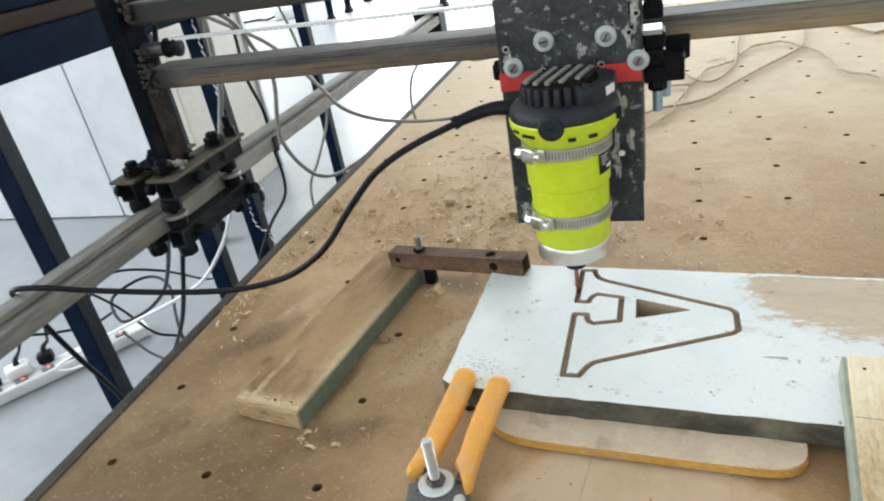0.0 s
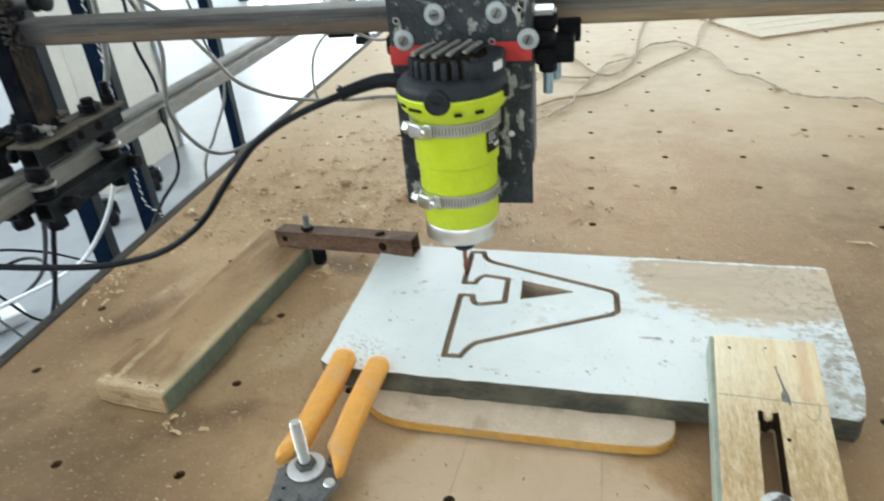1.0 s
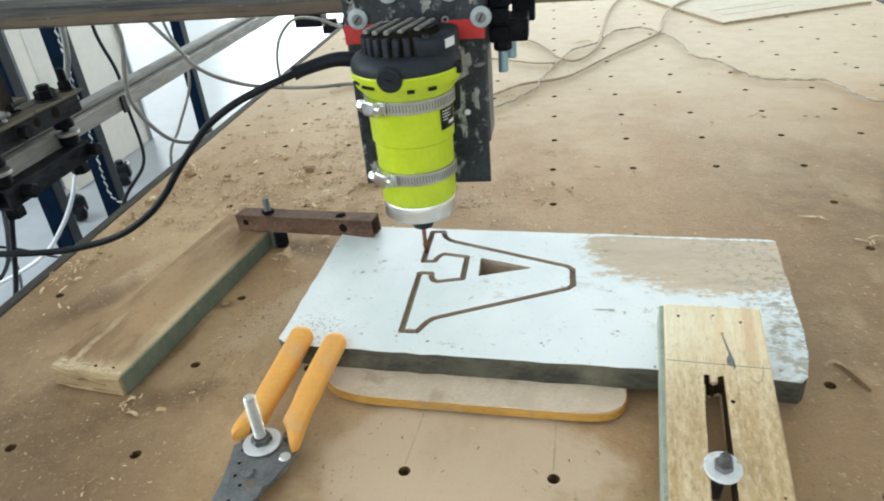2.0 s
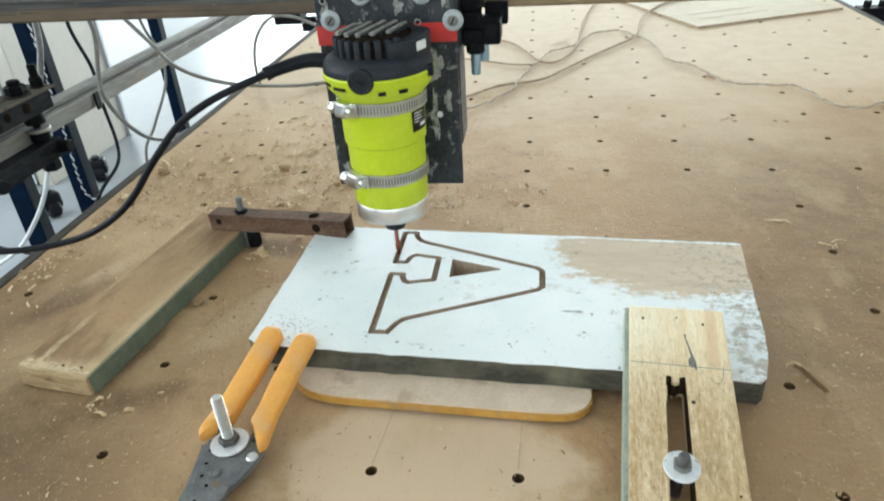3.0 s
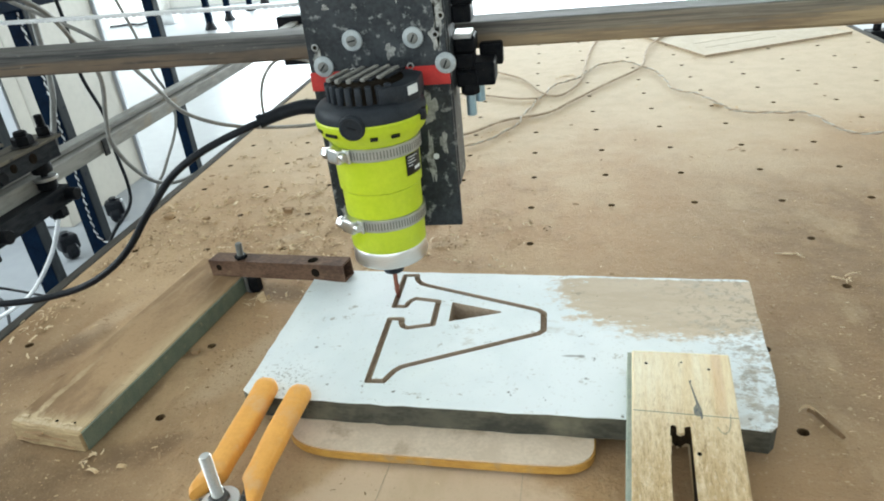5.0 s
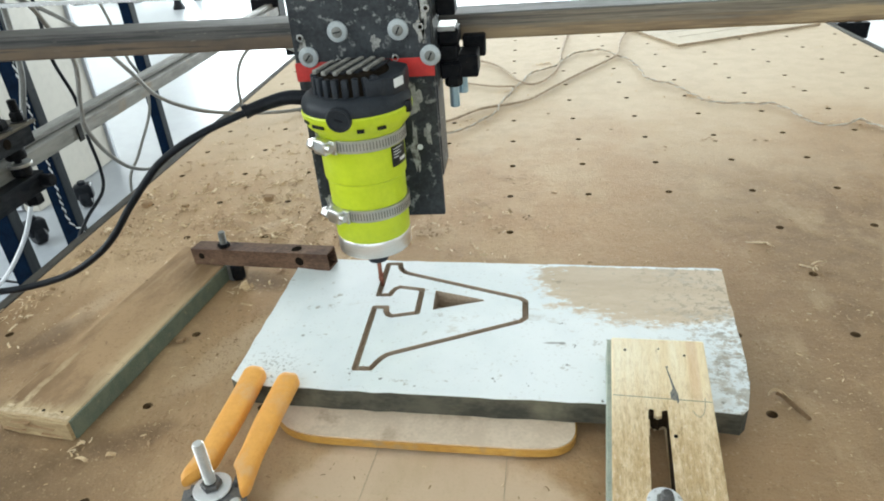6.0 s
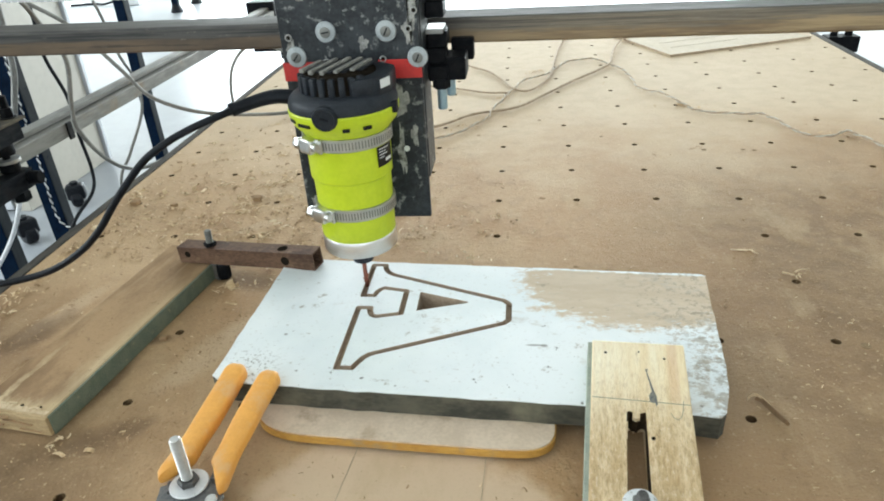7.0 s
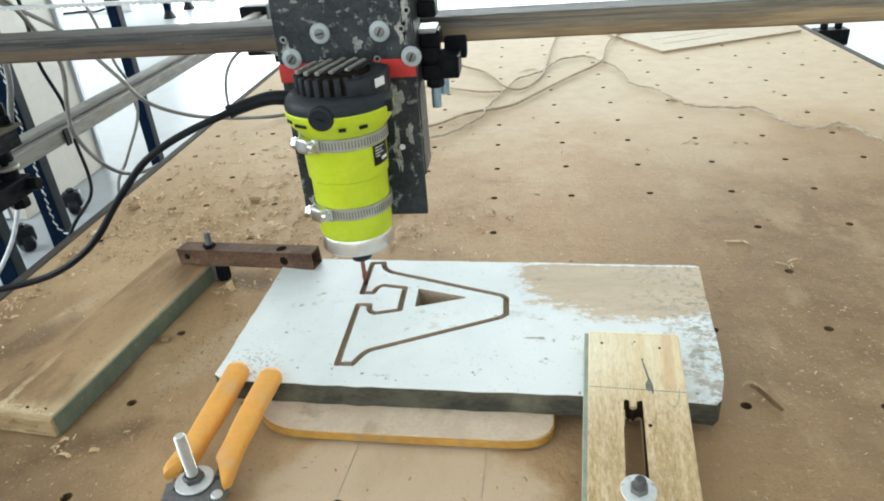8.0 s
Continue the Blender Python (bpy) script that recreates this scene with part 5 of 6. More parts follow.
# a torn stick of wood by the right-hand holes, pale where it broke
bm = bm_()
stick = [(0.2090, 0.1215, 0.0026), (0.2125, 0.1190, 0.0034), (0.2165, 0.1110, 0.0030), (0.2205, 0.1020, 0.0026), (0.2245, 0.0935, 0.0020)]
rows = []
for i, (x, y, z) in enumerate(stick):
    w = (0.0010, 0.0017, 0.0019, 0.0018, 0.0010)[i]
    rows.append([bm.verts.new((x + w * k, y + w * k * 0.4, z + (0.0016 if k == 0 else -0.0014))) for k in (-1, 0, 1)])
for a_, b_ in zip(rows, rows[1:]):
    for k in range(2):
        bm.faces.new((a_[k], a_[k + 1], b_[k + 1], b_[k]))
bmesh.ops.solidify(bm, geom=bm.faces[:], thickness=0.0009)
stick_ob = thing("wood_splinter", "torn brown wood splinter with a pale curl, on the bed", "splinter")
part("stick", bm, M_CHIPDARK, stick_ob)
bm = bm_()
curl = [(0.2015 + 0.0026 * k, 0.1190 + 0.0030 * k - 0.0007 * k * k, 0.0030 + 0.0022 * math.sin(k * 0.6)) for k in range(8)]
rows = [[bm.verts.new((x, y - 0.0016, z)), bm.verts.new((x + 0.0006, y + 0.0014, z + 0.0008))] for x, y, z in curl]
for a_, b_ in zip(rows, rows[1:]):
    bm.faces.new((a_[0], a_[1], b_[1], b_[0]))
bmesh.ops.solidify(bm, geom=bm.faces[:], thickness=0.0005)
part("curl", bm, M_CURL, stick_ob, "pale curled shaving")
# small screw marks and dust-filled holes
for x, y, r in ((0.297, 0.674, 0.0034), (0.352, 0.672, 0.0030), (0.367, 0.669, 0.0030), (0.321, 0.195, 0.0042), (0.489, 0.924, 0.0030), (0.155, 0.74, 0.0026), (0.06, 0.83, 0.0030)):
    bm = rod(bm_(), (x, y, -0.0006), (x, y, 0.0003), r, 14)
    ob = part("screw_mark", bm, M_DUSTHOLE, bed)

# ---- loose sheet and wires at the far end ----
sheet2 = thing("thin_sheet", "thin pale board offcut with dark edges on the bed", "board", pose(0.359, 1.257, 0.0005, 0, 0, math.degrees(math.atan2(0.143, 0.351))))
part("sheet", box(bm_(), (0, 0, 0), (0.372, 0.40, 0.0042), 0.0005), M_SHEETTOP, sheet2, smooth=False)
bm = bm_()
box(bm, (-0.0006, -0.0012, 0.0), (0.3726, -0.0001, 0.0045))
box(bm, (-0.0012, -0.0006, 0.0), (-0.0001, 0.4, 0.0045))
part("dark_edge", bm, M_WIRE, sheet2, "brown sawn edge", smooth=False)
bm = bm_()
for y in (0.06, 0.11):
    box(bm, (0.04, y, 0.0042), (0.22, y + 0.0015, 0.0046))
part("ruled_line", bm, M_PENCIL, sheet2, smooth=False)


def twisted(name, pts, r, label, mats=None):
    """Two thin wires wound round each other."""
    P = [Vector(p) for p in pts]
    Q = [P[0] * 2 - P[1], *P, P[-1] * 2 - P[-2]]
    path = []
    for i in range(1, len(Q) - 2):
        n = max(4, int((Q[i + 1] - Q[i]).length / (0.003 if mats else 0.006)))
        for k in range(n):
            t = k / n
            a, b, c, d = Q[i - 1:i + 3]
            path.append(0.5 * ((2 * b) + (c - a) * t + (2 * a - 5 * b + 4 * c - d) * t * t + (3 * b - a - 3 * c + d) * t ** 3))
    root = thing(name, label, "wire")
    wob = random.Random(8)
    if not mats:
        ph1 = [wob.uniform(0, 6.28) for _ in range(3)]
        path = [p + Vector((0.0022 * math.sin(i * 0.41 + ph1[0]) + 0.0030 * math.sin(i * 0.17 + ph1[1]), 0.0045 * math.sin(i * 0.29 + ph1[2]), 0.0006 * math.sin(i * 0.9) + 0.0006)) for i, p in enumerate(path)]
    for ph in (0.0, math.pi):
        pp = []
        for i, p in enumerate(path):
            t = (path[min(i + 1, len(path) - 1)] - path[max(i - 1, 0)]).normalized()
            s = t.cross(Vector((0.25, 1, 0)) if mats else Vector((0, 0, 1))).normalized()
            pp.append(p + r * 1.05 * (math.cos(i * 1.1 + ph) * s + math.sin(i * 1.1 + ph) * s.cross(t)))
        part("strand", sweep(bm_(), pp, r, 6, 1), (mats or (M_WIREPALE, M_WIRE))[int(ph > 0)], root)


twisted("twisted_wire", [(-0.15, 0.70, 0.004), (-0.10, 0.745, 0.004), (-0.038, 0.811, 0.004), (-0.016, 0.918, 0.004), (0.007, 0.998, 0.004), (0.050, 1.097, 0.004), (0.086, 1.137, 0.004), (0.130, 1.225, 0.004), (0.185, 1.245, 0.004), (0.221, 1.184, 0.004), (0.246, 1.106, 0.004), (0.257, 0.995, 0.004), (0.294, 0.942, 0.004), (0.328, 0.850, 0.004), (0.384, 0.832, 0.004), (0.423, 0.826, 0.004), (0.442, 0.749, 0.004), (0.482, 0.712, 0.004), (0.524, 0.725, 0.004), (0.541, 0.648, 0.004)], 0.0012, "dusty twisted pair of wires lying across the bed")
solo("bed_cable", sweep(bm_(), [(-0.15, 0.77, 0.006), (-0.106, 0.804, 0.004), (-0.055, 0.861, 0.004), (0.020, 0.895, 0.004), (0.074, 0.975, 0.004), (0.134, 1.068, 0.004), (0.215, 1.185, 0.005), (0.236, 1.289, 0.006), (0.267, 1.405, 0.006), (0.340, 1.525, 0.008), (0.46, 1.62, 0.006)], 0.0024, 8), M_WIRE, "dusty tan cable lying along the bed", "cable")
solo("bed_cable", sweep(bm_(), [(-0.14, 1.27, 0.02), (-0.087, 1.212, 0.006), (-0.041, 1.162, 0.004), (-0.009, 1.085, 0.004), (0.009, 1.030, 0.004), (0.037, 1.001, 0.004), (0.065, 1.037, 0.004), (0.090, 1.12, 0.004), (0.113, 1.318, 0.004), (0.145, 1.506, 0.004), (0.18, 1.60, 0.004)], 0.0022, 8), M_WIRE, "dusty tan cable looped on the bed", "cable")
solo("bed_cable", sweep(bm_(), [(-0.20, 1.05, 0.010), (-0.111, 1.038, 0.004), (-0.040, 0.998, 0.004), (0.009, 0.993, 0.004)], 0.0019, 8), M_WIRE, "thin dusty tan cable on the bed", "cable")
LINT = [(0.309, 0.890, 0.008, 0.006), (0.520, 0.715, 0.012, 0.008), (-0.009, 0.966, 0.008, 0.008), (-0.063, 0.796, 0.010, 0.006), (0.057, 1.16, 0.008, 0.006)]
shavings("wire_lint", 160, LINT, 0.0055, M_CHIP, 21)
for sx, x in ((1, BX1 + 0.015), (-1, BX0 - 0.015)):
    c = thing("corner_bracket", "black steel bracket with bolts at the bed edge", "bracket", pose(x, 1.40 if sx > 0 else 1.46, -0.002))
    part("block", box(bm_(), (-0.001 if sx > 0 else -0.045, -0.02, -0.03 if sx > 0 else -0.014), (0.07 if sx > 0 else 0.001, 0.02, 0.006), 0.002), M_BLACKBOLT, c, smooth=False)
    for k in (0.018, 0.05 if sx > 0 else 0.036):
        part("bolt", hexa(bm_(), (sx * k, 0, 0.006), (sx * k, 0, 0.02), 0.009), M_BLACKBOLT, c)

# ---- gantry ----
gantry = thing("cnc_gantry", "home-built steel gantry of two beams, an upright and a tool plate", "gantry", pose(0, DY, 0))
tilt = pose(-0.24, 0, 0.2300, 0, 0.3, 0)


def beam(z, name, label):
    bm = bm_()
    box(bm, (-0.40, 0.345, 0), (1.06, 0.392, 0.0246), 0.0022)
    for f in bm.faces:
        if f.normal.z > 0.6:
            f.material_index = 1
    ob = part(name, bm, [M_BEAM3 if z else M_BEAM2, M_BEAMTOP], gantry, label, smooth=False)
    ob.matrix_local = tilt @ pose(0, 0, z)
    return ob


beam(0.0, "lower_beam", "brown-grey steel box beam")
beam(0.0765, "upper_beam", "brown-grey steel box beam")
bm = bm_()
box(bm, (-0.671, 0.338, 0.134), (-0.645, 0.379, 0.352), 0.003)
part("upright", bm, M_POST, gantry, "scorched welded steel upright", smooth=False)
part("rusty_bar", box(bm_(), (-0.6448, 0.3400, 0.136), (-0.6425, 0.3720, 0.232), 0.0006), M_STRIPRUST, gantry, "rusty flat bar on the upright", smooth=False)
rng = random.Random(5)


def weld(cx, cy, cz, sx, sy, sz, n, name="weld", mat=M_WELD):
    bm = bm_()
    for i in range(n):
        p = (cx + rng.uniform(-sx, sx), cy + rng.uniform(-sy, sy), cz + rng.uniform(-sz, sz))
        made = bmesh.ops.create_icosphere(bm, subdivisions=1, radius=rng.uniform(0.0016, 0.0040))["verts"]
        bmesh.ops.transform(bm, matrix=Matrix.Translation(p) @ Matrix.Diagonal((1, 0.8, 0.8, 1)), verts=made)
    part(name, bm, mat, gantry, "lumpy weld bead")


weld(-0.636, 0.343, 0.246, 0.010, 0.004, 0.018, 70)
weld(-0.634, 0.343, 0.326, 0.006, 0.004, 0.014, 34)
weld(-0.634, 0.347, 0.276, 0.007, 0.006, 0.006, 30)
weld(-0.640, 0.336, 0.138, 0.018, 0.003, 0.005, 46, "weld_spatter", M_BARE)
# belt and its pulley
pulley = part("pulley_bolt", rod(bm_(), (-0.644, 0.36, 0.277), (-0.610, 0.36, 0.277), 0.0085, 16, 0.001), M_TOOL, gantry, "worn steel bolt")
part("pulley", lathe(bm_(), [(0.006, 0), (0.0115, 0.001), (0.0115, 0.004), (0.009, 0.005), (0.009, 0.014), (0.0115, 0.015), (0.0115, 0.018), (0.006, 0.019)], 22, pose(-0.612, 0.362, 0.277, 0, 90, 0)), M_BLACKBOLT, gantry, "black pulley")
bm = bm_()
for i in range(150):
    x = -0.60 + i * 0.0075
    z = 0.2865 - 0.0065 * (x + 0.60) / 0.42
    box(bm, (x, 0.357, z - 0.0016), (x + 0.0052, 0.363, z + 0.0001))
box(bm, (0, 0.356, 0), (1.125, 0.364, 0.0022), 0, pose(-0.60, 0, 0.2865, 0, math.degrees(math.atan2(0.0065, 0.42)), 0))
part("toothed_belt", bm, M_STRIP, gantry, "dirty white toothed belt", smooth=False)

# tool plate: chipped black steel with red tape, nylon washers, small screws
AX, AYY = -0.1225, 0.222
plate = part("tool_plate", box(bm_(), (-0.1835, 0.2625, 0.081), (-0.0600, 0.2690, 0.425), 0.0012), M_MOUNT, gantry, "chipped black painted steel plate", smooth=False)
part("side_flange", box(bm_(), (-0.0640, 0.2692, 0.120), (-0.0590, 0.3150, 0.425), 0.001), M_MOUNT, plate, smooth=False)
part("side_flange", box(bm_(), (-0.1850, 0.2692, 0.120), (-0.1800, 0.3150, 0.425), 0.001), M_MOUNT, plate, smooth=False)
part("red_tape", box(bm_(), (-0.1842, 0.2612, 0.2180), (-0.0592, 0.2624, 0.2345), 0.0004), M_RED, plate, "strip of red tape", smooth=False)


def bare_patch(cx, cz, rx, rz, seed):
    """A ragged flake of paint gone from the plate, the grey metal showing."""
    r, bm = random.Random(seed), bm_()
    k, ph = 40, [r.uniform(0, 6.28) for _ in range(4)]
    rim = []
    for i in range(k):
        a = 2 * math.pi * i / k
        f = 1 + 0.22 * math.sin(3 * a + ph[0]) + 0.16 * math.sin(5 * a + ph[1]) + 0.12 * math.sin(9 * a + ph[2]) + r.uniform(-0.10, 0.10)
        x = min(max(cx + rx * f * math.cos(a), -0.183), -0.0606)
        rim.append(bm.verts.new((x, 0.2623, cz + rz * f * math.sin(a))))
    bm.faces.new(rim)
    bmesh.ops.triangulate(bm, faces=bm.faces[:])
    part("bare_patch", bm, M_BARE, plate, "flaked bare grey metal", smooth=False)


for q in ((-0.0655, 0.288, 0.0048, 0.030, 1), (-0.0690, 0.258, 0.0045, 0.010, 2), (-0.0780, 0.306, 0.0040, 0.008, 3), (-0.100, 0.300, 0.0035, 0.012, 9), (-0.0800, 0.198, 0.0060, 0.014, 4), (-0.0830, 0.150, 0.0032, 0.022, 5), (-0.0700, 0.165, 0.0030, 0.010, 6), (-0.1720, 0.096, 0.0060, 0.008, 7), (-0.1095, 0.249, 0.0040, 0.006, 8), (-0.1740, 0.247, 0.0040, 0.006, 10), (-0.1610, 0.288, 0.0028, 0.0024, 11), (-0.1360, 0.287, 0.0022, 0.0022, 12)):
    bare_patch(*q)
for x, z in ((-0.176, 0.3165), (-0.141, 0.260), (-0.088, 0.259), (-0.170, 0.2395), (-0.059 - 0.003, 0.2362)):
    w = part("nylon_washer", lathe(bm_(), [(0.0086, 0), (0.0091, 0.0006), (0.0084, 0.0020), (0.0054, 0.0028), (0.0043, 0.0028)], 28, pose(x, 0.2610, z, 90, 0, 0)), M_WASHER, plate, "cloudy nylon washer")
    part("screw", lathe(bm_(), [(0.0046, 0), (0.0047, 0.0010), (0.0040, 0.0014), (0.0015, 0.0015)], 18, pose(x, 0.2586, z, 90, 0, 0)), M_SLATE, w, "slotted steel screw")
    part("slot", box(bm_(), (-0.0034, -0.0006, 0), (0.0034, 0.0006, 0.0017), 0, pose(x, 0.2586, z, 90, 0, 0) @ pose(0, 0, 0.00005, 0, 0, rng.uniform(0, 90))), M_CORD, w, smooth=False)
for x, z in ((-0.1755, 0.2560), (-0.0690, 0.2600), (-0.1440, 0.2340), (-0.0930, 0.2350), (-0.0630, 0.275)):
    eye = part("tapped_hole", ring(bm_(), (x, 0.2611, z), (x, 0.2624, z), 0.0019, 0.0032, 18), M_DULL, plate, "tapped hole with a bright rim")
    part("thread", rod(bm_(), (x, 0.2615, z), (x, 0.2622, z), 0.0020, 14), M_VOID, eye)
part("hole_rivet", lathe(bm_(), [(0.0028, 0), (0.0028, 0.0004), (0.0010, 0.0006)], 14, pose(-0.0785, 0.2622, 0.1520, 90, 0, 0)), M_PRINT, plate, "pale rivet")
# carriage blocks and bolts to the right of the plate
for i, z in enumerate((0.205, 0.221, 0.236, 0.262, 0.277, 0.292, 0.307)):
    part("stacked_nut", box(bm_(), (-0.0585, 0.295, z), (-0.0395 - 0.002 * (i % 2), 0.322, z + 0.0145), 0.002), M_BLACKBOLT, gantry, "black nut", smooth=False)
part("guide_block", box(bm_(), (-0.058, 0.298, 0.205), (-0.0235, 0.335, 0.226), 0.002), M_BLACKBOLT, gantry, smooth=False)
part("guide_block", box(bm_(), (-0.040, 0.335, 0.215), (-0.018, 0.352, 0.236), 0.002), M_BLACKBOLT, gantry, smooth=False)
part("strap", box(bm_(), (-0.0592, 0.2935, 0.2485), (-0.0425, 0.3235, 0.2530), 0.001), M_DULL, gantry, "bright metal strap", smooth=False)
for x, y, z0 in ((-0.0470, 0.300, 0.178), (-0.0400, 0.318, 0.186)):
    part("pin", rod(bm_(), (x, y, z0), (x, y, z0 + 0.022), 0.0046, 16, 0.0006), M_PIN, gantry, "blue-grey steel pin")
    part("nut", hexa(bm_(), (x, y, z0 + 0.020), (x, y, z0 + 0.029), 0.0085), M_BLACKBOLT, gantry)
part("rear_plate", box(bm_(), (-0.180, 0.315, 0.205), (-0.064, 0.322, 0.425), 0.001), M_MOUNT, gantry, smooth=False)
part("roller", rod(bm_(), (-0.205, 0.335, 0.220), (-0.180, 0.335, 0.220), 0.010, 18, 0.001), M_BLACKBOLT, gantry)
part("roller_bracket", box(bm_(), (-0.212, 0.350, 0.206), (-0.180, 0.372, 0.222), 0.002), M_BLACKBOLT, gantry, smooth=False)

# ---- trim router ----
router = thing("trim_router", "lime green trim router with black cap, clamped to the gantry plate", "power tool", pose(AX, AYY + DY, 0))
part("housing", lathe(bm_(), [(0.0325, 0.089), (0.0338, 0.091), (0.0342, 0.120), (0.0345, 0.1462), (0.0362, 0.1478), (0.0366, 0.1650), (0.0368, 0.1870), (0.0385, 0.1900), (0.0440, 0.1960), (0.0468, 0.2030), (0.0472, 0.2078), (0.0462, 0.2092), (0.030, 0.2095)], 56), M_LIME, router, "lime green plastic housing")
part("base_ring", lathe(bm_(), [(0.028, 0.0735), (0.0326, 0.0740), (0.0338, 0.0752), (0.0340, 0.0880), (0.0332, 0.0898), (0.030, 0.0900)], 56), M_ALU, router, "turned aluminium base ring")
part("collet_nut", lathe(bm_(), [(0.0060, 0.0545), (0.0095, 0.0560), (0.0105, 0.0600), (0.0105, 0.0680), (0.0140, 0.0700), (0.0140, 0.0740)], 20), M_BLACK, router, "black collet nut")
part("lock_lever", box(bm_(), (-0.020, -0.006, 0.0695), (-0.006, 0.000, 0.0735), 0.0008), M_BLACK, router, smooth=False)
bm = bm_()
rod(bm, (0, 0, 0.0235), (0, 0, 0.0560), 0.0021, 14)
for k in range(26):
    a, z = k * 0.55, 0.0235 + k * 0.00062
    box(bm, (0.0016, -0.0006, z), (0.0027, 0.0006, z + 0.0009), 0, Matrix.Rotation(a, 4, "Z"))
part("cutter", bm, M_BIT, router, "copper-brown router bit")

# black cap: skirt, dome with vent teeth, slats over the top
cap = part("motor_cap", lathe(bm_(), [(0.0440, 0.2080), (0.0464, 0.2092), (0.0466, 0.2125), (0.0452, 0.2170), (0.0425, 0.2200), (0.0385, 0.2218), (0.0345, 0.2228)], 56), M_BLACK, router, "black plastic motor cap")
dome = bm_()
lathe(dome, [(0.0345, 0.2205), (0.0328, 0.2250), (0.0315, 0.2315), (0.0297, 0.2368), (0.0265, 0.2396), (0.020, 0.2405)], 48)
part("dome", dome, M_VOID, cap)
for k in range(9):
    a = radians(198 + k * 14.5)
    m = Matrix.Rotation(a, 4, "Z")
    part("vent_tooth", box(bm_(), (0.0290, -0.0026, 0.2205), (0.0352, 0.0026, 0.2372 - 0.0005 * (k % 2)), 0.0012, m), M_BLACK, cap)
for k in range(5):
    x = -0.0225 + k * 0.0106
    half = math.sqrt(max(0.0004, 0.0290 ** 2 - x * x))
    part("grille_slat", box(bm_(), (-0.0021, -half + 0.001, 0.2387), (0.0021, half - 0.006, 0.2422), 0.0008, pose(x, 0, 0, 0, 0, -14)), M_GREYSLAT, cap, "dusty grey grille slat", smooth=False)
    part("grille_gap", box(bm_(), (-0.0022, -half + 0.002, 0.2395), (0.0022, half - 0.008, 0.2409), 0.0004, pose(x + 0.0056, 0, 0, 0, 0, -14)), M_CORD, cap, smooth=False)
shoulder = bm_()
prism(shoulder, [(0.016, -0.0335), (0.036, -0.023), (0.0435, -0.006), (0.0435, 0.022), (0.026, 0.036), (0.012, 0.030)], 0.2165, 0.2352, 0.0035)
part("shoulder", shoulder, M_BLACK, cap)
badge = part("badge", box(bm_(), (-0.0065, -0.0004, -0.0035), (0.0065, 0.0006, 0.0035), 0.0003, pose(0.0404, -0.0148, 0.2290, 0, 0, 66)), M_PRINT, cap, "small white maker's mark", smooth=False)
part("notch", box(bm_(), (0.0385, -0.016, 0.2035), (0.0485, -0.008, 0.2130), 0.0012), M_CORD, cap)
knob_m = pose(-0.0045, -0.0458, 0.2095, 90, 0, 0) @ pose(0, 0, 0, 6, 0, 0)
knob = part("speed_knob", lathe(bm_(), [(0.0100, -0.002), (0.0106, 0.0015), (0.0100, 0.0032), (0.0085, 0.0036), (0.0080, 0.0030), (0.002, 0.0030)], 32, knob_m), M_BLACK, router, "black brush cap")
part("slot", box(bm_(), (-0.0035, -0.0007, 0.0028), (0.0035, 0.0007, 0.0034), 0, knob_m @ pose(0, 0, 0, 0, 0, -20)), M_CORD, knob, smooth=False)
for a, w, z in ((238, 0.0062, 0.2015), (219, 0.0042, 0.2030), (284, 0.0030, 0.1985), (306, 0.0034, 0.1985)):
    part("vent_slot", box(bm_(), (0.0395, -w, z - 0.0013), (0.0474, w, z + 0.0013), 0, Matrix.Rotation(radians(a), 4, "Z")), M_CORD, router, smooth=False)
# rating sticker on the flank with unreadable print as bars
bm, seg = bm_(), 8
rows = [[bm.verts.new((0.0373 * math.cos(a), 0.0373 * math.sin(a), z)) for a in (radians(-38 + 34 * i / seg) for i in range(seg + 1))] for z in (0.158, 0.176)]
for i in range(seg):
    bm.faces.new((rows[0][i], rows[0][i + 1], rows[1][i + 1], rows[1][i]))
bmesh.ops.solidify(bm, geom=bm.faces[:], thickness=-0.0004)
sticker = part("rating_sticker", bm, M_STICKER, router, "black rating sticker")
for k, (z, a0, a1) in enumerate(((0.1735, -35, -16), (0.1710, -35, -22), (0.1685, -35, -19), (0.1615, -24, -10), (0.1660, -35, -26))):
    bm = bm_()
    n = 5
    lo = [bm.verts.new((0.0379 * math.cos(a), 0.0379 * math.sin(a), z)) for a in (radians(a0 + (a1 - a0) * i / n) for i in range(n + 1))]
    hi = [bm.verts.new((v.co.x, v.co.y, z + (0.0028 if k == 3 else 0.0008))) for v in lo]
    for i in range(n):
        bm.faces.new((lo[i], lo[i + 1], hi[i + 1], hi[i]))
    part("print_bar", bm, M_PRINT, sticker)


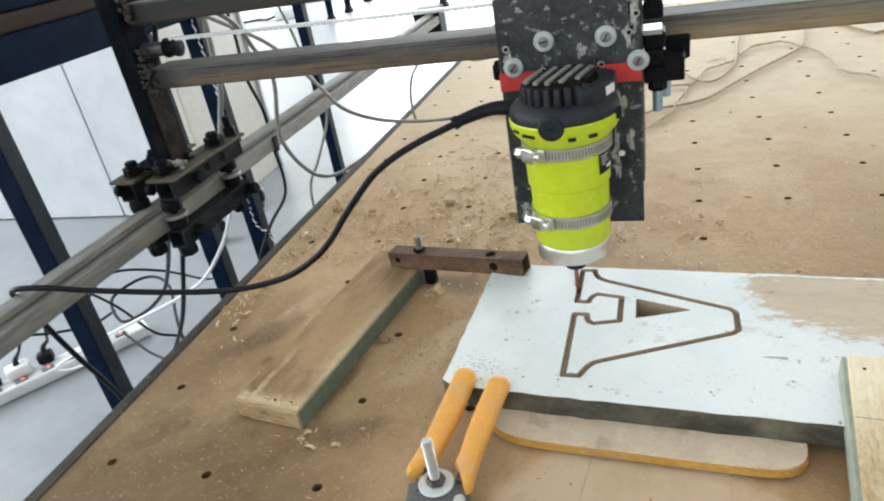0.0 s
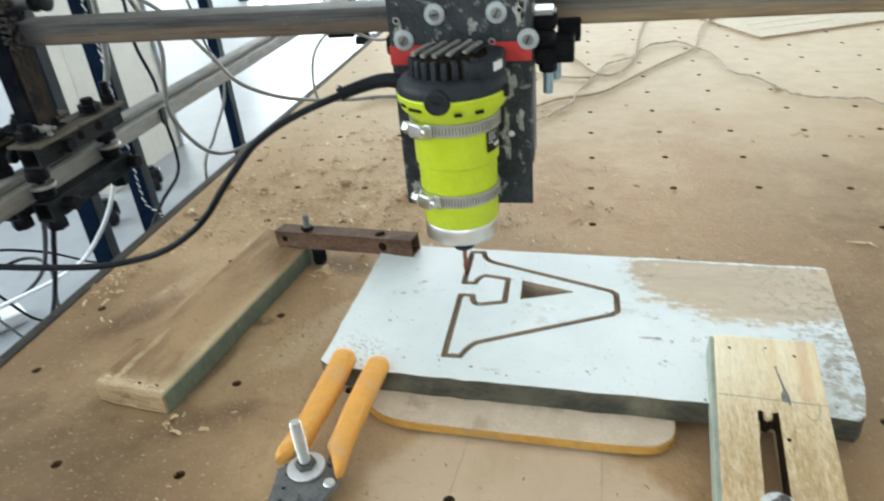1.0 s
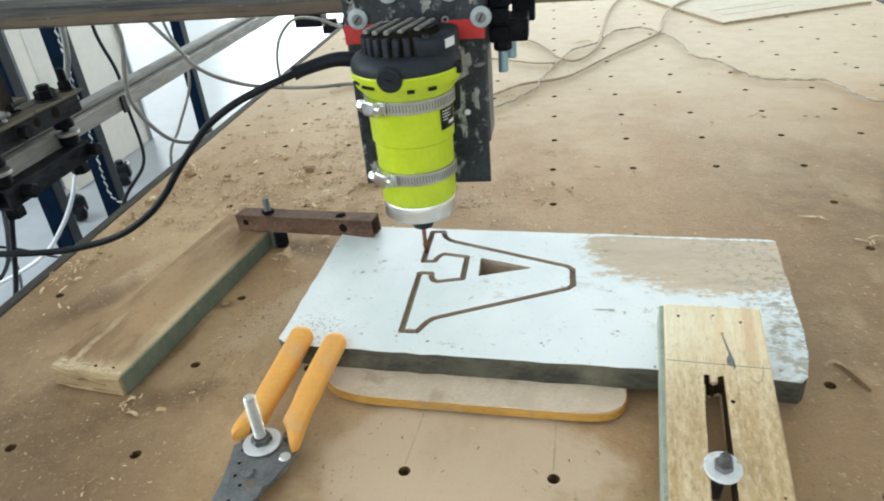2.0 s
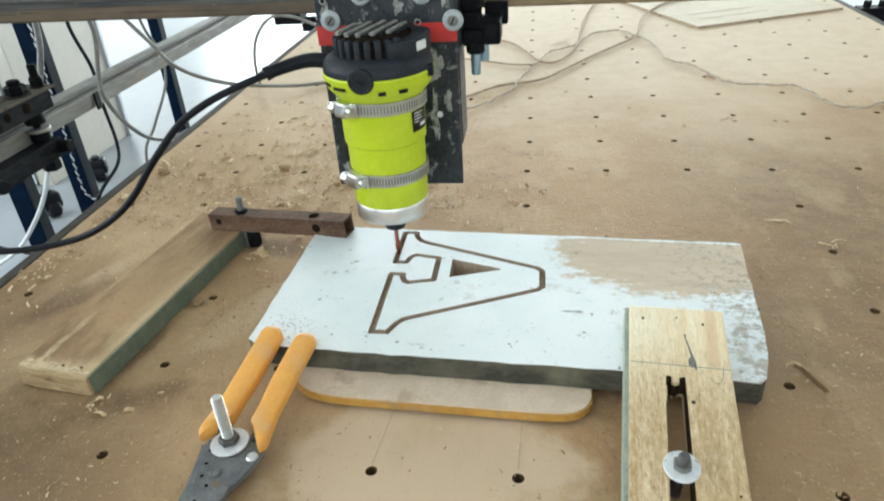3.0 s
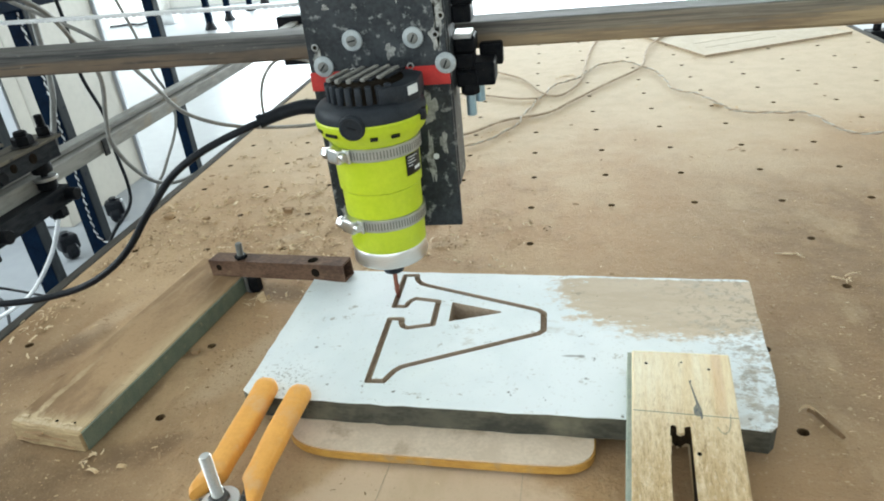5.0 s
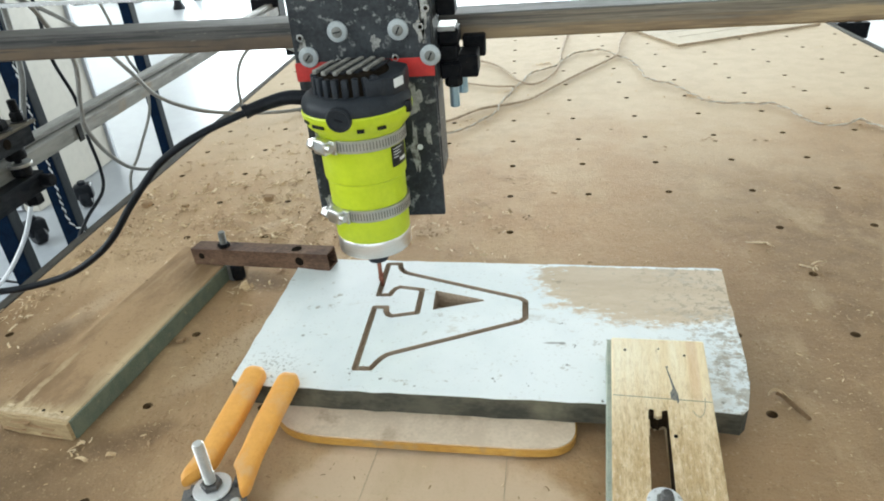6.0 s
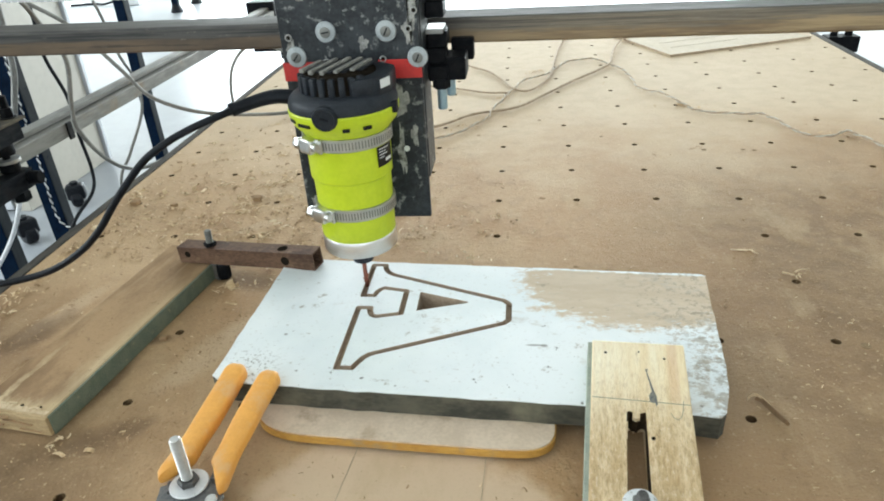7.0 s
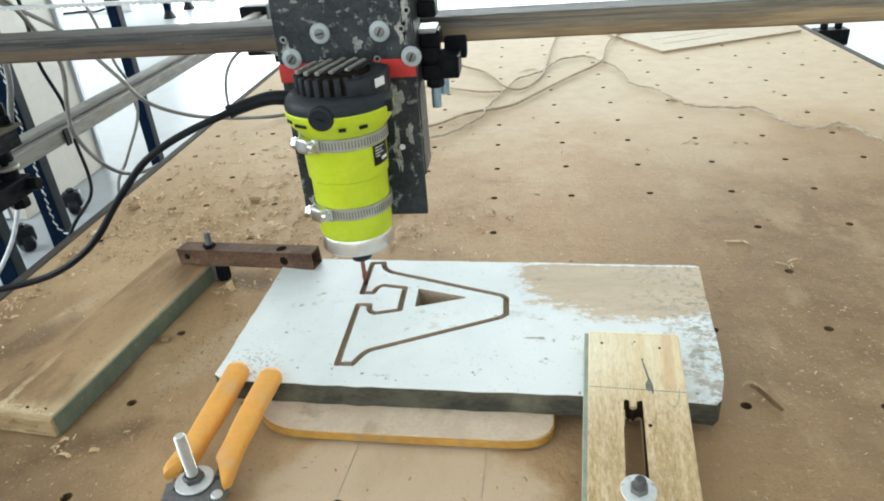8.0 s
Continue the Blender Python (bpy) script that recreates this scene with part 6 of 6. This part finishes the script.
def hose_clamp(z, r):
    """Slotted steel band with a worm-screw housing."""
    c = part("hose_clamp", ring(bm_(), (0, 0, z - 0.0055), (0, 0, z + 0.0055), r - 0.0010, r + 0.0010, 64), M_BAND, router, "bright slotted hose clamp")
    for k in range(34):
        a = radians(252 + k * 4.1)
        part("band_slot", box(bm_(), (r + 0.0002, -0.0006, -0.0032), (r + 0.0011, 0.0006, 0.0032), 0, pose(0, 0, z) @ Matrix.Rotation(a, 4, "Z")), M_SLATE, c, smooth=False)
    m = pose(0, 0, z) @ Matrix.Rotation(radians(233), 4, "Z")
    part("housing", box(bm_(), (r + 0.0005, -0.0085, -0.0066), (r + 0.0085, 0.0070, 0.0066), 0.0022, m, 3), M_ZINC, c)
    hx = bm_()
    hexa(hx, m @ Vector((r + 0.0045, -0.0085, 0)), m @ Vector((r + 0.0045, -0.0165, 0)), 0.0050)
    part("worm_screw", hx, M_ZINC, c)
    part("screw_tip", rod(bm_(), m @ Vector((r + 0.0045, 0.0070, 0)), m @ Vector((r + 0.0045, 0.0120, 0)), 0.0036, 12, 0.0006), M_ZINC, c)
    part("strap_loop", box(bm_(), (r - 0.0006, -0.012, -0.0060), (r + 0.0022, 0.0130, 0.0060), 0.0008, m), M_ZINC, c)
    part("stand_off", box(bm_(), (-0.012, 0.030, z - 0.006), (0.012, 0.0405, z + 0.006), 0.001), M_BLACKBOLT, c)


hose_clamp(0.1828, 0.0380)
hose_clamp(0.1180, 0.0354)

# mains lead: strain relief and cord that sags to the rail
lead = part("strain_relief", sweep(bm_(), [(-0.040, 0.004, 0.2130), (-0.058, 0.002, 0.2150), (-0.074, -0.002, 0.2130), (-0.094, -0.012, 0.2085)], 0.0068, 14, 5, 0.0052), M_CORD, router, "thick black rubber strain relief")
part("relief_rim", sweep(bm_(), [(-0.0915, -0.0105, 0.2095), (-0.0955, -0.0130, 0.2080)], 0.0060, 14, 1), M_CORD, lead)
O = Vector((AX, AYY, 0))
cord_pts = [(-0.214, 0.211, 0.2085), (-0.222, 0.203, 0.2070), (-0.246, 0.195, 0.1990), (-0.269, 0.187, 0.1890), (-0.291, 0.182, 0.1750), (-0.308, 0.178, 0.1580), (-0.328, 0.176, 0.1360), (-0.347, 0.174, 0.1130), (-0.368, 0.172, 0.0940), (-0.398, 0.170, 0.0760), (-0.432, 0.168, 0.0650), (-0.474, 0.162, 0.0600), (-0.530, 0.152, 0.0630), (-0.584, 0.138, 0.0720), (-0.625, 0.120, 0.0850), (-0.655, 0.105, 0.0965), (-0.692, 0.100, 0.0945), (-0.702, 0.115, 0.06), (-0.705, 0.14, -0.02), (-0.72, 0.18, -0.12), (-0.77, 0.23, -0.26)]
part("mains_cord", sweep(bm_(), [Vector(p) - O for p in cord_pts], 0.0032, 12, 7), M_CORD, router, "black rubber mains cord")

# ---- rail, its trolley and the machine frame ----
RX, RZ = -0.6725, 0.0600
frame_ = thing("machine_frame", "navy steel frame with a worn grey guide rail", "frame")
rail = bm_()
box(rail, (RX - 0.018, -0.85, RZ), (RX + 0.018, 1.62, RZ + 0.0215), 0.0015)
part("guide_rail", rail, M_RAIL, frame_, "worn grey steel guide rail", smooth=False)
part("rail_cap", box(bm_(), (RX - 0.0185, -0.85, RZ + 0.0225), (RX + 0.004, 1.62, RZ + 0.0300), 0.001), M_RAIL, frame_, smooth=False)
part("rail_clip", box(bm_(), (RX + 0.0182, 0.612, RZ - 0.004), (RX + 0.0215, 0.624, RZ + 0.022), 0.001), M_PLATE, frame_, smooth=False)
part("rail_bracket", box(bm_(), (RX - 0.06, 1.60, -0.03), (RX + 0.02, 1.66, RZ + 0.045), 0.004), M_BLACKBOLT, frame_, "black end bracket", smooth=False)


def square_post(name, x0, x1, y0, y1, top):
    """A square tube on end: navy paint, floor light painted as grey on the bed side."""
    bm = box(bm_(), (x0, y0, FLOOR), (x1, y1, top), 0.003)
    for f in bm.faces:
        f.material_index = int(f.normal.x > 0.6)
    part(name, bm, [M_NAVY, M_SIDEGREY], frame_, "navy painted square tube, bed side coloured grey for floor light", smooth=False)


square_post("rail_leg", RX - 0.015, RX + 0.017, -0.467, -0.433, RZ - 0.001)
PXX = -0.955
for y, half in ((-0.10, 0.021), (0.386, 0.021), (0.742, 0.021), (0.908, 0.021), (1.362, 0.014)):
    square_post("post", PXX - half, PXX + half, y - 0.014, y + 0.014, 0.2485)
part("top_rail", box(bm_(), (PXX - 0.03, -0.9, 0.2490), (PXX + 0.025, 1.5, 0.311), 0.003), M_NAVY, frame_, "navy painted top member", smooth=False)
part("top_plank", box(bm_(), (PXX - 0.16, -0.9, 0.3115), (PXX + 0.028, 1.5, 0.336), 0.004), M_PLANK, frame_, "brown plank on the frame", smooth=False)
part("top_member", box(bm_(), (PXX - 0.14, -0.9, 0.3365), (PXX + 0.004, 1.5, 0.400), 0.003), M_NAVY, frame_, "navy painted upper member", smooth=False)
part("tie_bar", box(bm_(), (PXX + 0.0, -0.452, -0.46), (RX - 0.0155, -0.428, -0.43), 0.002), M_NAVY, frame_, smooth=False)
part("bed_bracket", box(bm_(), (RX + 0.0175, -0.452, -0.040), (BX0 - 0.0145, -0.428, -0.015), 0.002), M_NAVY, frame_, smooth=False)

trolley = thing("rail_trolley", "black steel trolley of plates, tubes, bolts and bearings gripping the rail", "trolley", pose(0, DY, 0))


def big_bolt(x, y, z, r, stem, parent):
    """A hexagon nut on a washer with the threaded end standing out."""
    b = part("bolt_head", hexa(bm_(), (x, y, z + 0.0016), (x, y, z + 0.0132), r, y * 9), M_BLACKBOLT, parent)
    part("washer", ring(bm_(), (x, y, z + 0.0002), (x, y, z + 0.0016), r * 0.4, r * 1.22, 24), M_PLATE, b)
    bm = rod(bm_(), (x, y, z + 0.0132), (x, y, z + 0.0132 + stem), r * 0.60, 14, 0.001)
    for i in range(int(stem / 0.0022)):
        ring(bm, (x, y, z + 0.0138 + i * 0.0022), (x, y, z + 0.0147 + i * 0.0022), r * 0.55, r * 0.66, 14)
    part("bolt_end", bm, M_BLACKBOLT, b)


for x0, x1, sgn in ((-0.664, -0.621, 1), (-0.722, -0.682, -1)):
    xm = (x0 + x1) / 2
    ya, yb = (0.303, 0.474) if sgn > 0 else (0.303, 0.440)
    tp = part("top_plate", box(bm_(), (x0, ya, 0.1262), (x1, yb, 0.1302), 0.0008), M_KHAKI, trolley, "flat plate worn brown", smooth=False)
    if sgn > 0:
        part("scribed_line", box(bm_(), (xm - 0.0010, ya + 0.03, 0.1301), (xm + 0.0006, yb - 0.004, 0.1304)), M_BLACKBOLT, tp, smooth=False)
    for y, r, dx in ((0.324, 0.0125, -0.006), (0.366, 0.0115, -0.008), (0.424, 0.0130, 0.004), (0.462, 0.0088, 0.006)):
        if y < yb - 0.01:
            big_bolt(xm + dx * sgn, y, 0.1303, r, 0.006 + 0.010 * (y > 0.46), tp)
    tube_ = part("square_tube", hollow(bm_(), (xm - 0.0125, ya + 0.003, 0.1008), (xm + 0.0125, yb - 0.004, 0.1260), 1, 0.0026), M_TUBE, trolley, "worn grey square tube", smooth=False)
    face = xm + sgn * 0.0126
    side = part("side_bolt", hexa(bm_(), (face + sgn * 0.002, 0.352, 0.113), (face + sgn * 0.012, 0.352, 0.113), 0.0085), M_BLACKBOLT, tube_)
    part("side_washer", ring(bm_(), (face, 0.352, 0.113), (face + sgn * 0.002, 0.352, 0.113), 0.004, 0.0125, 26), M_TUBE, side)
    for y, r in ((0.384, 0.0056), (0.420, 0.0066)):
        part("drilled_hole", rod(bm_(), (face - sgn * 0.001, y, 0.114), (face + sgn * 0.0004, y, 0.114), r, 18), M_VOID, tube_, "dark drilled hole")
    # bearings on spindles between the tube and the lower bar
    xs_ = xm - 0.004 if sgn > 0 else xm + 0.006
    for y in (0.313, 0.446):
        sp = part("spindle", rod(bm_(), (xs_, y, 0.018), (xs_, y, 0.1008), 0.0045, 12), M_BLACKBOLT, trolley)
        part("bearing", lathe(bm_(), [(0.006, 0), (0.0122, 0.001), (0.0132, 0.004), (0.0132, 0.012), (0.0122, 0.015), (0.006, 0.016)], 24, pose(xs_, y, 0.0845)), M_BLACKBOLT, sp, "black roller bearing")
        part("washer", ring(bm_(), (xs_, y, 0.0755), (xs_, y, 0.0800), 0.0046, 0.0158, 28), M_DULL, sp, "grey steel washer")
        part("collar", rod(bm_(), (xs_, y, 0.0625), (xs_, y, 0.0753), 0.0128, 22, 0.0012), M_BLACKBOLT, sp)
        part("nut", hexa(bm_(), (xs_, y, 0.0200), (xs_, y, 0.0340), 0.0125, 0.5), M_BLACKBOLT, sp)
        part("cross_bolt", rod(bm_(), (xs_ + sgn * 0.0123, y + 0.014, 0.048), (xs_ + sgn * 0.028, y + 0.014, 0.048), 0.0088, 16, 0.0012), M_BLACKBOLT, sp)
    part("lower_tube", hollow(bm_(), (xs_ - 0.0122, 0.300, 0.0350), (xs_ + 0.0122, 0.468, 0.0600), 1, 0.0026), M_TUBE, trolley, "worn grey square tube", smooth=False)
    part("end_bolt", rod(bm_(), (xs_ - 0.020, 0.306, 0.117), (xs_ - 0.013, 0.306, 0.117), 0.0080, 14, 0.001), M_BLACKBOLT, trolley)
part("cross_plate", box(bm_(), (-0.720, 0.338, 0.1304), (-0.640, 0.378, 0.1335), 0.0008), M_POST, trolley, smooth=False)

# ---- cables on the left ----
def cable(name, pts, r, mat, label, n=8):
    return solo(name, sweep(bm_(), pts, r, 8, n), mat, label, "cable")


cable("hanging_cable", [(-0.80, 0.40, 0.40), (-0.70, 0.48, 0.345), (-0.63, 0.545, 0.285), (-0.63, 0.598, 0.226), (-0.632, 0.630, 0.172), (-0.640, 0.622, 0.110), (-0.640, 0.618, 0.075), (-0.634, 0.636, 0.030), (-0.628, 0.68, -0.015), (-0.622, 0.745, -0.040), (-0.60, 0.84, -0.043), (-0.575, 0.93, -0.05), (-0.58, 1.05, -0.09)], 0.0035, M_CABLE, "grey-white cable draped over the rail")
cable("hanging_cable", [(-0.86, 0.62, 0.36), (-0.76, 0.68, 0.275), (-0.668, 0.705, 0.212), (-0.600, 0.705, 0.140), (-0.566, 0.71, 0.094), (-0.520, 0.735, 0.062), (-0.478, 0.79, 0.036), (-0.43, 0.87, 0.010), (-0.375, 0.90, 0.0050), (-0.30, 0.88, 0.0060), (-0.22, 0.80, 0.03), (-0.16, 0.60, 0.12), (-0.13, 0.40, 0.21)], 0.0033, M_CABLE, "grey-white cable sagging onto the bed")
cable("hanging_cable", [(-0.80, 0.93, 0.36), (-0.76, 0.945, 0.20), (-0.75, 0.960, 0.105), (-0.75, 0.995, 0.045), (-0.752, 0.985, -0.015), (-0.752, 0.905, -0.075), (-0.755, 0.850, -0.125), (-0.76, 0.86, -0.30), (-0.78, 0.90, -0.665)], 0.0030, M_CABLE, "grey-white cable hanging past the rail")
cable("hanging_cable", [(-0.50, 0.92, -0.06), (-0.512, 0.90, 0.02), (-0.503, 0.90, 0.085), (-0.468, 0.90, 0.125), (-0.42, 0.89, 0.128), (-0.365, 0.86, 0.118), (-0.28, 0.70, 0.16), (-0.20, 0.45, 0.23)], 0.0027, M_CABLE, "thin grey-white cable looping up to the tool plate")
cable("hanging_cable", [(-0.87, 0.90, 0.36), (-0.86, 0.90, 0.215), (-0.86, 0.895, 0.125), (-0.86, 0.922, 0.040), (-0.86, 0.920, -0.035), (-0.86, 0.925, -0.115), (-0.86, 0.905, -0.158), (-0.865, 0.83, -0.190), (-0.88, 0.76, -0.26), (-0.95, 0.70, -0.45), (-1.1, 0.7, -0.665)], 0.0036, M_CORD, "black cable hanging behind the rail")
cable("hanging_cable", [(-0.655, 0.432, 0.30), (-0.668, 0.420, 0.24), (-0.682, 0.405, 0.185), (-0.688, 0.395, 0.150), (-0.676, 0.400, 0.115), (-0.690, 0.40, 0.05), (-0.72, 0.40, -0.02), (-0.80, 0.43, -0.16), (-1.00, 0.55, -0.36), (-1.22, 0.75, -0.52), (-1.42, 0.88, -0.60), (-1.58, 0.965, -0.605)], 0.0036, M_CORD, "black cable down the upright to a plug")
cable("hanging_cable", [(-0.700, 0.480, 0.046), (-0.728, 0.552, 0.030), (-0.765, 0.615, 0.000), (-0.792, 0.638, -0.042), (-0.828, 0.641, -0.106), (-0.871, 0.641, -0.162), (-0.924, 0.640, -0.214), (-0.993, 0.631, -0.253), (-1.072, 0.616, -0.285), (-1.25, 0.60, -0.36), (-1.48, 0.66, -0.49), (-1.62, 0.82, -0.62), (-1.66, 0.96, -0.660)], 0.0037, M_WHITECABLE, "white cable curving down from the trolley to the floor")
twisted("signal_wire", [(-0.936, 0.882, 0.246), (-0.932, 0.884, 0.12), (-0.936, 0.883, 0.0), (-0.938, 0.882, -0.10), (-0.942, 0.882, -0.185), (-0.934, 0.880, -0.218), (-0.914, 0.880, -0.232), (-0.908, 0.884, -0.262), (-0.905, 0.90, -0.42), (-0.92, 0.92, -0.66)], 0.0014, "black and white wires twisted down a navy post", (M_WHITECABLE, M_CORD))
cable("hanging_cable", [(-0.890, 0.865, 0.30), (-0.900, 0.870, 0.20), (-0.913, 0.872, 0.107), (-0.932, 0.874, 0.055), (-0.950, 0.875, 0.008), (-0.955, 0.878, -0.030)], 0.0058, M_CABLE, "pale grey cable hanging by a navy post")

# ---- the floor beside the machine ----
strip = thing("power_strip", "white multi-socket power strip with red-lit switches on the floor", "power strip", pose(-1.830, 0.712, FLOOR + 0.0005, 0, 0, 54.5))
part("body", box(bm_(), (-0.42, -0.030, 0), (0.425, 0.046, 0.036), 0.007, None, 3), M_STRIP, strip)
for i in range(-5, 6):
    x = 0.070 * i
    k = part("switch", box(bm_(), (x - 0.020, -0.018, 0.0355), (x + 0.014, 0.004, 0.0405), 0.0018), M_SWITCH, strip, "smoked rocker switch")
    part("indicator", box(bm_(), (x - 0.0035, -0.011, 0.0405), (x + 0.0035, -0.004, 0.0414), 0.0004), M_LED, k, "glowing red indicator")
    for sx, sy in ((0.0, 0.036), (-0.008, 0.021), (0.008, 0.021)):
        part("socket_slot", box(bm_(), (x + sx - 0.002, sy - 0.0045, 0.0352), (x + sx + 0.002, sy + 0.0045, 0.0362)), M_SWITCH, strip, smooth=False)


def plug(x, y, z, turn, white, tail):
    t = thing("plug", "white moulded mains adaptor in the strip" if white else "black moulded mains plug in the strip", "plug", pose(x, y, z, 0, 0, turn))
    mat = M_STRIP if white else M_CORD
    s = 1.5 if white else 1.0
    part("body", box(bm_(), (-0.022 * s, -0.018 * s, 0), (0.022 * s, 0.018 * s, 0.034), 0.009, None, 3), mat, t)
    part("neck", sweep(bm_(), [(0, 0, 0.03), (0.004, 0.01, 0.045), (0.016, 0.03, 0.050)], 0.009, 10, 4, 0.005), M_CORD, t)
    part("lead", sweep(bm_(), tail, 0.0042, 8, 7), M_CORD, t, "black mains lead")


plug(-1.692, 0.957, FLOOR + 0.037, 54, False, [(0.016, 0.03, 0.05), (0.04, 0.05, 0.12), (0.12, -0.02, 0.19), (0.24, -0.08, 0.16), (0.36, -0.02, 0.05), (0.42, 0.05, 0.005)])
plug(-1.813, 0.786, FLOOR + 0.037, 54, True, [(0.016, 0.03, 0.05), (0.05, 0.03, 0.09), (0.12, 0.02, 0.07), (0.22, 0.05, 0.03), (0.30, 0.10, 0.02)])
plug(-1.854, 0.729, FLOOR + 0.037, 54, False, [(0.016, 0.03, 0.05), (-0.04, 0.10, 0.10), (-0.20, 0.15, 0.01)])
plug(-1.905, 0.640, FLOOR + 0.037, 54, False, [(0.016, 0.03, 0.05), (-0.02, 0.12, 0.12), (-0.10, 0.22, 0.06), (-0.22, 0.26, -0.03)])
plug(-1.775, 0.850, FLOOR + 0.037, 40, False, [(0.016, 0.03, 0.05), (0.03, 0.10, 0.14), (0.10, 0.10, 0.18), (0.22, 0.02, 0.10), (0.30, -0.04, 0.0), (0.36, -0.06, -0.03)])
cable("floor_lead", [(-0.90, 0.58, -0.06), (-1.10, 0.75, -0.24), (-1.28, 0.88, -0.40), (-1.42, 0.93, -0.50), (-1.56, 0.96, -0.56), (-1.66, 1.05, -0.54), (-1.60, 1.14, -0.52), (-1.48, 1.10, -0.52), (-1.36, 0.96, -0.57), (-1.26, 0.86, -0.655)], 0.0048, M_CORD, "black lead looped above the floor")

# ---- cabinets and things beyond ----
cab = thing("white_cabinet", "glossy white cupboard with plain doors, along the wall", "cabinet", pose(0, 0, 0))
part("body", box(bm_(), (-5.0, 1.915, FLOOR), (-1.934, 2.300, 1.25), 0.003), M_WHITE, cab, smooth=False)
for a, b in ((-4.98, -4.10), (-4.095, -3.20), (-3.195, -2.372), (-2.367, -1.934)):
    part("door", box(bm_(), (a, 1.895, FLOOR + 0.008), (b - 0.004, 1.9145, 1.24), 0.002), M_WHITE, cab, smooth=False)
cream = thing("cream_cabinet", "tall cream laminate cupboard end beside the white doors", "cabinet")
part("body", box(bm_(), (-1.931, 1.900, FLOOR), (-1.867, 2.450, 1.25), 0.003), M_CREAM, cream, smooth=False)
part("white_trim", box(bm_(), (-1.925, 2.4515, FLOOR), (-1.853, 2.470, 1.25), 0.002), M_WHITE, cream, smooth=False)


def bench(x, y, turn):
    b = thing("work_bench", "dark-legged bench far across the bright floor", "bench", pose(x, y, FLOOR, 0, 0, turn), "benches by the window")
    part("top", box(bm_(), (-0.7, -0.35, 0.72), (0.7, 0.35, 0.75), 0.005), M_CREAM, b, smooth=False)
    for lx in (-0.64, 0.64):
        for ly in (-0.29, 0.29):
            leg = part("leg", box(bm_(), (lx - 0.03, ly - 0.03, 0.03), (lx + 0.03, ly + 0.03, 0.72), 0.004), M_NAVY, b)
            part("foot", lathe(bm_(), [(0.06, 0), (0.065, 0.01), (0.05, 0.04), (0.03, 0.09)], 20, pose(lx, ly, 0)), M_CORD, leg, "black foot")
    return b


bench(-2.92, 7.10, 4)
bench(-3.0, 8.40, 4)
for cx, cy, ct in ((-1.690, 1.945, 25), (-1.690, 1.640, 60)):
    foot = thing("rubber_caster", "black rubber caster on the floor by the cupboard", "caster", pose(cx, cy, FLOOR, 0, 0, ct), "casters on the floor")
    part("wheel", rod(bm_(), (-0.022, 0, 0.036), (0.022, 0, 0.036), 0.036, 28, 0.008), M_CORD, foot)
    part("fork", box(bm_(), (-0.034, -0.026, 0.034), (0.034, 0.026, 0.092), 0.010, None, 3), M_CORD, foot)
    part("stem", rod(bm_(), (0.0, 0.0, 0.090), (0.0, 0.0, 0.104), 0.016, 16, 0.003), M_CORD, foot)
boxy = thing("adaptor_box", "small white power supply with cables on the floor", "power supply", pose(-4.45, 7.5, FLOOR))
part("case", box(bm_(), (-0.16, -0.1, 0), (0.16, 0.1, 0.12), 0.015), M_STRIP, boxy)
part("lead", sweep(bm_(), [(-0.16, 0, 0.05), (-0.3, -0.05, 0.02), (-0.5, 0.08, 0.012), (-0.8, 0.0, 0.012)], 0.012, 8, 6), M_CORD, boxy)
